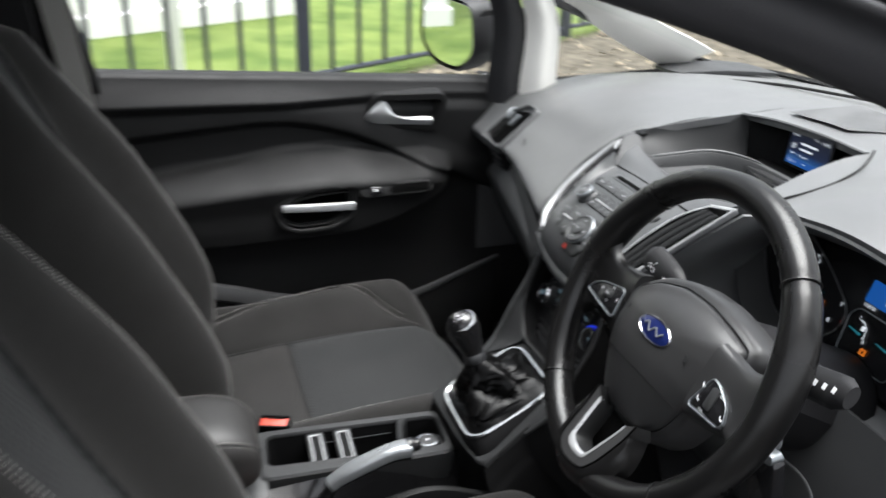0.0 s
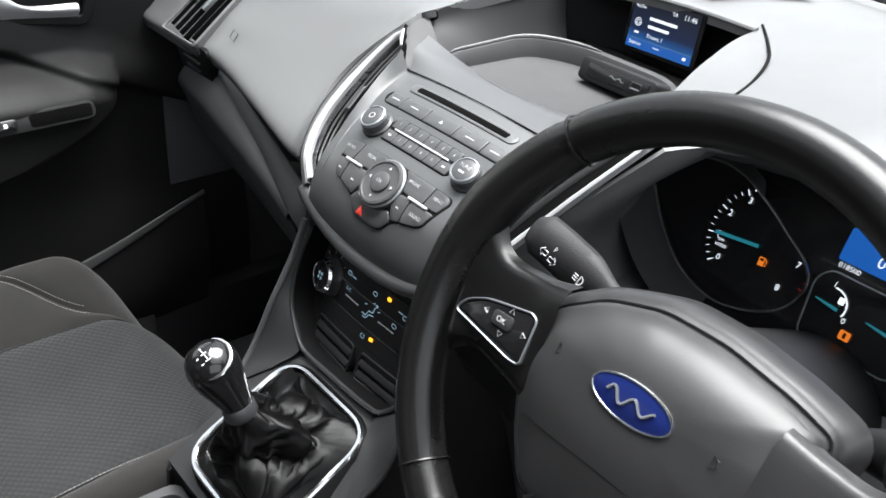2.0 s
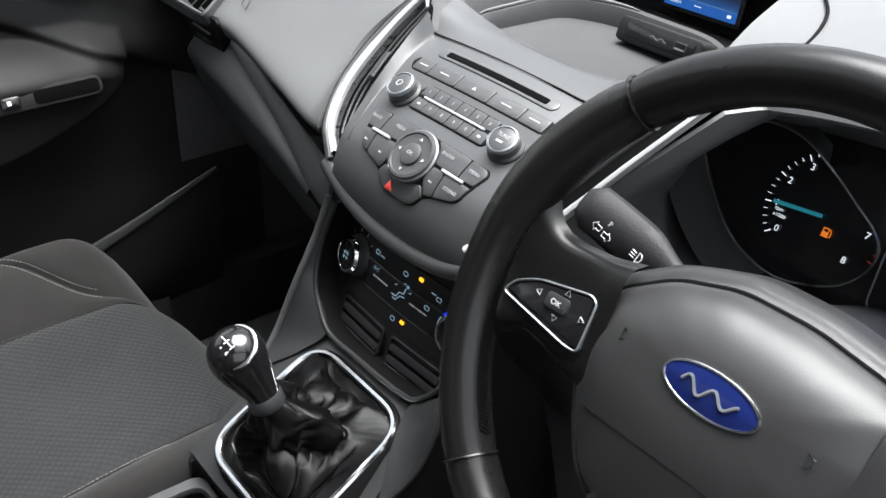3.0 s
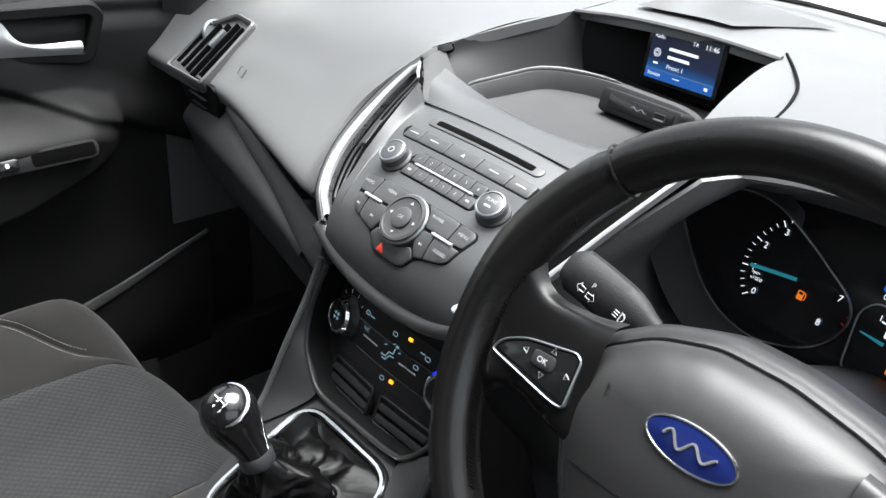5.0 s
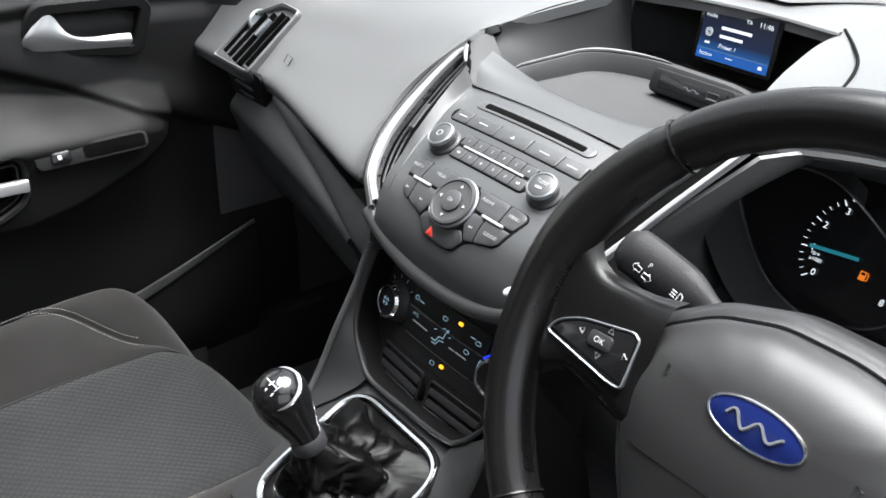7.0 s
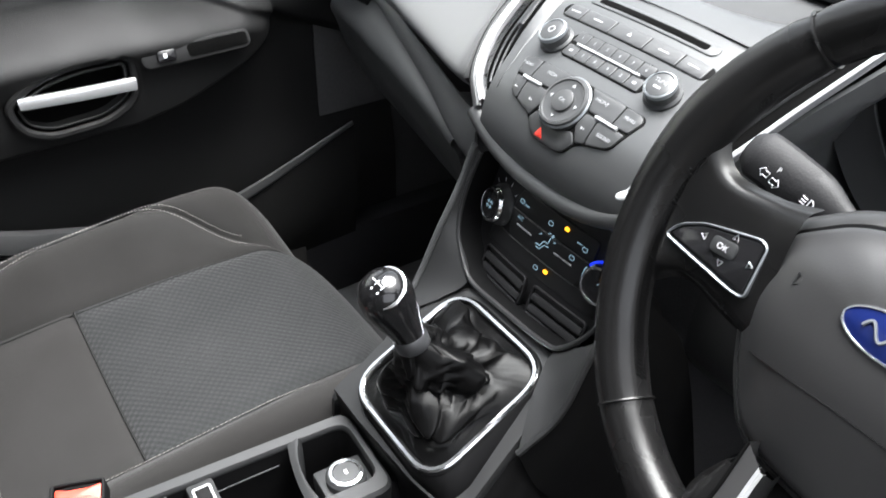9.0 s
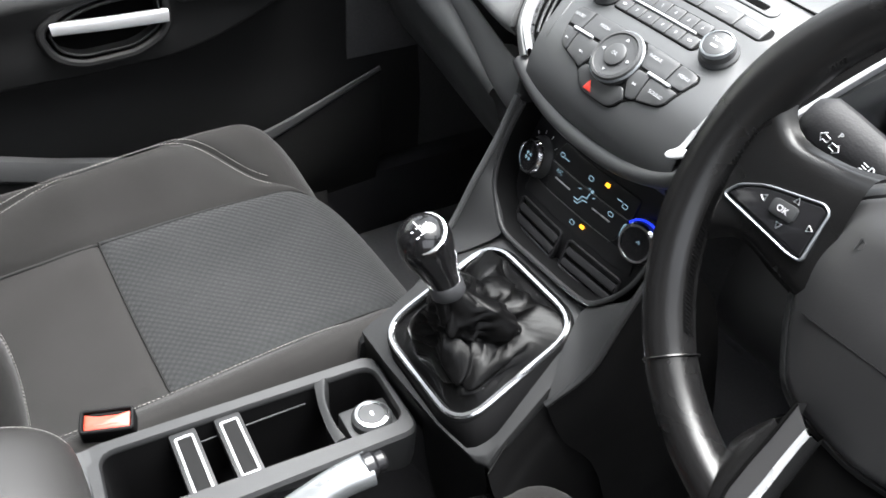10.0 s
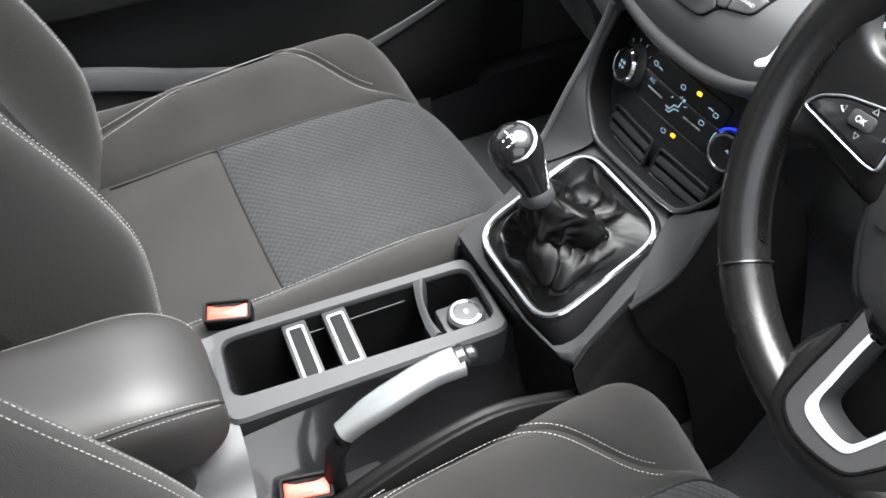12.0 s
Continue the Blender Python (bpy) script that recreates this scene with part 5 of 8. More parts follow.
def display_cove():
    c = thing("display_cove", "deep grey moulded cove round the display and storage tray", "dashboard cove", (0, 0.3, 1.0))
    # front shelf between radio and tray
    secs = [[(-0.142, 0.186, 0.986), (-0.05, 0.1868, 0.9905), (0.05, 0.1868, 0.9905), (0.155, 0.19, 0.990)],
            [(-0.146, 0.205, 1.004), (-0.05, 0.218, 0.996), (0.05, 0.218, 0.996), (0.16, 0.21, 1.006)],
            [(-0.150, 0.235, 1.012), (-0.06, 0.238, 0.993), (0.05, 0.235, 0.993), (0.155, 0.24, 1.014)]]
    part("shelf", thicken(loft(secs, 6, 4), 0.004), SATIN, c, "pale grey sloping shelf")
    secs = [[(-0.1020, 0.1880, 0.9870), (-0.1180, 0.1895, 0.9925), (-0.1315, 0.2005, 1.0040), (-0.1500, 0.2140, 1.0175)], [(-0.096, 0.205, 0.9935), (-0.114, 0.210, 0.9965), (-0.134, 0.219, 1.0070), (-0.156, 0.230, 1.0200)], [(-0.090, 0.228, 0.9925), (-0.110, 0.234, 0.9960), (-0.134, 0.243, 1.0060), (-0.160, 0.252, 1.0225)]]
    part("corner_fillet", loft(secs, 6, 6), DECK_RUBBER, c, "smooth corner between vent and cove")
    # cove walls round to the display
    secs = [[(-0.150, 0.215, 1.010), (-0.163, 0.26, 1.024), (-0.152, 0.34, 1.042), (-0.126, 0.43, 1.053)],
            [(-0.144, 0.225, 1.004), (-0.157, 0.268, 1.014), (-0.146, 0.343, 1.026), (-0.122, 0.428, 1.036)],
            [(-0.118, 0.238, 0.994), (-0.136, 0.282, 0.998), (-0.130, 0.348, 1.000), (-0.112, 0.425, 1.002)],
            [(-0.100, 0.25, 0.984), (-0.118, 0.290, 0.982), (-0.116, 0.35, 0.980), (-0.10, 0.42, 0.980)]]
    part("left_wall", loft(secs, 6, 6), COVE, c, "curved side wall of the cove, darkened for its shade")
    secs = [[(0.160, 0.215, 1.020), (0.142, 0.28, 1.030), (0.124, 0.36, 1.046), (0.114, 0.450, 1.057)],
            [(0.135, 0.225, 1.006), (0.122, 0.29, 1.012), (0.108, 0.36, 1.02), (0.100, 0.44, 1.03)],
            [(0.105, 0.25, 0.985), (0.098, 0.30, 0.98), (0.09, 0.36, 0.98), (0.085, 0.43, 0.985)]]
    part("right_wall", loft(secs, 6, 6), COVE, c)
    out = round_poly([(-0.118, 0.240), (-0.02, 0.230), (0.09, 0.228), (0.125, 0.25), (0.10, 0.36), (0.06, 0.395), (-0.06, 0.395), (-0.112, 0.365)], 0.03, 5)
    bm = bmesh.new()
    rows = [[V((x, y, 0.9945 + 0.004 * smooth_step(0.26, 0.34, y))) for x, y in inset(out, -0.006)], [V((x, y, 0.9940 + 0.003 * smooth_step(0.26, 0.34, y))) for x, y in out], [V((x, y, 0.990)) for x, y in inset(out, 0.004)], [V((x, y, 0.978)) for x, y in inset(out, 0.007)], [V((x, y, 0.975)) for x, y in inset(out, 0.014)]]
    vs = skin(bm, rows, close_u=True)
    bm.faces.new(vs[-1])
    part("tray", bm, DECK_RUBBER, c, "shallow rubber-lined storage tray")
    ledge = sorted([p for p in inset(out, -0.004) if p[0] < 0.03 and p[1] > 0.246], key=lambda p: math.atan2(p[1] - 0.31, -p[0]))
    part("tray_ledge", ring([V((x, y, 0.9955 + 0.003 * smooth_step(0.26, 0.34, y))) for x, y in ledge], [0.0008 + 0.0022 * math.sin(math.pi * i / (len(ledge) - 1)) ** 0.6 for i in range(len(ledge))], n=8, closed=False), SATIN, c, "pale rounded ledge round the tray")
    # back step with the socket panel
    secs = [[(-0.034, 0.372, 0.970), (-0.02, 0.368, 0.970), (0.06, 0.360, 0.975), (0.115, 0.35, 0.982)],
            [(-0.034, 0.384, 0.984), (-0.02, 0.380, 0.986), (0.06, 0.372, 0.988), (0.115, 0.36, 0.990)],
            [(-0.034, 0.405, 0.988), (-0.02, 0.405, 0.990), (0.06, 0.400, 0.990), (0.115, 0.39, 0.992)],
            [(-0.115, 0.45, 0.99), (-0.02, 0.46, 0.98), (0.06, 0.46, 0.98), (0.115, 0.45, 0.99)]]
    part("back_step", loft(secs, 5, 4), BLACK_AND_SHADE, c)
    M = axes((0.027, 0.3555, 0.9945), (1, -0.04, 0.03), (0, 0.35, 1))
    part("socket_bezel", plate(corners(0.104, 0.0250, 0.006), -0.045, 0.0, 0.003), COVE, c, "raised dark bezel of the socket panel", m=M @ shift(-0.002, -0.001))
    sp = part("socket_panel", plate(corners(0.084, 0.0150, 0.002), -0.006, 0.0012), GLOSS, c, "gloss black socket panel", m=M)
    pts = [(-0.010 + 0.0028 * i, 0.0016 * math.sin(i * 1.7), 0.0016) for i in range(8)]
    part("logo_line", ring(pts, 0.0004, n=5, closed=False), SILVER, sp, "small silver wavy line", m=M)
    part("socket", band(corners(0.0145, 0.0080, 0.001), corners(0.0125, 0.006, 0.0008), 0.0, 0.0020, edge=0.0003), BUTTON, sp, "silver-edged socket", m=M @ shift(0.026, 0.0))
    part("socket_tongue", box(0.0105, 0.0012, 0.001, 0.0002, 1, m=M @ shift(0.026, -0.0025, 0.0015)), SILVER, sp)
    # ribbed thumbwheel let into the corner above the tall vent
    W = axes((-0.1600, 0.249, 1.0215), (0.35, 1, 0.25), (-0.5, 0, 1))
    part("wheel_slot", plate(corners(0.026, 0.011, 0.004), -0.004, 0.0016, 0.0005), RECESS_SHADE, c, "thumbwheel slot, a black plate for its shade", m=W)
    knurl = part("thumbwheel", lathe([(0.004, -0.004), (0.0125, -0.0036), (0.013, 0.0), (0.0125, 0.0036), (0.004, 0.004)], 40), BUTTON, c, "ribbed black thumbwheel", m=W @ shift(0.002, 0.001, -0.0085) @ Matrix.Rotation(math.pi / 2, 4, "X"))
    for i in range(14):
        g = radians(35 + 110 * i / 13)
        part("rib", box(0.0012, 0.0064, 0.0010, 0, m=W @ shift(0.002 + 0.0130 * math.cos(g), 0.001, -0.0085 + 0.0130 * math.sin(g)) @ Matrix.Rotation(math.pi / 2 - g, 4, "Y")), HARD, knurl)
    # lip over the display
    pts = spline([(-0.128, 0.420, 1.053), (-0.06, 0.438, 1.0585), (0.03, 0.449, 1.0605), (0.113, 0.452, 1.0585)], 6)
    part("visor_lip", ring(pts, 0.0045, n=8, closed=False, flat=0.7), SOFT, c)


display_cove()


def display():
    d = thing("display_screen", "lit radio display in a black recess showing a preset", "screen", (0, 0.447, 1.015))
    bm = loft([[(-0.118, 0.425, 0.985), (-0.06, 0.455, 0.985), (0.06, 0.458, 0.985), (0.115, 0.45, 0.985)], [(-0.122, 0.435, 1.052), (-0.06, 0.474, 1.052), (0.06, 0.478, 1.052), (0.113, 0.462, 1.056)]], 5, 3)
    part("recess", bm, BLACK_AND_SHADE, d, "black recessed surround")
    M = axes((0.008, 0.4455, 1.0285), (1, 0.0, 0.018), (0, 0.10, 1))
    part("glass", plate(corners(0.098, 0.064, 0.003), -0.003, 0.0), GLOSS, d, "dark display glass", m=M)
    W, H = 0.088, 0.055
    def bar(x0, x1, y0, y1, mat, name="bar", z=0.0006, label=""):
        bm = bmesh.new()
        bm.faces.new([bm.verts.new((x * W, y * H, z)) for x, y in ((x0, y0), (x1, y0), (x1, y1), (x0, y1))])
        return part(name, bm, mat, d, label, smooth=False, m=M)
    bar(-0.5, 0.5, -0.5, -0.12, SCREEN_LOW, "blue_field", 0.0004, "glowing blue lower half")
    bar(-0.5, 0.5, -0.12, 0.5, SCREEN_TOP, "dark_field", 0.0004)
    bar(-0.5, 0.5, -0.5, -0.31, LIT_BLUE, "blue_strip", 0.0007, "bright blue strip")
    def word(s, size, x, y):
        lettering(s, size * 0.84, M @ shift(x * W, y * H, 0.0012), LIT_WHITE, d)
    word("Radio", 0.0070, -0.385, 0.335)
    word("TA", 0.0070, 0.13, 0.36)
    word("11:46", 0.0092, 0.36, 0.36)
    word("Preset 1", 0.0078, -0.08, -0.20)
    word("Station", 0.0072, -0.36, -0.40)
    bar(-0.22, 0.20, 0.115, 0.175, LIT_WHITE, "station_bar", 0.001)
    bar(-0.22, 0.10, -0.045, 0.015, LIT_WHITE, "station_bar", 0.001)
    bar(-0.08, 0.02, -0.40, -0.385, LIT_WHITE, "dash_mark", 0.001)
    bar(0.38, 0.43, -0.43, -0.37, LIT_WHITE, "sound_mark", 0.001)
    bar(-0.41, -0.34, -0.205, -0.165, LIT_WHITE, "caption_bar", 0.001)
    bar(-0.5, 0.5, -0.312, -0.303, LIT_ICE, "strip_edge", 0.001)
    for r in (0.0022, 0.0042):
        part("wave_ring", ring([(r * math.cos(a), r * math.sin(a), 0) for a in np.linspace(0, 6.28, 20)[:-1]], 0.0004, n=4), LIT_WHITE, d, m=M @ shift(-0.38 * W, 0.02 * H, 0.001))


def gradient(name, a, b, lo, hi, strength):
    m = glowing(name, a, strength)
    nt = m.node_tree
    co, sp = nt.nodes.new("ShaderNodeTexCoord"), nt.nodes.new("ShaderNodeSeparateXYZ")
    rp, mr = nt.nodes.new("ShaderNodeValToRGB"), nt.nodes.new("ShaderNodeMapRange")
    nt.links.new(co.outputs["Generated"], sp.inputs[0])
    nt.links.new(sp.outputs["Z"], mr.inputs["Value"])
    mr.inputs["From Min"].default_value, mr.inputs["From Max"].default_value = lo, hi
    rp.color_ramp.elements[0].color, rp.color_ramp.elements[1].color = (*a, 1), (*b, 1)
    nt.links.new(mr.outputs[0], rp.inputs[0])
    nt.links.new(rp.outputs[0], nt.nodes["Principled BSDF"].inputs["Emission Color"])
    return m


SCREEN_LOW = gradient("display_blue", (0.01, 0.22, 0.75), (0.002, 0.02, 0.10), 0, 1, 0.18)
SCREEN_TOP = gradient("display_dark", (0.002, 0.02, 0.10), (0.002, 0.004, 0.012), 0, 1, 0.14)
display()


def climate():
    c = thing("climate_panel", "black heater control panel with lit symbols and slots", "heater controls", (0, 0.06, 0.78))
    O = V((-0.005, 0.074, 0.792))
    T = V((0, 0.316, 0.949)).normalized()
    N = X.cross(T)
    secs = []
    for v in (0.10, 0.06, 0.02, -0.02, -0.05, -0.088):
        w = 0.104 if v > -0.05 else 0.098
        secs.append([O + T * v + X * x - N * (0.9 * x * x + (0.012 if v < -0.08 else 0)) for x in (-w, -w / 2, 0, w / 2, w)])
    part("panel", loft(secs, 4, 4), CLIMATE, c, "control panel, darkened for the shade under the radio")
    def P(x, v, lift=0.0):
        return axes(O + T * v + X * x - N * (0.9 * x * x - lift), X - N * 1.8 * x, T)
    def slab(name, outline, lift, label="", mat=None):
        """A flat piece bent to the panel's curve."""
        bm = fine(plate(outline, -0.002, lift, 0.0006))
        for q in bm.verts:
            q.co = O + T * q.co.y + X * q.co.x - N * (0.9 * q.co.x ** 2 - q.co.z)
        return part(name, bm, mat or CLIMATE, c, label, sharp=50)
    # three rows of keys, each a strip proud of the panel
    slab("key_strip", round_poly([(-0.050, 0.030), (0.058, 0.030), (0.058, 0.0085), (-0.057, 0.0085)], 0.004), 0.0022, "upper strip of heater keys")
    slab("key_strip", round_poly([(-0.057, 0.0070), (0.056, 0.0070), (0.050, -0.0185), (-0.050, -0.0185)], 0.004), 0.0030, "middle strip of heater keys")
    slab("key_strip", round_poly([(-0.078, -0.0205), (0.078, -0.0205), (0.080, -0.0385), (-0.080, -0.0385)], 0.004), 0.0016, "lower strip of heater keys")
    for x0, x1, v in ((-0.055, 0.055, 0.0078), (-0.048, 0.048, -0.0195)):
        part("key_line", ring([P(x, v, 0.0030).translation for x in np.linspace(x0, x1, 9)], 0.0006, n=5, closed=False), SATIN, c, "fine bright edge of a key strip")
    for x in (-0.030, 0.027):
        part("bright_bar", box(0.024, 0.0017, 0.0014, 0.0005, 1, m=P(x, -0.004, 0.0036)), BRIGHT, c, "short bright bar")
    lettering("A/C", 0.0058, P(-0.040, 0.0030, 0.0034), LIT_ICE, c)
    for x, v in ((-0.0455, 0.0185), (-0.0005, 0.0185), (0.046, 0.0165), (0.036, 0.0025), (-0.0005, -0.0290)):
        part("symbol", band(corners(0.0066, 0.0046, 0.002), corners(0.0050, 0.0032, 0.0012), 0, 0.0004, edge=0.0001), LIT_ICE, c, "lit heater symbol", m=P(x, v, 0.0030 if abs(v) < 0.02 else 0.0020))
    part("airflow_symbol", ring([(-0.010, -0.006, 0), (-0.004, -0.006, 0), (-0.001, 0.0, 0), (0.005, 0.001, 0), (0.006, 0.007, 0)], 0.0007, n=5, closed=False), LIT_ICE, c, m=P(0.0, -0.001, 0.0036))
    part("airflow_symbol", ring([(-0.008, -0.009, 0), (-0.003, -0.009, 0), (0.001, -0.003, 0), (0.007, -0.002, 0)], 0.0006, n=5, closed=False), LIT_ICE, c, m=P(0.0, -0.001, 0.0036))
    for x, v, w in ((-0.0375, 0.0175, 0.007), (0.0385, 0.0185, 0.006)):
        part("caption", box(w, 0.0010, 0.0004, 0, m=P(x, v, 0.0030)), LIT_ICE, c, "lit small caption")
    for x, v in ((-0.008, 0.003), (0.003, 0.009), (0.012, 0.004)):
        part("airflow_arrow", ring([(-0.0016, 0.0, 0), (0.0016, 0.0008, 0), (0.0006, 0.0018, 0)], 0.0004, n=4, closed=False), LIT_ICE, c, m=P(x, v, 0.0036))
    part("airflow_symbol", lathe([(0.0018, 0), (0.0018, 0.0005)], 12), LIT_ICE, c, m=P(0.0075, 0.0085, 0.003))
    for x, v in ((0.0195, 0.0230), (0.0130, -0.0260)):
        part("indicator", plate(corners(0.0052, 0.0036, 0.0012), 0, 0.0012, 0.0003), LIT_AMBER, c, "amber indicator lamp", m=P(x, v, 0.0022))
    # knobs
    for s in (-1, 1):
        K = P(s * 0.0765, -0.001, -0.002)
        k = part("knob", lathe([(0.0215, 0.0), (0.0215, 0.004), (0.019, 0.007), (0.0182, 0.015), (0.0175, 0.0158)], 36), HARD, c, "heater knob with bright rim", m=K)
        part("knob_rim", lathe([(0.0185, 0.0125), (0.0188, 0.0145), (0.0172, 0.0176), (0.0150, 0.0176), (0.0145, 0.0162)], 36), CHROME, k, "bright rim", m=K)
        part("knob_face", lathe([(0.0148, 0.015), (0.0145, 0.0168), (0.004, 0.0170)], 28), GLOSS, k, m=K)
        for i in range(4 if s < 0 else 1):
            part("symbol", ring([(0.0014, 0.0016, 0), (0.0038, 0.003, 0), (0.0044, 0.0, 0)], 0.0006, n=4, closed=(s < 0)), LIT_ICE, k, m=K @ shift(0, 0, 0.0174) @ Matrix.Rotation(radians(90 * i + 20), 4, "Z"))
        if s > 0:
            a = [(0.0205 * math.cos(g), 0.0205 * math.sin(g), 0.010) for g in np.linspace(0.7, 2.6, 14)]
            part("blue_arc", ring(a, 0.0012, n=5, closed=False), LIT_DEEP, k, "lit blue arc", m=K)
            a = [(0.0208 * math.cos(g), 0.0208 * math.sin(g), 0.010) for g in np.linspace(2.8, 3.9, 10)]
            part("pale_arc", ring(a, 0.0012, n=5, closed=False), LIT_ICE, k, m=K)
        else:
            for g in (2.3, 1.8, 1.3, 0.8):
                part("tick", box(0.0006, 0.004, 0.0005, 0, m=K @ Matrix.Rotation(g - math.pi / 2, 4, "Z") @ shift(0, 0.0255, 0.003)), WHITE_INK, c)
    # storage slots
    for s in (-1, 1):
        M2 = P(s * 0.0405, -0.0595, 0)
        out = corners(0.072, 0.032, 0.005)
        part("slot_frame", band(out, inset(out, 0.003), -0.003, 0.0022, edge=0.0008), CLIMATE, c, m=M2)
        part("slot", plate(inset(out, 0.002), -0.004, -0.001), GAP, c, "dark slot", m=M2)
        for i in range(2):
            part("slat", box(0.066, 0.0075, 0.004, 0.0015, 2, m=M2 @ shift(0, -0.0075 + 0.012 * i, 0.0004) @ Matrix.Rotation(radians(-18), 4, "X")), CLIMATE, c)


climate()

# ---------------------------------------------------------------- steering wheel
WHEEL = axes((0.350, 0.003, 0.963), X, (0, math.sin(radians(27)), math.cos(radians(27))))


WHEELPAD = material("wheel_hub_plastic", (0.029, 0.029, 0.0295), 0.38, var=0.06, bump=0.05, bump_scale=900, spec=0.55)


def steering_wheel():
    w = thing("steering_wheel", "black leather steering wheel with satin grey hub", "steering wheel", WHEEL)
    R, r, proud = 0.1735, 0.0175, 0.003
    bm = bmesh.new()
    rows = []
    n = 120
    for i in range(n):
        a = 2 * math.pi * i / n
        deg = math.degrees(a) % 360
        fat = 1.0 + 0.14 * max(math.exp(-((deg - 160) / 17) ** 2), math.exp(-((deg - 20) / 17) ** 2))
        for s in (45.5, 134.5, 226, 314):
            fat -= 0.10 * math.exp(-((deg - s) / 0.9) ** 2)
        c = V((R * math.cos(a), R * math.sin(a), proud))
        d = V((math.cos(a), math.sin(a), 0))
        rows.append([c + d * (r * 0.95 * fat * math.cos(g)) + Z * (r * 1.08 * fat * math.sin(g)) for g in np.linspace(0, 2 * math.pi, 17)[:-1]])
    skin(bm, rows, close_u=True, close_v=True)
    part("rim", bm, LEATHER, w, "black leather rim with stitched seams", m=WHEEL, sharp=70)
    for s in (45.5, 134.5, 226, 314):
        a = radians(s)
        c, d = V((R * math.cos(a), R * math.sin(a), proud)), V((math.cos(a), math.sin(a), 0))
        part("seam", ring([c + d * (r * 0.98 * math.cos(g)) + Z * (r * 1.10 * math.sin(g)) for g in np.linspace(0, 2 * math.pi, 25)[:-1]], 0.0010, n=5), LEATHER, w, m=WHEEL)
    # lacing on the inner side of the rim
    bm = bmesh.new()
    for k in range(150):
        g = radians(148 + 74 * k / 75) if k < 75 else radians(-42 + 74 * (k - 75) / 75)
        rr = R - r * 0.95
        p = V((rr * math.cos(g), rr * math.sin(g), proud + r * 0.20))
        t, d = V((-math.sin(g), math.cos(g), 0)), V((-math.cos(g), -math.sin(g), 0))
        ring([p - t * 0.0022 + Z * 0.0040, p + d * 0.0007, p + t * 0.0022 - Z * 0.0050], 0.0008, n=4, closed=False, bm=bm)
    tagged(part("lacing", bm, LEATHER, w, "black cross stitching", m=WHEEL), kind="stuff")
    # hub pad
    out = round_poly([(-0.087, 0.0185), (-0.057, 0.041), (-0.022, 0.0525), (0.022, 0.0535), (0.066, 0.0475), (0.0985, 0.039), (0.091, 0.002), (0.078, -0.031), (0.055, -0.082), (0.031, -0.099), (0.0, -0.104), (-0.035, -0.100), (-0.057, -0.092), (-0.073, -0.068), (-0.084, -0.040), (-0.090, -0.016)], 0.010, 5)
    bm = bmesh.new()
    prof = [(1.0, -0.030), (1.0, 0.001), (0.99, 0.003), (0.95, 0.0055), (0.8, 0.0100), (0.65, 0.0128), (0.5, 0.0145), (0.35, 0.0154), (0.2, 0.0157), (0.1, 0.0158)]
    def fall(x, y):
        return 0.010 * smooth_step(-0.02, -0.09, y) + 0.017 * max(0.0, (y - 0.004) / 0.056) ** 1.8 + 0.006 * max(0.0, (abs(x) - 0.03) / 0.06) ** 2
    rows = [[V((x * f, y * f, h - fall(x * f, y * f))) for x, y in out] for f, h in prof]
    vs = skin(bm, rows, close_u=True)
    bm.faces.new(vs[-1])
    rim1, rim2, rim3 = inset(out, -0.0006), inset(out, -0.006), inset(out, -0.011)
    bms = bmesh.new()
    skin(bms, [[V((*p, -0.022)) for p in out], [V((*p, -0.002 - fall(*p))) for p in rim1], [V((*p, -0.0005 - fall(*p))) for p in inset(out, -0.0022)], [V((*p, -0.004 - fall(*q))) for p, q in zip(rim2, out)], [V((*p, -0.013 - fall(*q))) for p, q in zip(rim3, out)], [V((*p, -0.055)) for p in inset(out, -0.012)]], close_u=True)
    part("hub_shoulder", bms, WHEELPAD, w, "grey shoulder behind the hub", m=WHEEL)
    part("hub_pad", bm, WHEELPAD, w, "smooth grey airbag hub", m=WHEEL)
    # dark line that paints the shade of the crease across the lower hub
    def hub_height(x, y):
        g = math.atan2(y, x)
        edge = max((px * math.cos(g) + py * math.sin(g)) for px, py in out if abs((math.atan2(py, px) - g + math.pi) % (2 * math.pi) - math.pi) < 0.35)
        f = math.hypot(x, y) / edge
        return float(np.interp(f, [p[0] for p in prof[::-1]], [p[1] for p in prof[::-1]])) - fall(x, y)
    line = [(x, -0.050 + 0.004 * math.cos(x * 20), 0) for x in np.linspace(-0.068, 0.068, 20)]
    part("hub_crease_shade", ring([V((x, y, hub_height(x, y) - 0.0001)) for x, y, _ in line], 0.0005, n=5, closed=False), BLACK_AND_SHADE, w, "dark line for the shade of a moulded crease", m=WHEEL)
    # badge: plain blue oval in a bright ring
    B = WHEEL @ shift(0, 0.002, 0.0150)
    oval = [(0.0295 * math.cos(a), 0.0125 * math.sin(a)) for a in np.linspace(0, 2 * math.pi, 41)[:-1]]
    badge = part("badge", plate(oval, -0.006, 0.0015, 0.0006, dome=0.0012), BLUE, w, "oval blue badge with bright ring", m=B)
    part("badge_ring", ring([(x * 0.98, y * 0.98, 0.0014) for x, y in oval], 0.0009, n=6), CHROME, badge, m=B)
    wave = [(-0.017 + 0.034 * t, 0.0045 * math.sin(t * 14) * (1 - 0.4 * t), 0.0030) for t in np.linspace(0, 1, 26)]
    part("badge_line", ring(wave, 0.0010, n=5, closed=False), SILVER, badge, "silver wavy line", m=B)
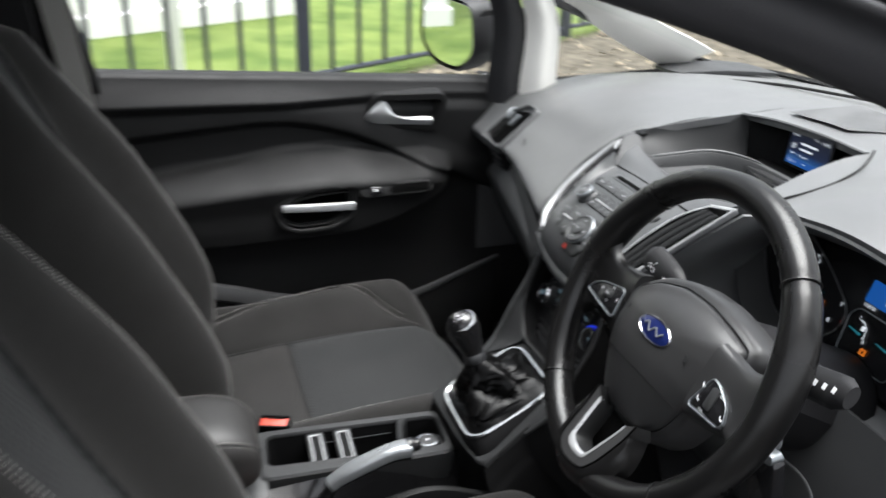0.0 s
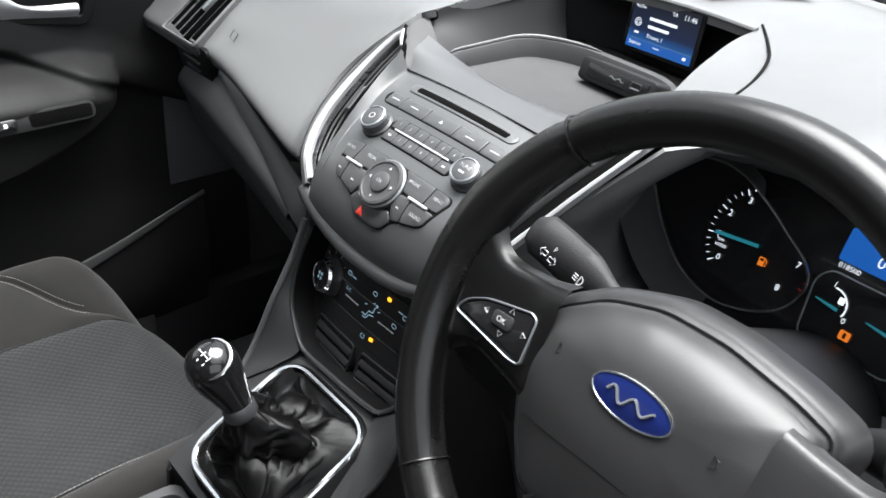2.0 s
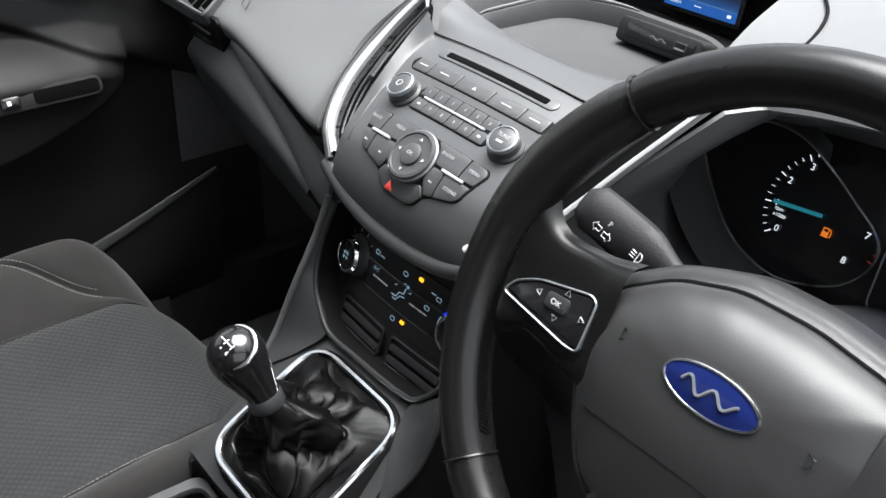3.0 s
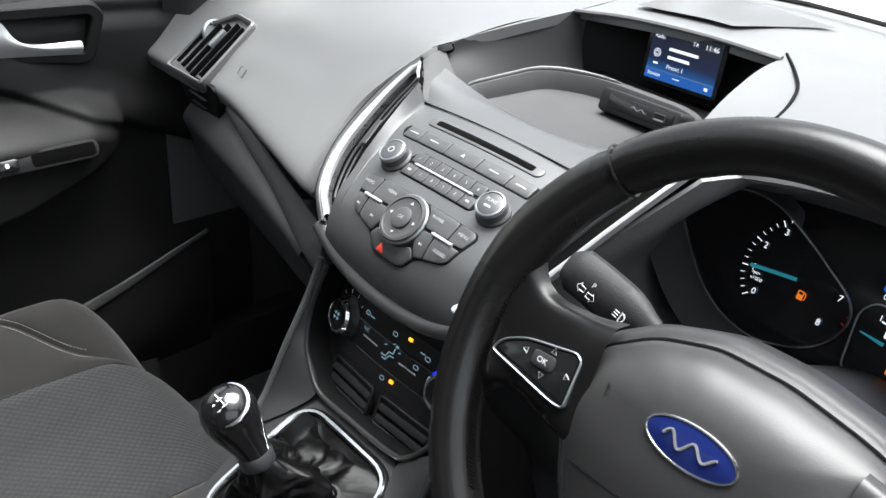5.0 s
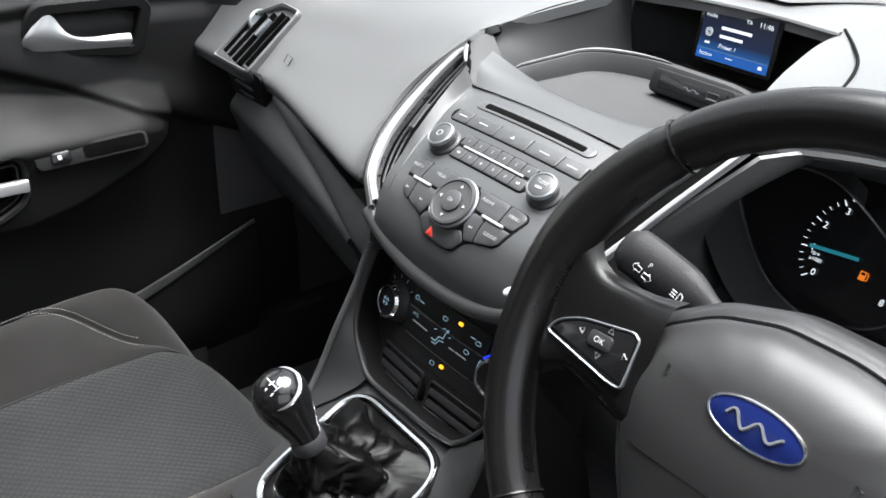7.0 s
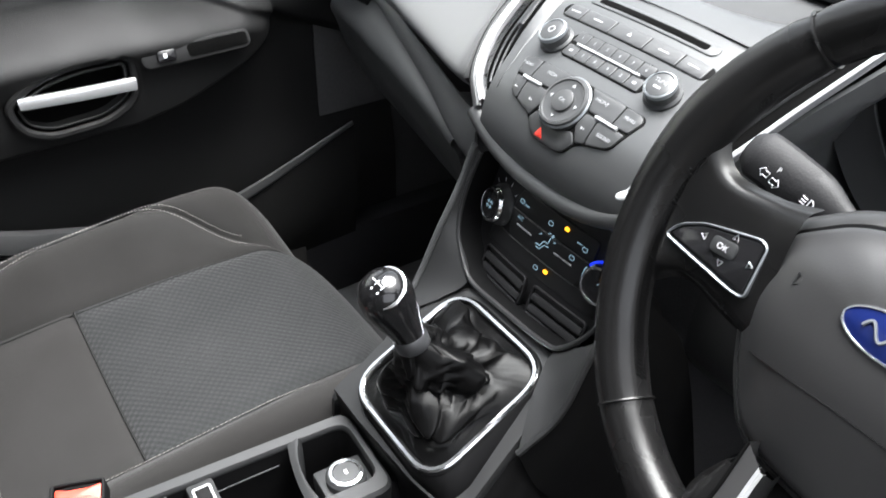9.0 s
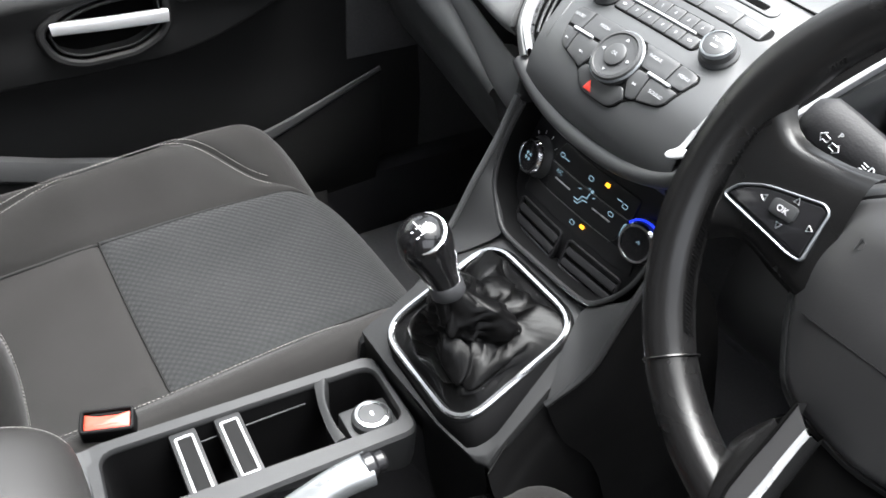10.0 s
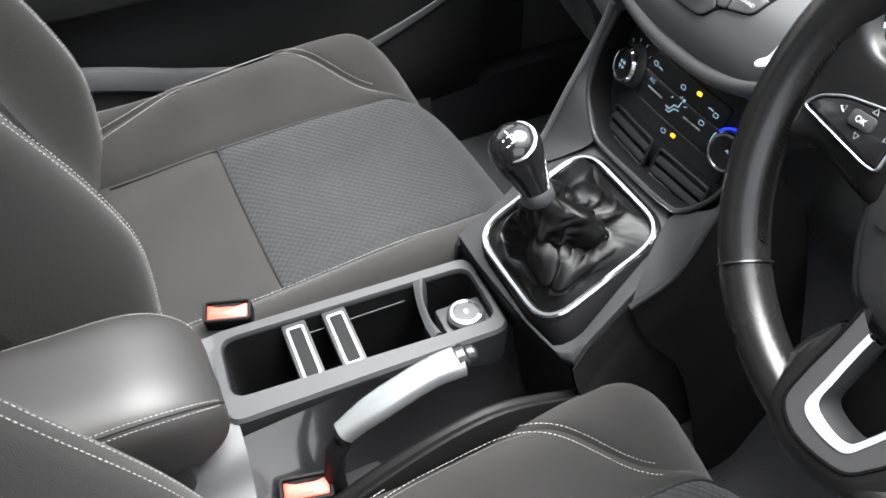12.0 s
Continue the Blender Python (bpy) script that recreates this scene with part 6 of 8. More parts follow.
    # horn marks
    for x, y in ((-0.061, 0.003), (0.057, 0.001)):
        h = hub_height(x, y)
        part("horn_mark", ring([(x - 0.002, y - 0.004, h), (x - 0.002, y + 0.003, h), (x + 0.002, y + 0.0015, h), (x + 0.002, y - 0.0025, h)], 0.0006, n=4), HARD, w, m=WHEEL)
    # side spokes with switch pads
    for s in (-1, 1):
        secs = [[(s * 0.078, 0.040, -0.004), (s * 0.105, 0.034, -0.003), (s * 0.138, 0.038, 0.003), (s * 0.160, 0.076, 0.006)],
                [(s * 0.078, 0.030, 0.011), (s * 0.105, 0.026, 0.008), (s * 0.138, 0.025, 0.011), (s * 0.168, 0.048, 0.017)],
                [(s * 0.076, -0.01, 0.010), (s * 0.105, -0.012, 0.008), (s * 0.138, -0.012, 0.008), (s * 0.174, -0.012, 0.014)],
                [(s * 0.074, -0.042, 0.006), (s * 0.105, -0.036, 0.003), (s * 0.138, -0.032, 0.006), (s * 0.172, -0.05, 0.012)],
                [(s * 0.074, -0.052, -0.012), (s * 0.105, -0.046, -0.010), (s * 0.138, -0.040, -0.005), (s * 0.168, -0.07, 0.0)]]
        # spokes are alike; the right one's paler grey stands in for light on it
        part("spoke", loft(secs, 5, 5), LEATHER if s < 0 else WHEELPAD, w, "dark side spoke", m=WHEEL @ shift(0, 0, -0.006))
        o = [(-0.155, -0.019), (-0.1485, -0.0075), (-0.132, 0.0015), (-0.094, 0.0105), (-0.088, 0.0075), (-0.0862, -0.0235), (-0.088, -0.026), (-0.096, -0.0265)]
        if s > 0:
            o = [(0.135, -0.025), (0.128, -0.009), (0.106, 0.0035), (0.096, 0.0045), (0.0925, 0.001), (0.082, -0.030), (0.0845, -0.0345), (0.131, -0.0315)]
        else:
            o = o[::-1]
        o = round_poly(o, 0.006, 4)
        pad = part("switch_pad", plate(inset(o, 0.0026), -0.002, 0.0045, 0.001), GLOSS, w, "black switch pad with white arrows", m=WHEEL)
        part("pad_frame", band(o, inset(o, 0.0014), -0.002, 0.0056, edge=0.0006), SILVER, pad, "satin silver frame", m=WHEEL)
        C = WHEEL @ shift(-0.113 if s < 0 else 0.107, -0.006 if s < 0 else -0.013, 0.0045)
        if s < 0:
            ok = part("ok_key", plate(corners(0.018, 0.010, 0.003), -0.001, 0.0018), HARD, pad, m=C @ Matrix.Rotation(radians(4), 4, "Z"))
            lettering("OK", 0.0056, C @ shift(0, 0, 0.0026), WHITE_INK, ok)
            for dx, dy, g in ((-0.016, 0.000, 90), (0.020, -0.001, -90), (0.004, 0.0090, 0), (0.002, -0.0095, 180)):
                part("arrow", ring([(-0.002, -0.0016, 0), (0.002, -0.0016, 0), (0, 0.002, 0)], 0.0004, n=4), WHITE_INK, pad, m=C @ shift(dx, dy, 0.0003) @ Matrix.Rotation(radians(g), 4, "Z"))
        else:
            part("rocker", plate(corners(0.011, 0.024, 0.003), -0.001, 0.0022), HARD, pad, m=C)
            lettering("VOL +", 0.0042, C @ shift(0.010, 0.008, 0.0004), WHITE_INK, pad)
            lettering("VOL -", 0.0042, C @ shift(-0.004, -0.016, 0.0004), WHITE_INK, pad)
            for dx, dy in ((-0.018, 0.006), (-0.016, -0.008), (0.022, -0.008)):
                part("symbol", ring([(-0.0022, 0.0018, 0), (-0.001, -0.001, 0), (0.0022, -0.002, 0)], 0.0007, n=4, closed=False), WHITE_INK, pad, m=C @ shift(dx, dy, 0.0004))
    # lower spoke: a bright U-shaped insert round a dark opening
    u_in = [(-0.0205, -0.100), (-0.0203, -0.112), (-0.0189, -0.1333), (-0.0166, -0.1488), (-0.002, -0.1535), (0.0118, -0.1520), (0.0171, -0.1421), (0.0206, -0.1317), (0.0285, -0.110), (0.0310, -0.100)]
    u_out = [(-0.0245, -0.098), (-0.0243, -0.112), (-0.0232, -0.1333), (-0.0210, -0.1545), (-0.0060, -0.1600), (0.0135, -0.1575), (0.0200, -0.1455), (0.0238, -0.1344), (0.0320, -0.110), (0.0345, -0.098)]
    u_rim = [(-0.0370, -0.090), (-0.0362, -0.115), (-0.0360, -0.140), (-0.0325, -0.1615), (-0.0120, -0.1715), (0.0200, -0.1665), (0.0320, -0.1510), (0.0370, -0.138), (0.0440, -0.112), (0.0470, -0.090)]
    def dish(x, y):
        return V((x, y, 0.010 + 0.20 * max(0.0, -0.095 - y)))
    a, b, c = [spline([dish(x, y) for x, y in u], 6) for u in (u_in, u_out, u_rim)]
    bm = bmesh.new()
    skin(bm, [[p - Z * 0.004 for p in a], [p - Z * 0.0005 for p in a], [p.lerp(q, 0.4) + Z * 0.0014 for p, q in zip(a, b)], [p + Z * 0.0010 for p in b], [p - Z * 0.003 for p in b]])
    part("bright_insert", bm, BRIGHT, w, "satin bright U-shaped insert", m=WHEEL)
    bm = bmesh.new()
    skin(bm, [[p - Z * 0.026 for p in a], [p + (V((0.004, -0.128, p.z)) - p) * 0.10 - Z * 0.010 for p in a], [p - Z * 0.0012 for p in a]])
    part("opening_wall", bm, DECK, w, "dark wall of the opening", m=WHEEL)
    part("opening_back", plate(round_poly([(-0.030, -0.085), (-0.028, -0.158), (0.0, -0.168), (0.024, -0.155), (0.044, -0.085)], 0.01), -0.024, -0.014), RECESS_SHADE, w, "black plate for the shade deep in the opening", m=WHEEL)
    part("spoke_groove", ring([p + Z * 0.0006 for p in c], 0.0012, n=6, closed=False), RECESS_SHADE, w, "dark groove round the spoke plate", m=WHEEL)
    # leather of the rim swelling round the spoke plate
    mid = V((0.004, -0.120, 0))
    bm = bmesh.new()
    rows = []
    for p in c[4:-4]:
        d = V((p.x - mid.x, p.y - mid.y, 0)).normalized()
        low = smooth_step(-0.100, -0.135, p.y)
        rows.append([p - Z * 0.006, p + d * 0.0012 + Z * 0.0004, p + d * 0.004 + Z * 0.0006, p + d * (0.005 + 0.006 * low) - Z * 0.001, p + d * (0.006 + 0.014 * low) - Z * 0.010, p + d * (0.006 + 0.016 * low) - Z * 0.024])
    skin(bm, rows)
    part("spoke_collar", bm, LEATHER, w, "leather swelling round the lower spoke", m=WHEEL)
    bm = bmesh.new()
    skin(bm, [[p - Z * 0.004 for p in b], [p + Z * 0.0002 for p in b], [p.lerp(q, 0.5) + Z * 0.0004 for p, q in zip(b, c)], [p for p in c], [p - Z * 0.004 for p in c], [p - Z * 0.03 for p in c]])
    part("lower_spoke", bm, WHEELPAD, w, "grey lower spoke plate", m=WHEEL)


steering_wheel()


def column():
    c = thing("steering_column", "black moulded shroud of the steering column", "steering column", (0.356, 0.15, 0.88))
    secs = []
    for d, sx, sy in ((-0.055, 0.055, 0.05), (-0.10, 0.060, 0.058), (-0.17, 0.065, 0.065), (-0.27, 0.07, 0.07)):
        secs.append([WHEEL @ V((sx * math.cos(a), sy * math.sin(a) - 0.008, d)) for a in np.linspace(0, 2 * math.pi, 13)])
    part("shroud", loft(secs, 3, 4), STALK, c)
    def stalk(s, name, label, path, radii, marks):
        st = thing(name, label, "column stalk", WHEEL @ shift(s * 0.05, 0, -0.075))
        part("arm", ring(spline([WHEEL @ V(p) for p in path], 5), radii, n=12, closed=False, flat=0.55, up=WHEEL.to_3x3() @ V((0, 0.25, 1))), STALK, st)
        return st
    k = 5 * 4 + 1
    pts = [(-0.045, 0.018, -0.075), (-0.085, 0.030, -0.072), (-0.115, 0.037, -0.070), (-0.150, 0.044, -0.068), (-0.172, 0.047, -0.066)]
    rad = [0.010 + 0.0075 * smooth_step(0.25, 0.55, i / (k - 1)) - 0.006 * smooth_step(0.9, 1.0, i / (k - 1)) for i in range(k)]
    st = stalk(-1, "indicator_stalk", "black indicator stalk with white arrow symbols", pts, rad, 1)
    F = WHEEL @ shift(-0.138, 0.041, -0.0555) @ Matrix.Rotation(radians(-12), 4, "Z")
    def arrow(m, fl):
        o = [(-0.0075 * fl, 0), (-0.002 * fl, 0.0055), (-0.002 * fl, 0.0028), (0.005 * fl, 0.0028), (0.005 * fl, -0.0028), (-0.002 * fl, -0.0028), (-0.002 * fl, -0.0055)]
        part("arrow", ring([(x, y, 0) for x, y in o], 0.0005, n=4), WHITE_INK, st, "white arrow outline", m=m)
    arrow(F @ shift(-0.008, -0.005, 0.0009) @ Matrix.Scale(0.62, 4), 1)
    arrow(F @ shift(0.001, -0.006, 0.0009) @ Matrix.Scale(0.62, 4), -1)
    lettering("P", 0.0055, F @ shift(-0.001, 0.002, 0.0010), WHITE_INK, st)
    G = F @ shift(0.028, -0.002, -0.0006)
    part("lamp_mark", ring([(0.0035 * math.cos(a), 0.0035 * math.sin(a), 0) for a in np.linspace(-1.57, 1.57, 9)] + [(0, -0.0035, 0)], 0.0005, n=4), WHITE_INK, st, m=G)
    for i in range(3):
        part("lamp_mark", ring([(-0.002, 0.002 - 0.002 * i, 0), (-0.006, 0.002 - 0.002 * i, 0)], 0.0004, n=4, closed=False), WHITE_INK, st, m=G)
    part("collar", ring(spline([WHEEL @ V(p) for p in ((-0.030, 0.014, -0.076), (-0.050, 0.02, -0.075))], 3), 0.017, n=12, closed=False, flat=0.7), HARD, st)
    pts = [(0.045, 0.018, -0.075), (0.085, 0.032, -0.070), (0.122, 0.044, -0.061), (0.165, 0.055, -0.048), (0.200, 0.063, -0.037)]
    st2 = stalk(1, "wiper_stalk", "black wiper stalk with ring switches", pts, rad, 0)
    part("ring_switch", ring(spline([WHEEL @ V(p) for p in ((0.118, 0.043, -0.062), (0.138, 0.048, -0.0565))], 3), 0.0185, n=12, closed=False, flat=0.62, up=WHEEL.to_3x3() @ V((0, 0.25, 1))), SATIN, st2, "grey ring switch")
    for f in (0.160, 0.174, 0.188):
        G = WHEEL @ shift(f, 0.054 + (f - 0.16) * 0.24, -0.0365 + (f - 0.16) * 0.32)
        part("mark", box(0.004, 0.006, 0.0006, 0.0001, 1, m=G), WHITE_INK, st2)
    # key with fob hanging below the column
    key = thing("car_key", "black key fob with silver ends in the ignition", "key", WHEEL @ shift(0.085, -0.075, -0.09))
    part("lock", lathe([(0.018, -0.02), (0.018, 0.0), (0.014, 0.004)], 20), SILVER, key, "silver ignition lock", m=WHEEL @ shift(0.110, -0.035, -0.085) @ Matrix.Rotation(radians(60), 4, "Y"))
    K = WHEEL @ shift(0.152, -0.058, -0.066) @ Matrix.Rotation(radians(12), 4, "Z") @ Matrix.Rotation(radians(25), 4, "X")
    part("fob", plate(corners(0.034, 0.064, 0.014), -0.007, 0.007, 0.004), GLOSS, key, m=K)
    part("fob_end", plate(corners(0.030, 0.012, 0.006), -0.006, 0.0082, 0.002), SILVER, key, m=K @ shift(0, 0.028))
    part("fob_end", plate(corners(0.026, 0.010, 0.005), -0.006, 0.0082, 0.002), SILVER, key, m=K @ shift(0, -0.028))
    part("strap", ring(spline([WHEEL @ V(p) for p in ((0.152, -0.03, -0.066), (0.185, -0.03, -0.066), (0.205, -0.045, -0.07), (0.20, -0.075, -0.075))], 5), 0.0015, n=5, closed=False), HARD, key)


column()

# ---------------------------------------------------------------- instrument cluster
CL = axes((0.356, 0.283, 0.93), X, (0, 0.32, 0.947))


def cluster():
    c = thing("instrument_cluster", "black instrument cluster with lit dials and blue display", "instrument cluster", CL)
    part("back", plate(round_poly([(-0.222, 0.005), (-0.195, 0.058), (-0.10, 0.075), (0.10, 0.075), (0.195, 0.058), (0.222, 0.005), (0.20, -0.065), (-0.20, -0.065)], 0.03, 5), -0.02, -0.001), GLOSS, c, m=CL)
    # surround from the vent to the dial
    secs = [[(0.205, 0.190, 1.028), (0.165, 0.140, 0.972), (0.120, 0.085, 0.905), (0.125, 0.100, 0.860)],
            [(0.225, 0.235, 1.030), (0.180, 0.190, 0.975), (0.140, 0.150, 0.905), (0.150, 0.155, 0.855)],
            [(0.200, 0.302, 1.000), (0.142, 0.291, 0.960), (0.140, 0.272, 0.905), (0.165, 0.255, 0.860)]]
    part("surround", thicken(loft(secs, 6, 6), 0.004), SOFT, c, "dark grey dial surround")
    secs = [[(0.12, 0.19, 0.865), (0.25, 0.19, 0.845), (0.36, 0.19, 0.84), (0.47, 0.19, 0.845), (0.60, 0.19, 0.865)], [(0.13, 0.26, 0.875), (0.25, 0.265, 0.864), (0.36, 0.265, 0.86), (0.47, 0.265, 0.864), (0.58, 0.26, 0.875)]]
    part("lower_surround", thicken(loft(secs, 5, 4), 0.004), SOFT, c)
    secs = [[(0.205, 0.215, 1.030), (0.28, 0.225, 1.043), (0.37, 0.225, 1.050), (0.48, 0.225, 1.038), (0.56, 0.22, 1.0)], [(0.19, 0.318, 0.985), (0.28, 0.325, 0.992), (0.37, 0.325, 0.994), (0.48, 0.325, 0.992), (0.55, 0.318, 0.97)]]
    part("hood_underside", thicken(loft(secs, 5, 4), 0.004), SOFT, c)
    # two large dials
    egg = [(p.x, p.y) for p in spline([V((x, y, 0)) for x, y in ((-0.194, -0.010), (-0.214, 0.016), (-0.216, 0.031), (-0.206, 0.042), (-0.186, 0.052), (-0.161, 0.058), (-0.133, 0.055), (-0.101, 0.040), (-0.074, 0.024), (-0.054, 0.011), (-0.0455, -0.002), (-0.047, -0.020), (-0.058, -0.036), (-0.078, -0.048), (-0.110, -0.056), (-0.141, -0.050), (-0.167, -0.036))][::-1], 4, closed=True)]
    for s in (-1, 1):
        o = [(s * -x, y) for x, y in egg] if s > 0 else egg
        g = part("dial_ring", ring([(x, y, 0.001) for x, y in o], 0.0014, n=6), CHROME, c, "thin bright dial ring", m=CL)
    # grained bezel from the left dial's foot over its top, darkened for soft shadow
    mid = V((-0.130, 0.0))
    turn = sorted(((math.degrees(math.atan2(y - mid.y, x - mid.x)) + 300) % 360, x, y) for x, y in egg)
    arc = [V((x, y)) for g, x, y in turn if 2 < g < 225]
    bm = bmesh.new()
    skin(bm, [[V((*(mid + (p - mid) * k), z)) for p in arc] for k, z in ((1.0, 0.0), (1.02, 0.004), (1.10, 0.010), (1.24, 0.020), (1.42, 0.036))])
    part("dial_bezel", bm, HARD, c, "grained bezel round the left dial, darkened for its soft shadow", m=CL)
    hub = V((-0.094, 0.006))
    def radial(deg, r0, r1, wd, mat, name, z=0.0008):
        a = radians(deg)
        d = V((math.cos(a), math.sin(a)))
        n = V((-d.y, d.x)) * wd / 2
        bm = bmesh.new()
        bm.faces.new([bm.verts.new((*q, z)) for q in (hub + d * r0 - n, hub + d * r0 + n, hub + d * r1 + n, hub + d * r1 - n)])
        return part(name, bm, mat, c, smooth=False, m=CL)
    for i in range(0, 33):
        deg = 219 - i * 7.5
        if i <= 13:
            radial(deg, 0.0475 if i % 4 else 0.0455, 0.051, 0.0005 if i % 4 else 0.0009, LIT_WHITE, "tick")
        elif i >= 31:
            radial(deg, 0.0475, 0.051, 0.0008, LIT_RED, "red_tick")
    for i, s in enumerate(("0", "1", "2", "3")):
        a = radians(219 - 30 * i)
        lettering(s, 0.0080, CL @ shift(hub.x + 0.0405 * math.cos(a), hub.y + 0.0405 * math.sin(a), 0.0008), LIT_WHITE, c)
    for s, x, y in (("7", -0.058, 0.006), ("8", -0.066, -0.019)):
        lettering(s, 0.0080, CL @ shift(x, y, 0.0008), LIT_WHITE, c)
    lettering("rpm", 0.0045, CL @ shift(hub.x - 0.036, hub.y - 0.010, 0.0008), LIT_WHITE, c)
    lettering("x1000", 0.0045, CL @ shift(hub.x - 0.034, hub.y - 0.015, 0.0008), LIT_WHITE, c)
    hub = V((-0.092, 0.006))
    radial(187, 0.003, 0.045, 0.0032, LIT_CYAN, "needle", 0.003)
    pump = part("fuel_warning", band([(a, b + 0.0015) for a, b in corners(0.0052, 0.0042, 0.0006)], [(a, b + 0.0015) for a, b in corners(0.0036, 0.0024, 0.0004)], 0.0005, 0.0012, edge=0.0001), LIT_ORANGE, c, "lit orange fuel pump symbol", m=CL @ shift(-0.088, -0.005))
    part("pump_body", plate(corners(0.0052, 0.0036, 0.0003), 0.0005, 0.0012, 0.0001), LIT_ORANGE, pump, m=CL @ shift(-0.088, -0.0073))
    part("pump_hose", ring([(0.0030, -0.003, 0), (0.0044, -0.003, 0), (0.0046, 0.001, 0), (0.0034, 0.0034, 0)], 0.0004, n=4, closed=False), LIT_ORANGE, pump, m=CL @ shift(-0.088, -0.005, 0.001))
    # middle display
    part("blue_field", plate(corners(0.086, 0.028, 0.002), 0.0, 0.0008, 0.0002), LIT_BLUE, c, "lit blue trip display", m=CL @ shift(0.011, 0.040))
    lettering("Speed", 0.007, CL @ shift(0.0, 0.049, 0.0016), LIT_WHITE, c)
    lettering("0", 0.013, CL @ shift(0.0, 0.037, 0.0016), LIT_WHITE, c)
    lettering("018500", 0.0062, CL @ shift(-0.020, 0.0225, 0.0016), LIT_WHITE, c)
    # fuel gauge in its own frame
    fo = round_poly([(-0.041, 0.004), (-0.032, 0.016), (0.040, 0.016), (0.052, 0.004), (0.045, -0.045), (-0.036, -0.045)], 0.008, 4)
    part("gauge_frame", ring([(x, y, 0.001) for x, y in fo], 0.0008, n=5), SILVER, c, "thin frame of the fuel gauge", m=CL)
    for s in (-1, 1):
        part("gauge_arc", ring([(s * 0.022 + 0.014 * math.cos(a), -0.010 + 0.014 * math.sin(a), 0.001) for a in np.linspace(-0.4, 1.6, 10)], 0.0007, n=4, closed=False), LIT_WHITE, c, m=CL)
        part("gauge_needle", plate([(-0.018, 0.0005), (0.002, 0.0014), (0.002, -0.0014), (-0.018, -0.0005)], 0.001, 0.002, 0.0001), LIT_CYAN, c, m=CL @ shift(s * 0.022 + 0.006, -0.012) @ Matrix.Rotation(radians(-6), 4, "Z"))
    lettering("1", 0.007, CL @ shift(-0.024, 0.006, 0.0012), LIT_WHITE, c)
    lettering("0", 0.007, CL @ shift(-0.006, -0.018, 0.0012), LIT_WHITE, c)
    part("pump_mark", plate(corners(0.005, 0.006, 0.001), 0.0008, 0.0012, 0.0001), LIT_WHITE, c, m=CL @ shift(-0.014, -0.004))
    part("warning_mark", band(corners(0.009, 0.008, 0.0012), corners(0.003, 0.005, 0.0006), 0.0008, 0.0014, edge=0.0001), LIT_ORANGE, c, "lit orange warning symbol", m=CL @ shift(0.000, -0.028))


LIT_RED = glowing("lit_red", (0.8, 0.04, 0.02), 0.07)
cluster()

# ---------------------------------------------------------------- centre console
console = thing("centre_console", "dark grey moulded centre console between the seats", "console", (0, -0.15, 0.4))
SLOPE = axes((0.0035, -0.043, 0.681), X, (0, 0.88, 0.476))
BOOT = [(-0.072, 0.074), (0.072, 0.074), (0.074, -0.0735), (-0.074, -0.0735)]


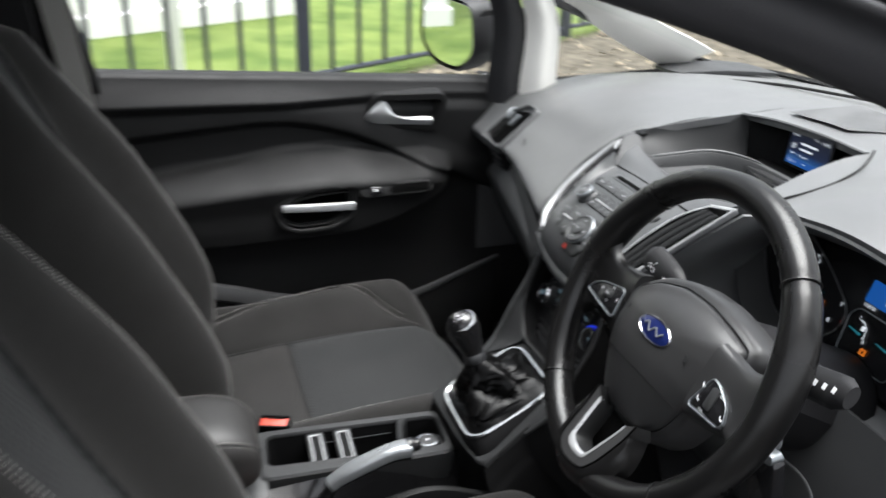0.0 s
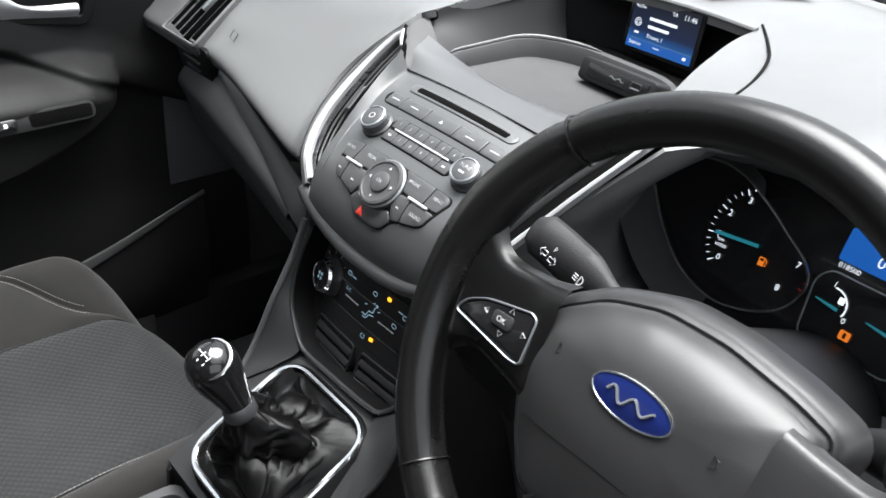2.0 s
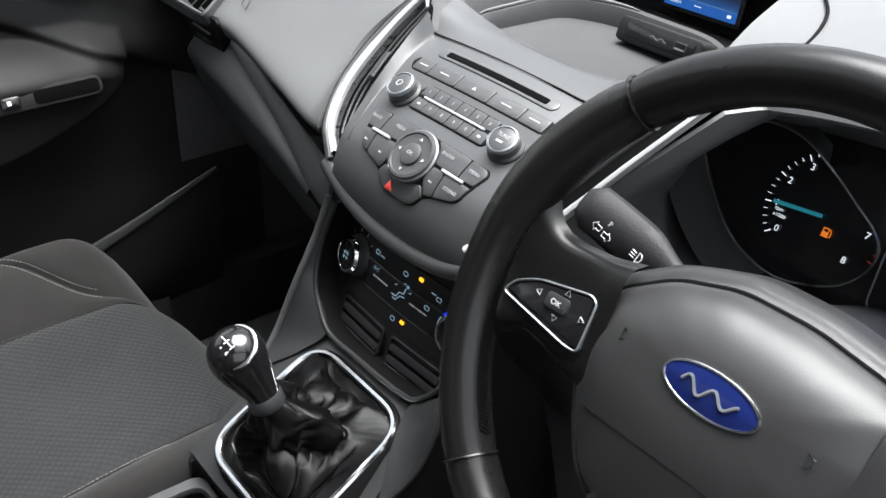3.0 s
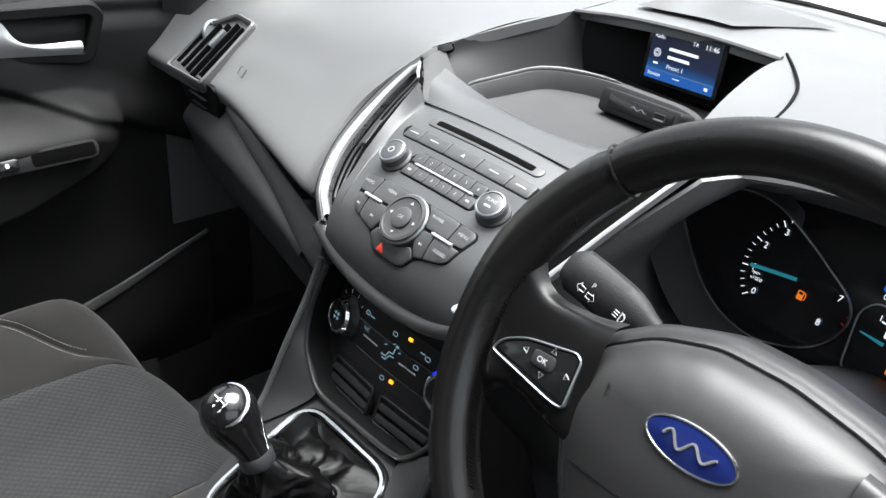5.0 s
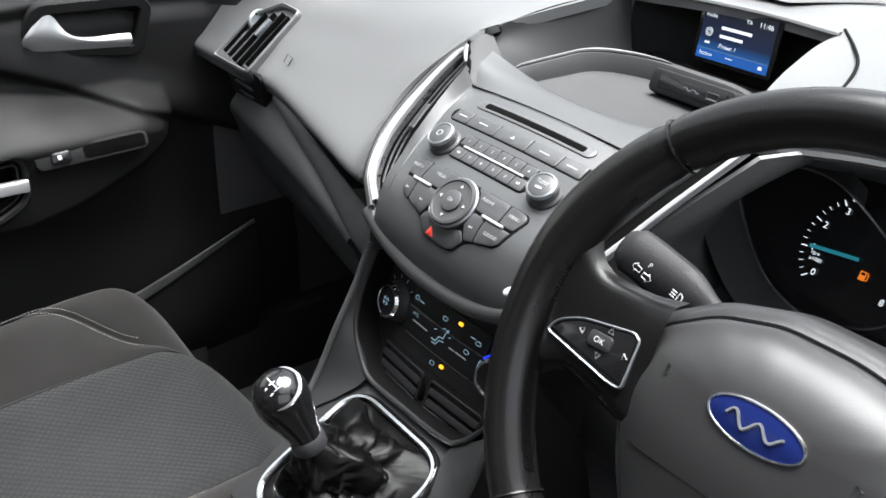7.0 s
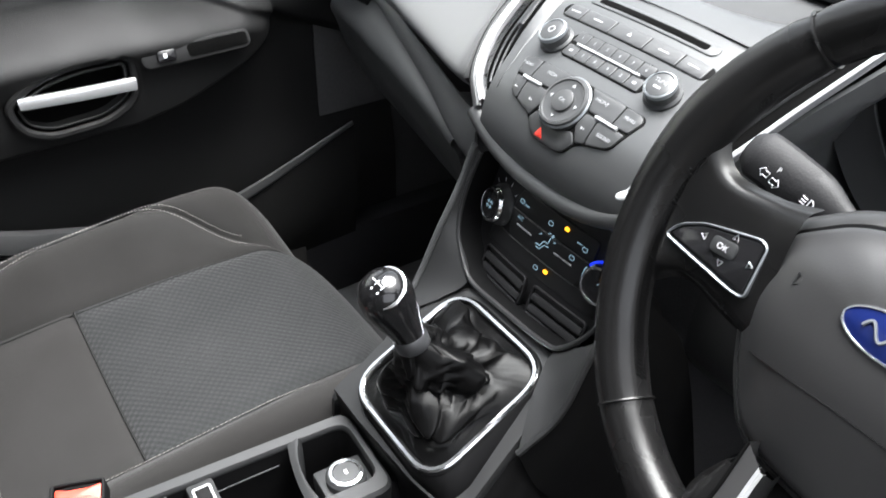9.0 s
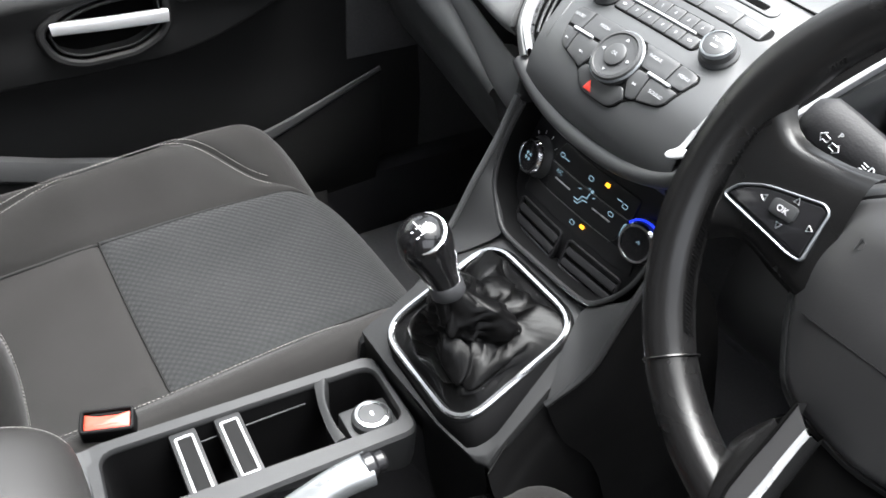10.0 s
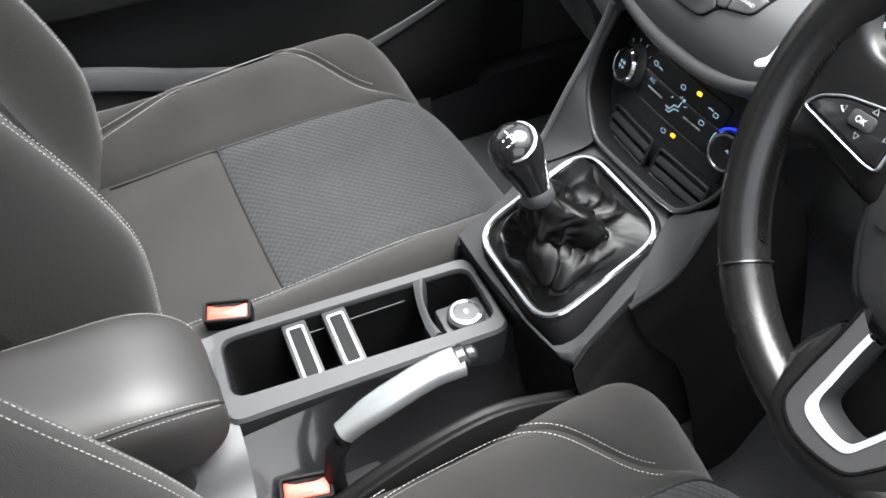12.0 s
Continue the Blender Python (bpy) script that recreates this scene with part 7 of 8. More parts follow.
def centre_console():
    # deck round the gear lever, rising to the heater panel
    outer = [(-0.100, -0.090), (0.012, -0.090), (0.060, -0.084), (0.112, -0.076), (0.100, -0.035), (0.094, 0.010), (0.091, 0.060), (0.094, 0.088), (-0.098, 0.088)]
    o = round_poly(BOOT, 0.036, 7)
    n = len(o)
    def reach(x, y):
        """Where the way from the middle through (x, y) leaves the deck."""
        best = 9.0
        for (ax, ay), (bx, by) in zip(outer, outer[1:] + outer[:1]):
            det = x * (ay - by) - y * (ax - bx)
            if abs(det) > 1e-9:
                k, u = (ax * (ay - by) - ay * (ax - bx)) / det, (x * ay - y * ax) / det
                if k > 0 and -1e-6 <= u <= 1 + 1e-6:
                    best = min(best, k)
        return V((x * best, y * best, 0))
    def skirt(x, y):
        """The skirt, black for the shadow round the frame, is broad towards the tip of the deck and runs out on the
        other sides.
        """
        g = math.degrees(math.atan2(y, x))
        return 0.003 + 0.019 * math.exp(-((g + 38) / 34) ** 2) + 0.007 * math.exp(-((g + 95) / 40) ** 2)
    def sunk(p, z=0.0):
        return V((p.x, p.y, z - 0.003 - 0.011 * smooth_step(0.05, -0.05, p.y)))
    ring_out = [V((x, y, 0)) + V((x, y, 0)).normalized() * skirt(x, y) for x, y in o]
    ring_out = [q if q.length < reach(x, y).length - 0.004 else reach(x, y) * 0.96 for q, (x, y) in zip(ring_out, o)]
    bm = bmesh.new()
    skin(bm, [[V((x, y, -0.02)) for x, y in inset(o, -0.001)], [V((x, y, 0.0)) for x, y in inset(o, -0.001)], [V((*p, -0.0025)) for p in inset(o, -0.0035)], [sunk(q, -0.003) for q in ring_out], [sunk(q, -0.010) for q in ring_out]], close_u=True)
    part("deck_skirt", bm, BLACK_AND_SHADE, console, "skirt round the boot frame, black for its shadow", m=SLOPE, sharp=60)
    bm = bmesh.new()
    ends = [reach(*p) for p in o]
    skin(bm, [[sunk(q, -0.008) for q in ring_out], [sunk(q) for q in ring_out], [sunk(q.lerp(e, 0.5)) for q, e in zip(ring_out, ends)], [sunk(e * 0.985) for e in ends], [sunk(e, -0.003) for e in ends], [sunk(e, -0.010) for e in ends]], close_u=True)
    part("gear_deck", bm, DECK, console, "grey deck round the gear lever", m=SLOPE, sharp=60)
    # flanks down to the floor, the end face under the deck's tip, blackened for shade
    tip = SLOPE @ V((0.112, -0.076, -0.022))
    top = [tip, SLOPE @ V((0.1005, -0.035, -0.016)), SLOPE @ V((0.0945, 0.010, -0.010)), SLOPE @ V((0.0915, 0.060, -0.006)), SLOPE @ V((0.0945, 0.102, -0.004)), V((0.104, 0.075, 0.84))]
    secs = [top, [p + V((0.010, 0.006, -0.030)) for p in top], [p + V((0.016, 0.030, -0.075)) for p in top], [p + V((0.012, 0.060, -0.30)) for p in top]]
    part("flank", loft(secs, 6, 6), SHADE_PLASTIC, console, "flank under the deck's edge, darkened for its shade")
    part("flank_joint", ring([p + V((0.001, 0, 0.001)) for p in spline(top[:5], 5)], 0.0008, n=6, closed=False), GAP, console, "fine joint along the deck")
    secs = [[(-0.100, -0.03, 0.672), (-0.102, -0.06, 0.64), (-0.102, -0.11, 0.600)], [(-0.110, -0.02, 0.646), (-0.109, -0.06, 0.61), (-0.108, -0.112, 0.582)], [(-0.128, 0.0, 0.35), (-0.124, -0.05, 0.34), (-0.118, -0.115, 0.33)]]
    part("flank", thicken(loft(secs, 6, 5), 0.005), CONSOLE, console)
    line = [SLOPE @ V((x, y, -0.016)) for x, y in ((-0.100, -0.088), (0.012, -0.088), (0.060, -0.082), (0.110, -0.075))]
    part("deck_face", loft([line, [p + V((0, 0.006, -0.05)) for p in line], [p + V((0, 0.010, -0.22)) for p in line]], 4, 4), SHADE_PLASTIC, console, "end face under the deck, blackened for its shade")
    # recess of the heater panel: rounded edge, wall blackened for shade, grey cheeks outside
    brink = spline([(-0.104, 0.066, 0.842), (-0.1075, 0.057, 0.815), (-0.109, 0.049, 0.786), (-0.102, 0.040, 0.760), (-0.086, 0.034, 0.741), (-0.062, 0.029, 0.7265), (-0.017, 0.029, 0.7260), (0.050, 0.030, 0.7290), (0.074, 0.033, 0.738), (0.096, 0.043, 0.767), (0.104, 0.054, 0.800), (0.105, 0.066, 0.842)], 6)
    back = V((0, 0.949, -0.316))
    part("recess_edge", ring(brink, 0.0026, n=8, closed=False), CONSOLE, console, "rounded edge of the heater recess")
    bm = bmesh.new()
    skin(bm, [brink, [p + back * 0.010 + V((0, 0, 0.002)) for p in brink], [p + back * 0.034 + V((0, 0, 0.003)) for p in brink]])
    part("recess_wall", bm, BLACK_AND_SHADE, console, "heater recess wall, blackened for the shade inside")
    for sd in (-1, 1):
        ridge = [V((sd * x, y, z)) for x, y, z in ((0.112, 0.064, 0.848), (0.1155, 0.052, 0.810), (0.1155, 0.038, 0.782), (0.1155, 0.024, 0.756), (0.1150, -0.001, 0.706), (0.106, -0.036, 0.672))]
        near = [V((sd * x, y, z)) for x, y, z in ((0.104, 0.066, 0.842), (0.1075, 0.057, 0.815), (0.109, 0.049, 0.786), (0.102, 0.040, 0.760), (0.066, 0.0295, 0.7270), (0.078, 0.000, 0.7035))]
        secs = [ridge, [a.lerp(b, 0.5) + V((sd * 0.0015, -0.002, 0.0015)) for a, b in zip(ridge, near)], near]
        part("cheek", loft(secs, 6, 6), CONSOLE, console, "grey cheek beside the heater panel")
        # the left edge's paler grey paints the highlight along its ridge
        part("cheek_edge", ring(spline(ridge, 5), 0.0034, n=8, closed=False), SATIN if sd < 0 else CONSOLE, console, "rounded edge of the cheek")
        # lower flanks coloured dark for the shade under the cheeks
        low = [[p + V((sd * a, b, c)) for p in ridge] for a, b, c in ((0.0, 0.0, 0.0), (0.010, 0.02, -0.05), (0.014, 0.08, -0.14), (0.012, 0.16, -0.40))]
        part("flank", loft(low, 6, 4), SHADE_PLASTIC, console)
    # tray section
    T = axes((-0.037, -0.252, 0.600), (1, -0.05, 0), (0.05, 1, 0.02))
    o = round_poly([(-0.053, 0.142), (0.058, 0.142), (0.057, -0.150), (-0.062, -0.150)], 0.018, 5)
    i = round_poly([(-0.037, 0.132), (0.039, 0.132), (0.027, -0.138), (-0.046, -0.134)], 0.015, 5)
    bm = bmesh.new()
    lip_o, lip_i = inset(o, 0.003), inset(i, -0.002)
    rows = [[V((x, y, -0.11)) for x, y in o], [V((x, y, -0.004)) for x, y in o], [V((x, y, 0)) for x, y in lip_o], [V((x, y, 0)) for x, y in lip_i], [V((x, y, -0.003)) for x, y in i], [V((x, y, -0.006)) for x, y in i]]
    vs = skin(bm, rows, close_u=True)
    part("cup_tray", bm, CONSOLE, console, "open oblong tray with grey rim", m=T)
    # lining blackened to stand in for the shade deep in the tray
    bm = bmesh.new()
    vs = skin(bm, [[V((x, y, -0.0055)) for x, y in inset(i, -0.0005)], [V((x * 0.98, y * 0.99, -0.03)) for x, y in i], [V((x * 0.95, y * 0.98, -0.15)) for x, y in i]], close_u=True)
    bm.faces.new(vs[-1])
    part("tray_well", bm, BLACK_AND_SHADE, console, "tray lining, blackened for the shade of its depth", m=T)
    part("tray_rail", box(0.0012, 0.13, 0.0012, 0, m=T @ shift(-0.0375, -0.005, -0.022)), SATIN, console)
    for y in (-0.0605, -0.0175):
        hold = part("cup_grip", box(0.079, 0.026, 0.012, 0.003, 2, m=T @ shift(-0.003, y, -0.0090)), DECK, console, "cup grip with bright-edged inlay")
        f = corners(0.0690, 0.0185, 0.003)
        part("bright_edge", band(f, inset(f, 0.0026), -0.006, -0.0018, edge=0.0005), BRIGHT, hold, m=T @ shift(-0.001, y))
        part("inlay", plate(inset(f, 0.0027), -0.006, -0.0026), SHADE_PLASTIC, hold, "grey rubber inlay", smooth=False, m=T @ shift(-0.001, y))
        part("grip_wall", box(0.070, 0.004, 0.05, 0.001, 1, m=T @ shift(-0.005, y, -0.04)), BLACK, console)
    part("divider", thicken(loft([[(-0.040, 0.072, -0.001), (-0.015, 0.066, -0.0015), (0.015, 0.062, -0.0015), (0.037, 0.062, -0.001)], [(-0.040, 0.086, -0.001), (-0.015, 0.075, -0.0015), (0.015, 0.071, -0.0015), (0.037, 0.074, -0.001)], [(-0.040, 0.087, -0.05), (-0.015, 0.076, -0.05), (0.015, 0.072, -0.05), (0.037, 0.075, -0.05)]], 4, 4), 0.003), CONSOLE, console, m=T)
    part("socket_plate", box(0.046, 0.050, 0.03, 0.004, 2, m=T @ shift(0.016, 0.107, -0.030)), CONSOLE, console)
    S = T @ shift(0.018, 0.108, -0.009)
    sk = part("power_socket", lathe([(0.020, -0.03), (0.020, 0.002), (0.0175, 0.005), (0.0165, 0.0045)], 32), HARD, console, "round capped power socket", m=S)
    part("socket_ring", lathe([(0.0165, 0.003), (0.0165, 0.0058), (0.0135, 0.0062), (0.0125, 0.005)], 32), CHROME, sk, "bright ring", m=S)
    part("socket_cap", lathe([(0.0127, 0.003), (0.0125, 0.0055), (0.004, 0.006)], 28), HARD, sk, m=S)
    part("socket_mark", box(0.005, 0.003, 0.0006, 0.0001, 1, m=S @ shift(0, 0, 0.0062)), WHITE_INK, sk)
    # handbrake well beside the tray
    secs = [[(0.020, -0.095, 0.598), (0.020, -0.25, 0.592), (0.020, -0.33, 0.588), (0.020, -0.42, 0.582)], [(0.032, -0.095, 0.54), (0.040, -0.25, 0.50), (0.046, -0.33, 0.556), (0.046, -0.42, 0.566)],
            [(0.075, -0.090, 0.47), (0.075, -0.25, 0.47), (0.076, -0.33, 0.530), (0.080, -0.42, 0.545)], [(0.103, -0.090, 0.54), (0.100, -0.25, 0.54), (0.100, -0.33, 0.53), (0.100, -0.42, 0.52)]]
    part("handbrake_well", loft(secs, 5, 5), PIANO, console, "deep black handbrake recess")
    secs = [[(0.102, -0.090, 0.530), (0.100, -0.19, 0.535), (0.100, -0.30, 0.530), (0.100, -0.40, 0.53)], [(0.108, -0.090, 0.580), (0.106, -0.19, 0.606), (0.104, -0.30, 0.580), (0.104, -0.40, 0.53)],
            [(0.116, -0.090, 0.584), (0.117, -0.19, 0.615), (0.115, -0.30, 0.584), (0.114, -0.40, 0.53)], [(0.126, -0.090, 0.570), (0.130, -0.19, 0.598), (0.128, -0.30, 0.566), (0.126, -0.40, 0.51)], [(0.128, -0.09, 0.40), (0.132, -0.19, 0.38), (0.130, -0.30, 0.36), (0.128, -0.40, 0.35)]]
    part("well_rim", loft(secs, 6, 6), SHADE_PLASTIC, console, "rounded grey side wall of the recess")
    secs = [[(-0.10, -0.39, 0.598), (0.02, -0.395, 0.590), (0.06, -0.40, 0.56), (0.11, -0.41, 0.54)], [(-0.10, -0.60, 0.598), (0.03, -0.60, 0.59), (0.08, -0.60, 0.56), (0.115, -0.60, 0.54)]]
    part("rear_deck", thicken(loft(secs, 5, 3), 0.004), HARD, console)
    part("tunnel", box(0.19, 0.75, 0.20, 0.01, 2, m=shift(0.0, -0.50, 0.315)), HARD, console)


centre_console()


def gear_lever():
    g = thing("gear_lever", "gear lever with gloss black knob and leather boot", "gear lever", SLOPE)
    o = round_poly(BOOT, 0.036, 7)
    part("boot_skirt", band([(x * 1.03, y * 1.03) for x, y in o], inset(o, 0.006), -0.030, 0.0005, edge=0.001), BLACK_AND_SHADE, g, "black skirt under the frame", m=SLOPE)
    part("boot_frame", band(inset(o, -0.001), inset(o, 0.0055), -0.004, 0.004, edge=0.0018), CHROME, g, "bright rounded boot frame", m=SLOPE)
    foot, head = V((0.004, -0.046, 0.681)), V((0.000, -0.078, 0.743))
    axis = V((-0.021, -0.016, 0.069)).normalized()
    inn = inset(o, 0.005)
    n = len(inn)
    rows = []
    for j, f in enumerate(np.linspace(0, 1, 60)):
        row = []
        for i in range(160):
            q = i / 160 * n
            a, b = V(inn[int(q)]), V(inn[(int(q) + 1) % n])
            p2 = a.lerp(b, q - int(q))
            base = SLOPE @ V((p2.x, p2.y, -0.002))
            ang = math.atan2(p2.y, p2.x)
            top = head + (X * math.cos(ang) + axis.cross(X).normalized() * math.sin(ang)) * 0.0145
            side = base.lerp(top, f)
            drop = -(SLOPE.to_3x3() @ Z) * (0.010 * math.sin(math.pi * f))
            mid = foot.lerp(head, f)
            env = math.sin(math.pi * min(1, 0.04 + f * 0.97)) ** 0.8
            fold = noise.noise(V((math.cos(ang) * 1.6 + 3, math.sin(ang) * 1.6, f * 2.6))) * 0.022 + (0.5 - abs(noise.noise(V((math.cos(ang) * 2.6, math.sin(ang) * 2.6 + 7, f * 4.2))))) * 0.010 - 0.004
            crease = abs(math.sin(ang * 1.5 + 5.0 * f + 1.2 * math.sin(ang * 2 + 4 * f)))
            fold -= 0.015 * (1 - crease) ** 4 - 0.004
            crease = abs(math.sin(ang * 2.5 - 6.0 * f + 0.8))
            fold -= 0.010 * (1 - crease) ** 5
            p = side + drop + (side - mid).normalized() * fold * env
            row.append(p)
        rows.append(row)
    bm = bmesh.new()
    skin(bm, rows, close_u=True)
    part("boot", bm, BOOT_LEATHER, g, "creased soft black leather boot", sharp=80)
    # knob
    K = Matrix.Translation(head) @ axis.to_track_quat("Z", "Y").to_matrix().to_4x4()
    part("collar", lathe([(0.0150, -0.006), (0.0160, -0.004), (0.0160, 0.006), (0.0150, 0.008)], 28), BUTTON, g, "dark satin collar", m=K)
    bm = bmesh.new()
    rows = []
    for h, r, dy in ((0.006, 0.0148, 0), (0.014, 0.0162, -0.001), (0.024, 0.0190, -0.003), (0.034, 0.0222, -0.005), (0.044, 0.0244, -0.006), (0.053, 0.0250, -0.006), (0.062, 0.0230, -0.006), (0.069, 0.0182, -0.006), (0.0735, 0.0110, -0.006), (0.0752, 0.0040, -0.006)):
        rows.append([V((r * math.cos(a), r * math.sin(a) + dy, h)) for a in np.linspace(0, 2 * math.pi, 33)[:-1]])
    vs = skin(bm, rows, close_u=True)
    bm.faces.new(vs[-1])
    knob = part("knob", bm, PIANO, g, "bulbous gloss black knob", m=K)
    # shift pattern on the side turned to the driver, bright strip round its forward edge
    core = K @ V((0, -0.006, 0.0505))
    out = (axis * 0.86 + X * 0.42 - Y * 0.20).normalized()
    fwd = (V((0.54, 0.84, 0.0)) - out * out.dot(V((0.54, 0.84, 0.0)))).normalized()
    upw = out.cross(fwd)
    arc = []
    for a in np.linspace(-1.45, 1.45, 24):
        arc.append(core + (out * math.cos(0.95) + (fwd * math.cos(a) + upw * math.sin(a)) * math.sin(0.95)) * 0.0250)
    part("bright_edge", ring(arc, [0.0005 + 0.0024 * math.sin(math.pi * (i + 0.5) / 24) ** 0.6 for i in range(24)], n=8, closed=False, flat=0.5, up=out), CHROME, knob, "bright edge strip")
    face = axes(core + out * 0.0252, X, Y - out * out.dot(Y))
    def bow(x, y):
        return face @ shift(x, y, -(x * x + y * y) / 0.046 + 0.0004)
    for t, x, y in (("1", -0.0080, 0.0062), ("3", 0.0, 0.0066), ("5", 0.0080, 0.0062), ("2", -0.0080, -0.0062), ("4", 0.0, -0.0066), ("6", 0.0080, -0.0062)):
        lettering(t, 0.0050, bow(x, y), WHITE_INK, knob)
    for x in (-0.0080, 0.0, 0.0080):
        part("gate_line", box(0.0008, 0.0056, 0.0005, 0, m=bow(x, 0)), WHITE_INK, knob)
    part("gate_line", box(0.0160, 0.0008, 0.0005, 0, m=bow(0, 0)), WHITE_INK, knob)


gear_lever()


def handbrake():
    h = thing("handbrake", "silver handbrake lever with black release button", "handbrake", (0.068, -0.33, 0.57))
    pts = spline([(0.0860, -0.319, 0.632), (0.0865, -0.296, 0.647), (0.0875, -0.262, 0.662), (0.0885, -0.230, 0.673), (0.0900, -0.203, 0.676)], 6)
    k = len(pts)
    wide = [0.0095 + 0.0030 * smooth_step(0.0, 0.4, i / k) + 0.0012 * smooth_step(0.7, 1, i / k) for i in range(k)]
    part("grip", ring([p - V((0, 0, 0.010)) for p in pts], [q * 0.95 for q in wide], n=16, closed=False), BLACK_AND_SHADE, h, "black underside of the grip")
    bm = bmesh.new()
    rows = []
    for j, p in enumerate(pts):
        t = (pts[min(j + 1, k - 1)] - pts[max(j - 1, 0)]).normalized()
        sd = t.cross(Z).normalized()
        up = sd.cross(t)
        rows.append([p + sd * wide[j] * 1.05 * math.copysign(abs(math.cos(g)) ** 0.6, math.cos(g)) + up * (0.011 * math.copysign(abs(math.sin(g)) ** 0.75, math.sin(g)) - 0.006) for g in np.linspace(-0.5, math.pi + 0.5, 21)])
    skin(bm, rows)
    part("grip_cover", thicken(bm, 0.0015), LEVER, h, "smooth silver upper cover of the grip")
    d = (pts[-1] - pts[-3]).normalized()
    M = Matrix.Translation(pts[-1] - V((0, 0, 0.002))) @ d.to_track_quat("Z", "Y").to_matrix().to_4x4()
    b = part("release_button", lathe([(0.0115, -0.004), (0.0115, 0.003), (0.0098, 0.005), (0.0090, 0.006), (0.0090, 0.012), (0.0055, 0.0148)], 20), GLOSS, h, "black ribbed release button", m=M)
    for i in range(4):
        part("rib", ring([M @ V((0.0088 * math.cos(g), 0.0088 * math.sin(g), 0.0068 + 0.0016 * i)) for g in np.linspace(0, 6.283, 17)[:-1]], 0.0005, n=4), BLACK_AND_SHADE, b)
    part("lever_arm", ring([pts[2] - V((0, 0, 0.012)), (0.086, -0.326, 0.604), (0.086, -0.330, 0.570), (0.082, -0.330, 0.520)], [0.009, 0.011, 0.012, 0.014], n=12, closed=False, flat=0.8), BLACK_AND_SHADE, h, "black lever arm")
    part("bracket", box(0.040, 0.050, 0.05, 0.008, 2, m=pose(0.088, -0.305, 0.512, 0, 0.2, 0.2)), BLACK_AND_SHADE, h, "black pivot cover")


handbrake()


def armrest():
    a = thing("armrest", "padded grey leather armrest lid with pale stitching", "armrest", (0, -0.55, 0.6))
    def curve(t):
        return (1 - (1 - max(0.0, min(t, 1.0))) ** 2.4) ** (1 / 2.4)
    def skin_point(d, g, out=0.0):
        """A point of the lid d behind its front tip, g round its section."""
        wd = 0.036 + 0.035 * curve(d / 0.075) + out
        top = 0.652 + 0.066 * curve(d / 0.095) + 0.012 * smooth_step(0.08, 0.36, d) + out
        bot = 0.642 - 0.037 * curve(d / 0.06) - out
        c, s = math.cos(g), math.sin(g)
        return V((-0.004 + wd * math.copysign(abs(c) ** 0.58, c), -0.401 - d + out, (top + bot) / 2 + (top - bot) / 2 * math.copysign(abs(s) ** 0.58, s)))
    steps = [0.0, 0.001, 0.003, 0.006, 0.010, 0.015, 0.021, 0.028, 0.036, 0.045, 0.055, 0.066, 0.078, 0.09] + list(np.linspace(0.105, 0.36, 16))
    bm = bmesh.new()
    vs = skin(bm, [[skin_point(d, 2 * math.pi * i / 64) for i in range(64)] for d in steps], close_u=True)
    bm.faces.new(vs[0])
    bm.faces.new(vs[-1])
    part("cushion", bm, ARM_LEATHER, a, "smooth padded lid", sharp=80)
    for deg in (132, 43, 33):
        stitches(spline([skin_point(d, radians(deg), 0.0002) for d in steps[3:]], 3), 0.0028, 0.0014, 0.00034, a)
    part("seam", ring(spline([skin_point(d, radians(38)) for d in steps[1:]], 3), 0.0010, n=5, closed=False), BLACK, a)
    part("base", box(0.11, 0.31, 0.06, 0.012, 3, m=shift(-0.004, -0.60, 0.60)), HARD, a, "black armrest base")


armrest()

# ---------------------------------------------------------------- seats
def cushion_point(u, y):
    """The seat cushion's upper face, u across from its middle, y along."""
    a = abs(u)
    z = 0.515 + (0.062 + 0.022 * smooth_step(-0.40, -0.10, y)) * smooth_step(0.135, 0.222, a) - 0.010 * math.cos(min(1, a / 0.15) * math.pi / 2)
    if a > 0.220:
        z -= 0.075 * ((a - 0.220) / 0.042) ** 2.2
    front = 0.068 - 0.055 * (a / 0.26) ** 2.5
    z *= 1.0
    d = (y - (front - 0.10)) / 0.10
    if d > 0:
        z -= (0.085 + 0.05 * smooth_step(0.1, 0.22, a)) * min(d, 1.6) ** 2.2
    z += 0.03 * smooth_step(-0.38, -0.1, y) * (1 - smooth_step(0.12, 0.2, a)) * 0.6
    z -= 0.02 * smooth_step(-0.30, -0.48, y) * (1 - smooth_step(0.12, 0.2, a))
    return V((u, y, z))


def back_point(u, s):
    """The backrest's front face, u across, s up along it."""
    a = abs(u)
    fwd = 0.095 * smooth_step(0.10, 0.170, a) * smooth_step(-0.12, 0.16, s) * (1 - 0.6 * smooth_step(0.36, 0.72, s)) + 0.012 * math.exp(-((s - 0.22) / 0.12) ** 2)
    if a > 0.180:
        fwd -= 0.11 * ((a - 0.180) / 0.05) ** 2
    w = 1 - 0.16 * smooth_step(0.42, 0.74, s)
    top = 0.07 * smooth_step(0.66, 0.74, s) ** 2
    y0, z0 = -0.470, 0.50
    lean = radians(22)
    return V((u * w, y0 - math.sin(lean) * s + math.cos(lean) * (fwd - top), z0 + math.cos(lean) * s + math.sin(lean) * (fwd - top)))


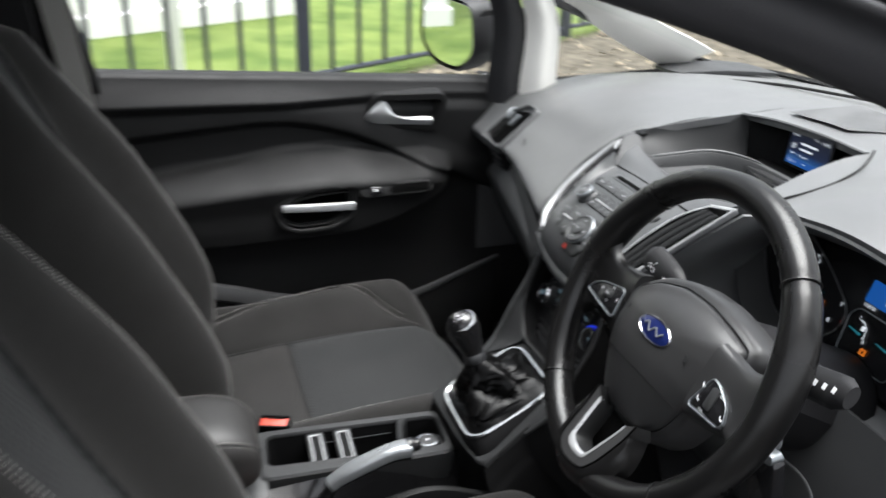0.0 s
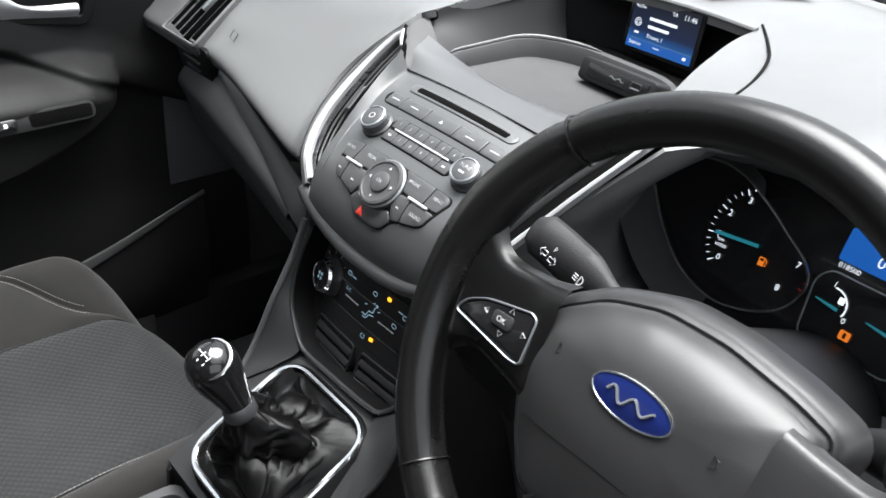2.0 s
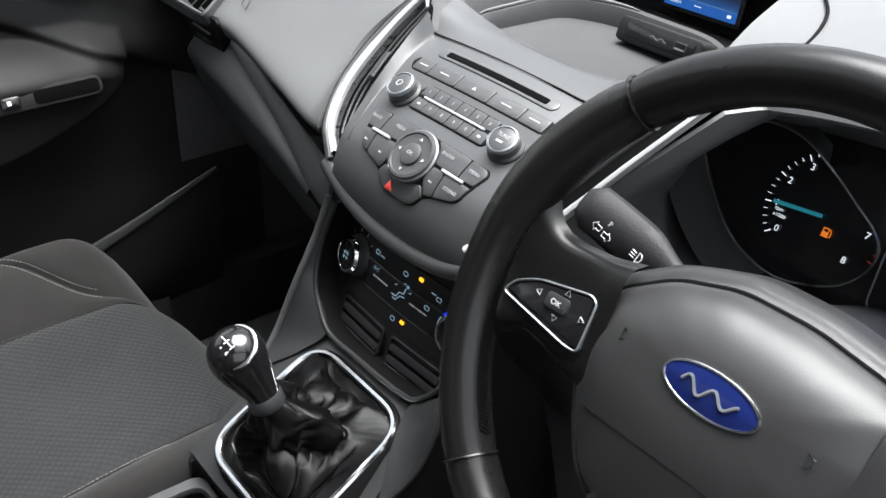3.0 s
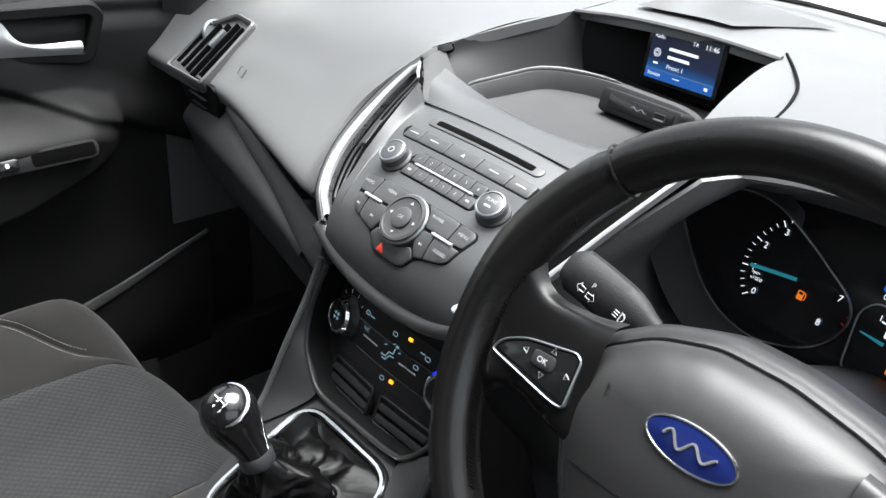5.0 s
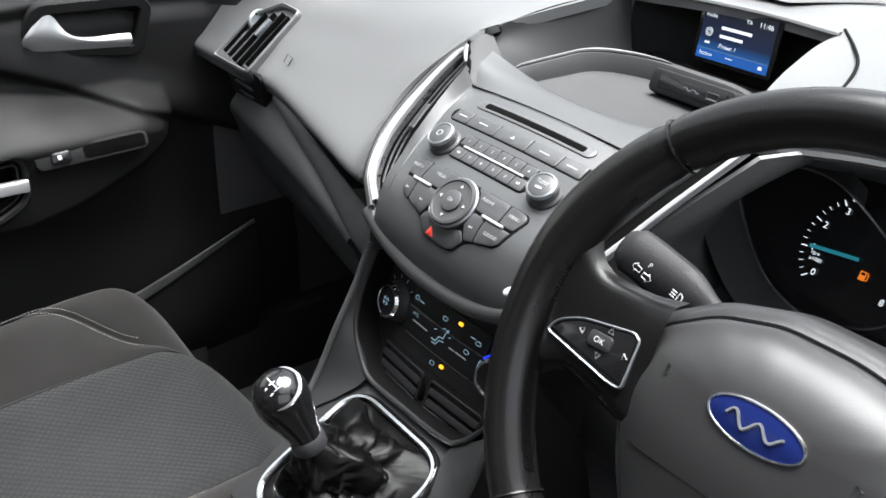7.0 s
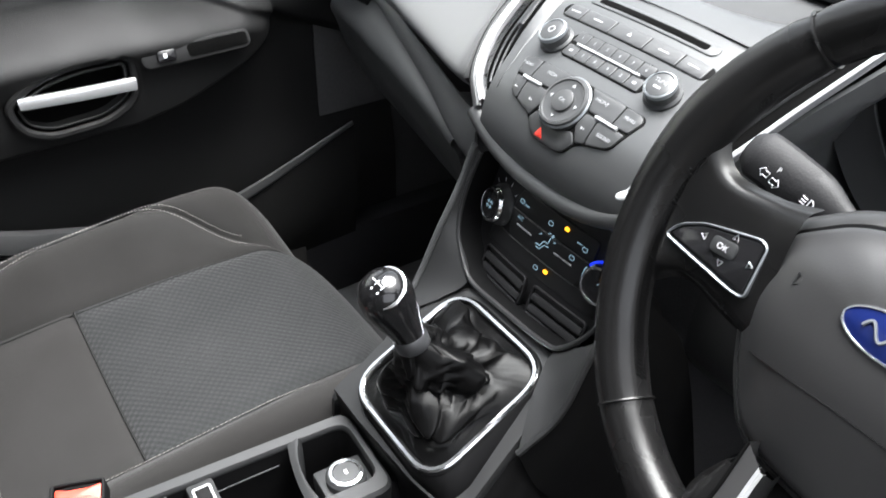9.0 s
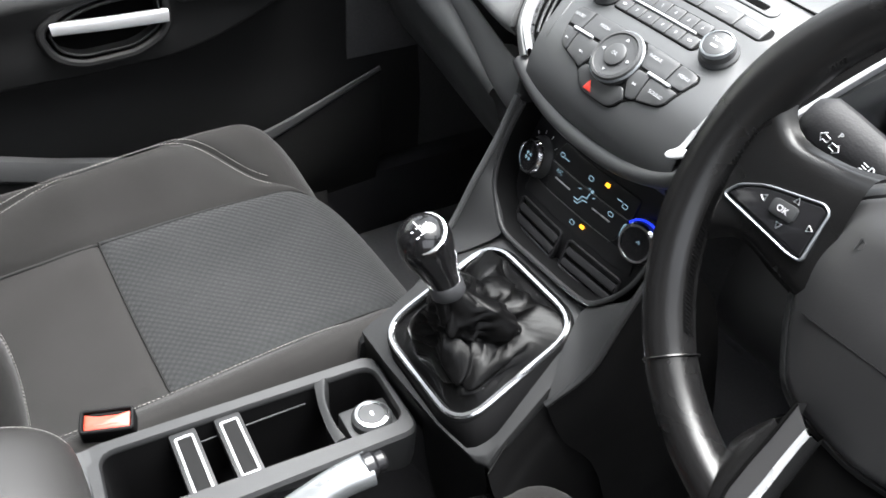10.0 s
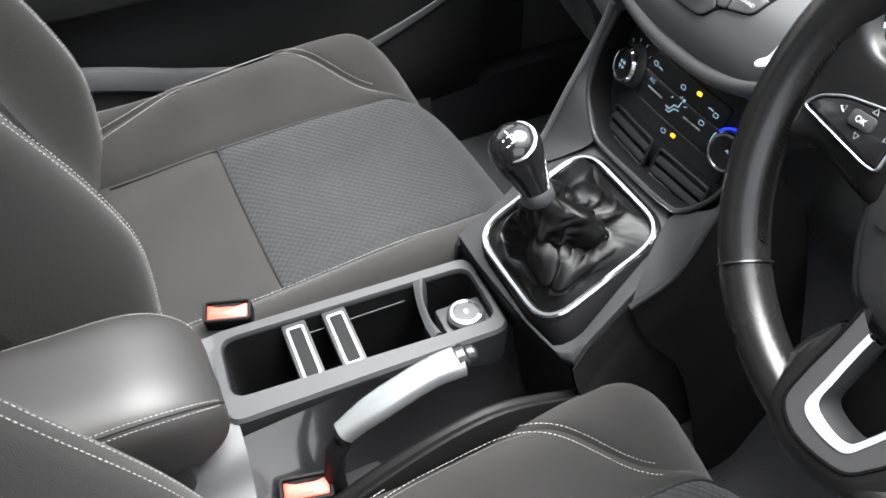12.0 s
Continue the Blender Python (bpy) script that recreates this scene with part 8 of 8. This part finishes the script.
def panel(f, us, vs, nu, nv, groove=0.0065, width=0.008, sides=(1, 1, 1, 1), off=0.0):
    """One upholstery panel over a range of the face f, its edges drawn in where it is sewn."""
    bm = bmesh.new()
    rows = []
    for v in np.linspace(0, 1, nv):
        row = []
        for u in np.linspace(0, 1, nu):
            uu = us[0](v) * (1 - u) + us[1](v) * u
            vv = vs[0] * (1 - v) + vs[1] * v
            p = f(uu, vv)
            e = 0.002
            n = (f(uu + e, vv) - f(uu - e, vv)).cross(f(uu, vv + e) - f(uu, vv - e)).normalized()
            wu, wv = abs(us[1](v) - us[0](v)), abs(vs[1] - vs[0])
            dist = min([d for d, on in zip((u * wu, (1 - u) * wu, v * wv, (1 - v) * wv), sides) if on] or [1])
            row.append(p + n * (off - groove * math.exp(-dist / width)))
        rows.append(row)
    skin(bm, rows)
    return bm


def const(c):
    return lambda v: c


def seat(x, shift_back, single, label):
    """A front seat; shift_back: how far its backrest stands to the side."""
    m = Matrix.Translation((x, 0, 0))
    s = thing("front_chair", label, "car seat", (x, -0.25, 0.25), group="front seats")
    for sd in (-1, 1):
        edge = lambda v, sd=sd: sd * (0.150 - 0.010 * v)
        mid = lambda v, sd=sd: sd * (0.190 + 0.040 * smooth_step(0.0, 0.36, v) - 0.078 * smooth_step(0.46, 0.78, v) ** 1.2)
        if sd == single:
            mid = lambda v, sd=sd: sd * (0.182 + 0.010 * smooth_step(0.0, 0.36, v) - 0.040 * smooth_step(0.46, 0.80, v) ** 1.2)
        out = lambda v, sd=sd: sd * 0.262
        part("bolster", panel(cushion_point, (mid, out), (-0.47, 0.108), 14, 60, sides=(1, 0, 0, 0)), CLOTH, s, "raised cloth side bolster", m=m)
        part("bolster_inner", panel(cushion_point, (edge, mid), (-0.47, 0.108), 12, 60, sides=(1, 1, 0, 0)), CLOTH, s, m=m)
        skirt = [[cushion_point(sd * 0.262, y) for y in np.linspace(-0.47, 0.108, 40)], [V((sd * 0.266, y, 0.44 - 0.03 * smooth_step(-0.02, 0.08, y))) for y in np.linspace(-0.47, 0.093, 40)], [V((sd * 0.262, y, 0.34)) for y in np.linspace(-0.47, 0.073, 40)]]
        bm = bmesh.new()
        skin(bm, skirt)
        part("skirt", bm, CLOTH, s, m=m)
        for gap in ((0.007,) if sd == single else (0.0045, -0.0045)):
            row = []
            for v in np.linspace(0.0, 0.735, 80):
                u = mid(v) + sd * gap
                row.append(cushion_point(u, -0.47 + 0.578 * v) + V((0, 0, 0.0020 if sd == single else 0.0008)))
            stitches([m @ p for p in row], 0.0032, 0.0016, 0.0004, s)
    part("seat_insert", panel(cushion_point, (lambda v: -0.150 + 0.010 * v, lambda v: 0.150 - 0.010 * v), (-0.29, 0.108), 44, 60), INSERT, s, "patterned cloth centre panel", m=m)
    part("seat_rear", panel(cushion_point, (const(-0.150), const(0.150)), (-0.50, -0.29), 30, 24), CLOTH, s, "plain cloth rear panel", m=m)
    # sewn joints: across the cushion and along both edges of the middle panel
    dip = V((0, 0, -0.0042))
    part("seam", ring([m @ (cushion_point(u, -0.29) + dip) for u in np.linspace(-0.15, 0.15, 24)], 0.0016, n=5, closed=False), BLACK, s, "dark sewn joint")
    for sd in (-1, 1):
        part("seam", ring([m @ (cushion_point(sd * (0.150 - 0.010 * v), -0.47 + 0.54 * v) + dip) for v in np.linspace(0.05, 0.95, 40)], 0.0013, n=5, closed=False), BLACK, s)
    front = [[cushion_point(u, 0.108) for u in np.linspace(-0.262, 0.262, 30)], [V((u, 0.083 - 0.05 * (abs(u) / 0.26) ** 2.5, 0.37)) for u in np.linspace(-0.262, 0.262, 30)]]
    bm = bmesh.new()
    skin(bm, front)
    part("front_skirt", bm, CLOTH, s, m=m)
    part("base", box(0.46, 0.46, 0.17, 0.02, 2, m=m @ shift(0, -0.24, 0.30)), BLACK, s, "black seat base")
    m = Matrix.Translation((x + shift_back, 0, 0))
    for sd in (-1, 1):
        part("back_bolster", panel(back_point, (const(sd * 0.110), const(sd * 0.236)), (0.0, 0.74), 22, 40, sides=(1, 0, 0, 0) if sd > 0 else (1, 0, 0, 0)), CLOTH, s, "cloth backrest bolster", m=m)
        side = [[back_point(sd * 0.236, t) for t in np.linspace(0, 0.74, 30)], [back_point(sd * 0.232, t) + V((0, -0.10, -0.03)) for t in np.linspace(0, 0.74, 30)], [back_point(sd * 0.20, t) + V((0, -0.16, -0.05)) for t in np.linspace(0, 0.74, 30)]]
        bm = bmesh.new()
        skin(bm, side)
        part("back_side", bm, CLOTH, s, m=m)
        for gap in (0.008, -0.004):
            stitches([m @ (back_point(sd * (0.172 + gap), t) + V((0, 0.0012, 0.0004))) for t in np.linspace(0.01, 0.68, 66)], 0.0034, 0.0017, 0.0004, s)
    part("back_insert", panel(back_point, (const(-0.110), const(0.110)), (0.0, 0.74), 36, 44), INSERT, s, "patterned cloth backrest centre", m=m)
    bm = bmesh.new()
    skin(bm, [[back_point(u, t) * 1.0 + V((0, -0.17, -0.05)) for u in np.linspace(-0.22, 0.22, 10)] for t in np.linspace(0, 0.74, 10)])
    part("back_shell", bm, HARD, s, m=m)
    bm = bmesh.new()
    rows = []
    for f in np.linspace(0, 1, 12):
        c = back_point(0, 0.74) + V((0, 0.02 - 0.05 * f, 0.02 + 0.18 * f))
        k = math.sin(math.pi * (0.12 + 0.76 * f)) ** 0.4
        rows.append([c + V((0.135 * k * math.copysign(abs(math.cos(g)) ** 0.6, math.cos(g)), 0.05 * k * math.copysign(abs(math.sin(g)) ** 0.7, math.sin(g)) - 0.03, 0)) for g in np.linspace(0, 2 * math.pi, 25)[:-1]])
    vs = skin(bm, rows, close_u=True)
    bm.faces.new(vs[0])
    bm.faces.new(vs[-1])
    part("headrest", bm, CLOTH, s, "dark cloth headrest", m=m)
    for sd in (-1, 1):
        part("headrest_post", ring([back_point(sd * 0.06, 0.70) + V((0, -0.05, 0)), back_point(sd * 0.06, 0.74) + V((0, -0.035, 0.08))], 0.006, n=8, closed=False), CHROME, s, m=m)
    return s


seat(-0.352, -0.022, 1, "dark grey cloth passenger seat with pale double stitching")
seat(0.358, -0.030, 0, "dark grey cloth driver's seat with pale double stitching")


def buckle(M, label):
    b = thing("seat_belt_buckle", label, "seat-belt buckle", M, group="belt buckles")
    Q = M @ Matrix.Scale(0.8, 4)
    part("case", box(0.062, 0.030, 0.07, 0.006, 3, m=Q @ shift(0, 0, -0.036)), BLACK_AND_SHADE, b, "black buckle case")
    o = corners(0.062, 0.032, 0.006)
    part("rim", band(o, inset(o, 0.0045), -0.006, 0.006, edge=0.0015), BLACK_AND_SHADE, b, "raised black rim", m=Q)
    bt = part("release_button", plate(round_poly([(-0.026, -0.011), (0.026, -0.011), (0.026, 0.010), (0.012, 0.0065), (-0.012, 0.0065), (-0.026, 0.010)], 0.003), -0.004, 0.003, 0.0015), ORANGE, b, "orange press button", m=Q)
    part("button_groove", box(0.030, 0.0012, 0.001, 0.0002, 1, m=Q @ shift(0, -0.005, 0.003)), RED_INK, bt)
    part("slot", box(0.040, 0.004, 0.002, 0.0005, 1, m=Q @ shift(0, 0.0095, 0.0005)), GAP, b)
    part("webbing", loft([[(-0.022, 0, -0.06), (0.022, 0, -0.06)], [(-0.022, 0.005, -0.12), (0.022, 0.005, -0.12)], [(-0.022, 0.0, -0.2), (0.022, 0.0, -0.2)]], 2, 4), BLACK, b, m=Q)


buckle(axes((-0.128, -0.366, 0.594), (0.35, 1, 0), (-1, 0.35, 0.25)), "orange-buttoned buckle beside the passenger cushion")
buckle(axes((0.086, -0.358, 0.565), (0.25, 1, 0), (-1, 0.25, 0.3)), "orange-buttoned buckle beside the driver's cushion")


def passenger_belt():
    b = thing("seat_belt", "pale grey seat-belt strap hanging by the pillar", "seat belt", (-0.66, -0.62, 1.1))
    pts = [(-0.640, -0.665, 1.35), (-0.640, -0.652, 1.2), (-0.645, -0.626, 1.0), (-0.69, -0.61, 0.7), (-0.70, -0.60, 0.45)]
    secs = [[V(p) + V((0, -0.022, 0)) for p in pts], [V(p) + V((0, 0.022, 0)) for p in pts]]
    part("webbing", thicken(loft(secs, 4, 2), 0.0015), THREAD, b)


passenger_belt()
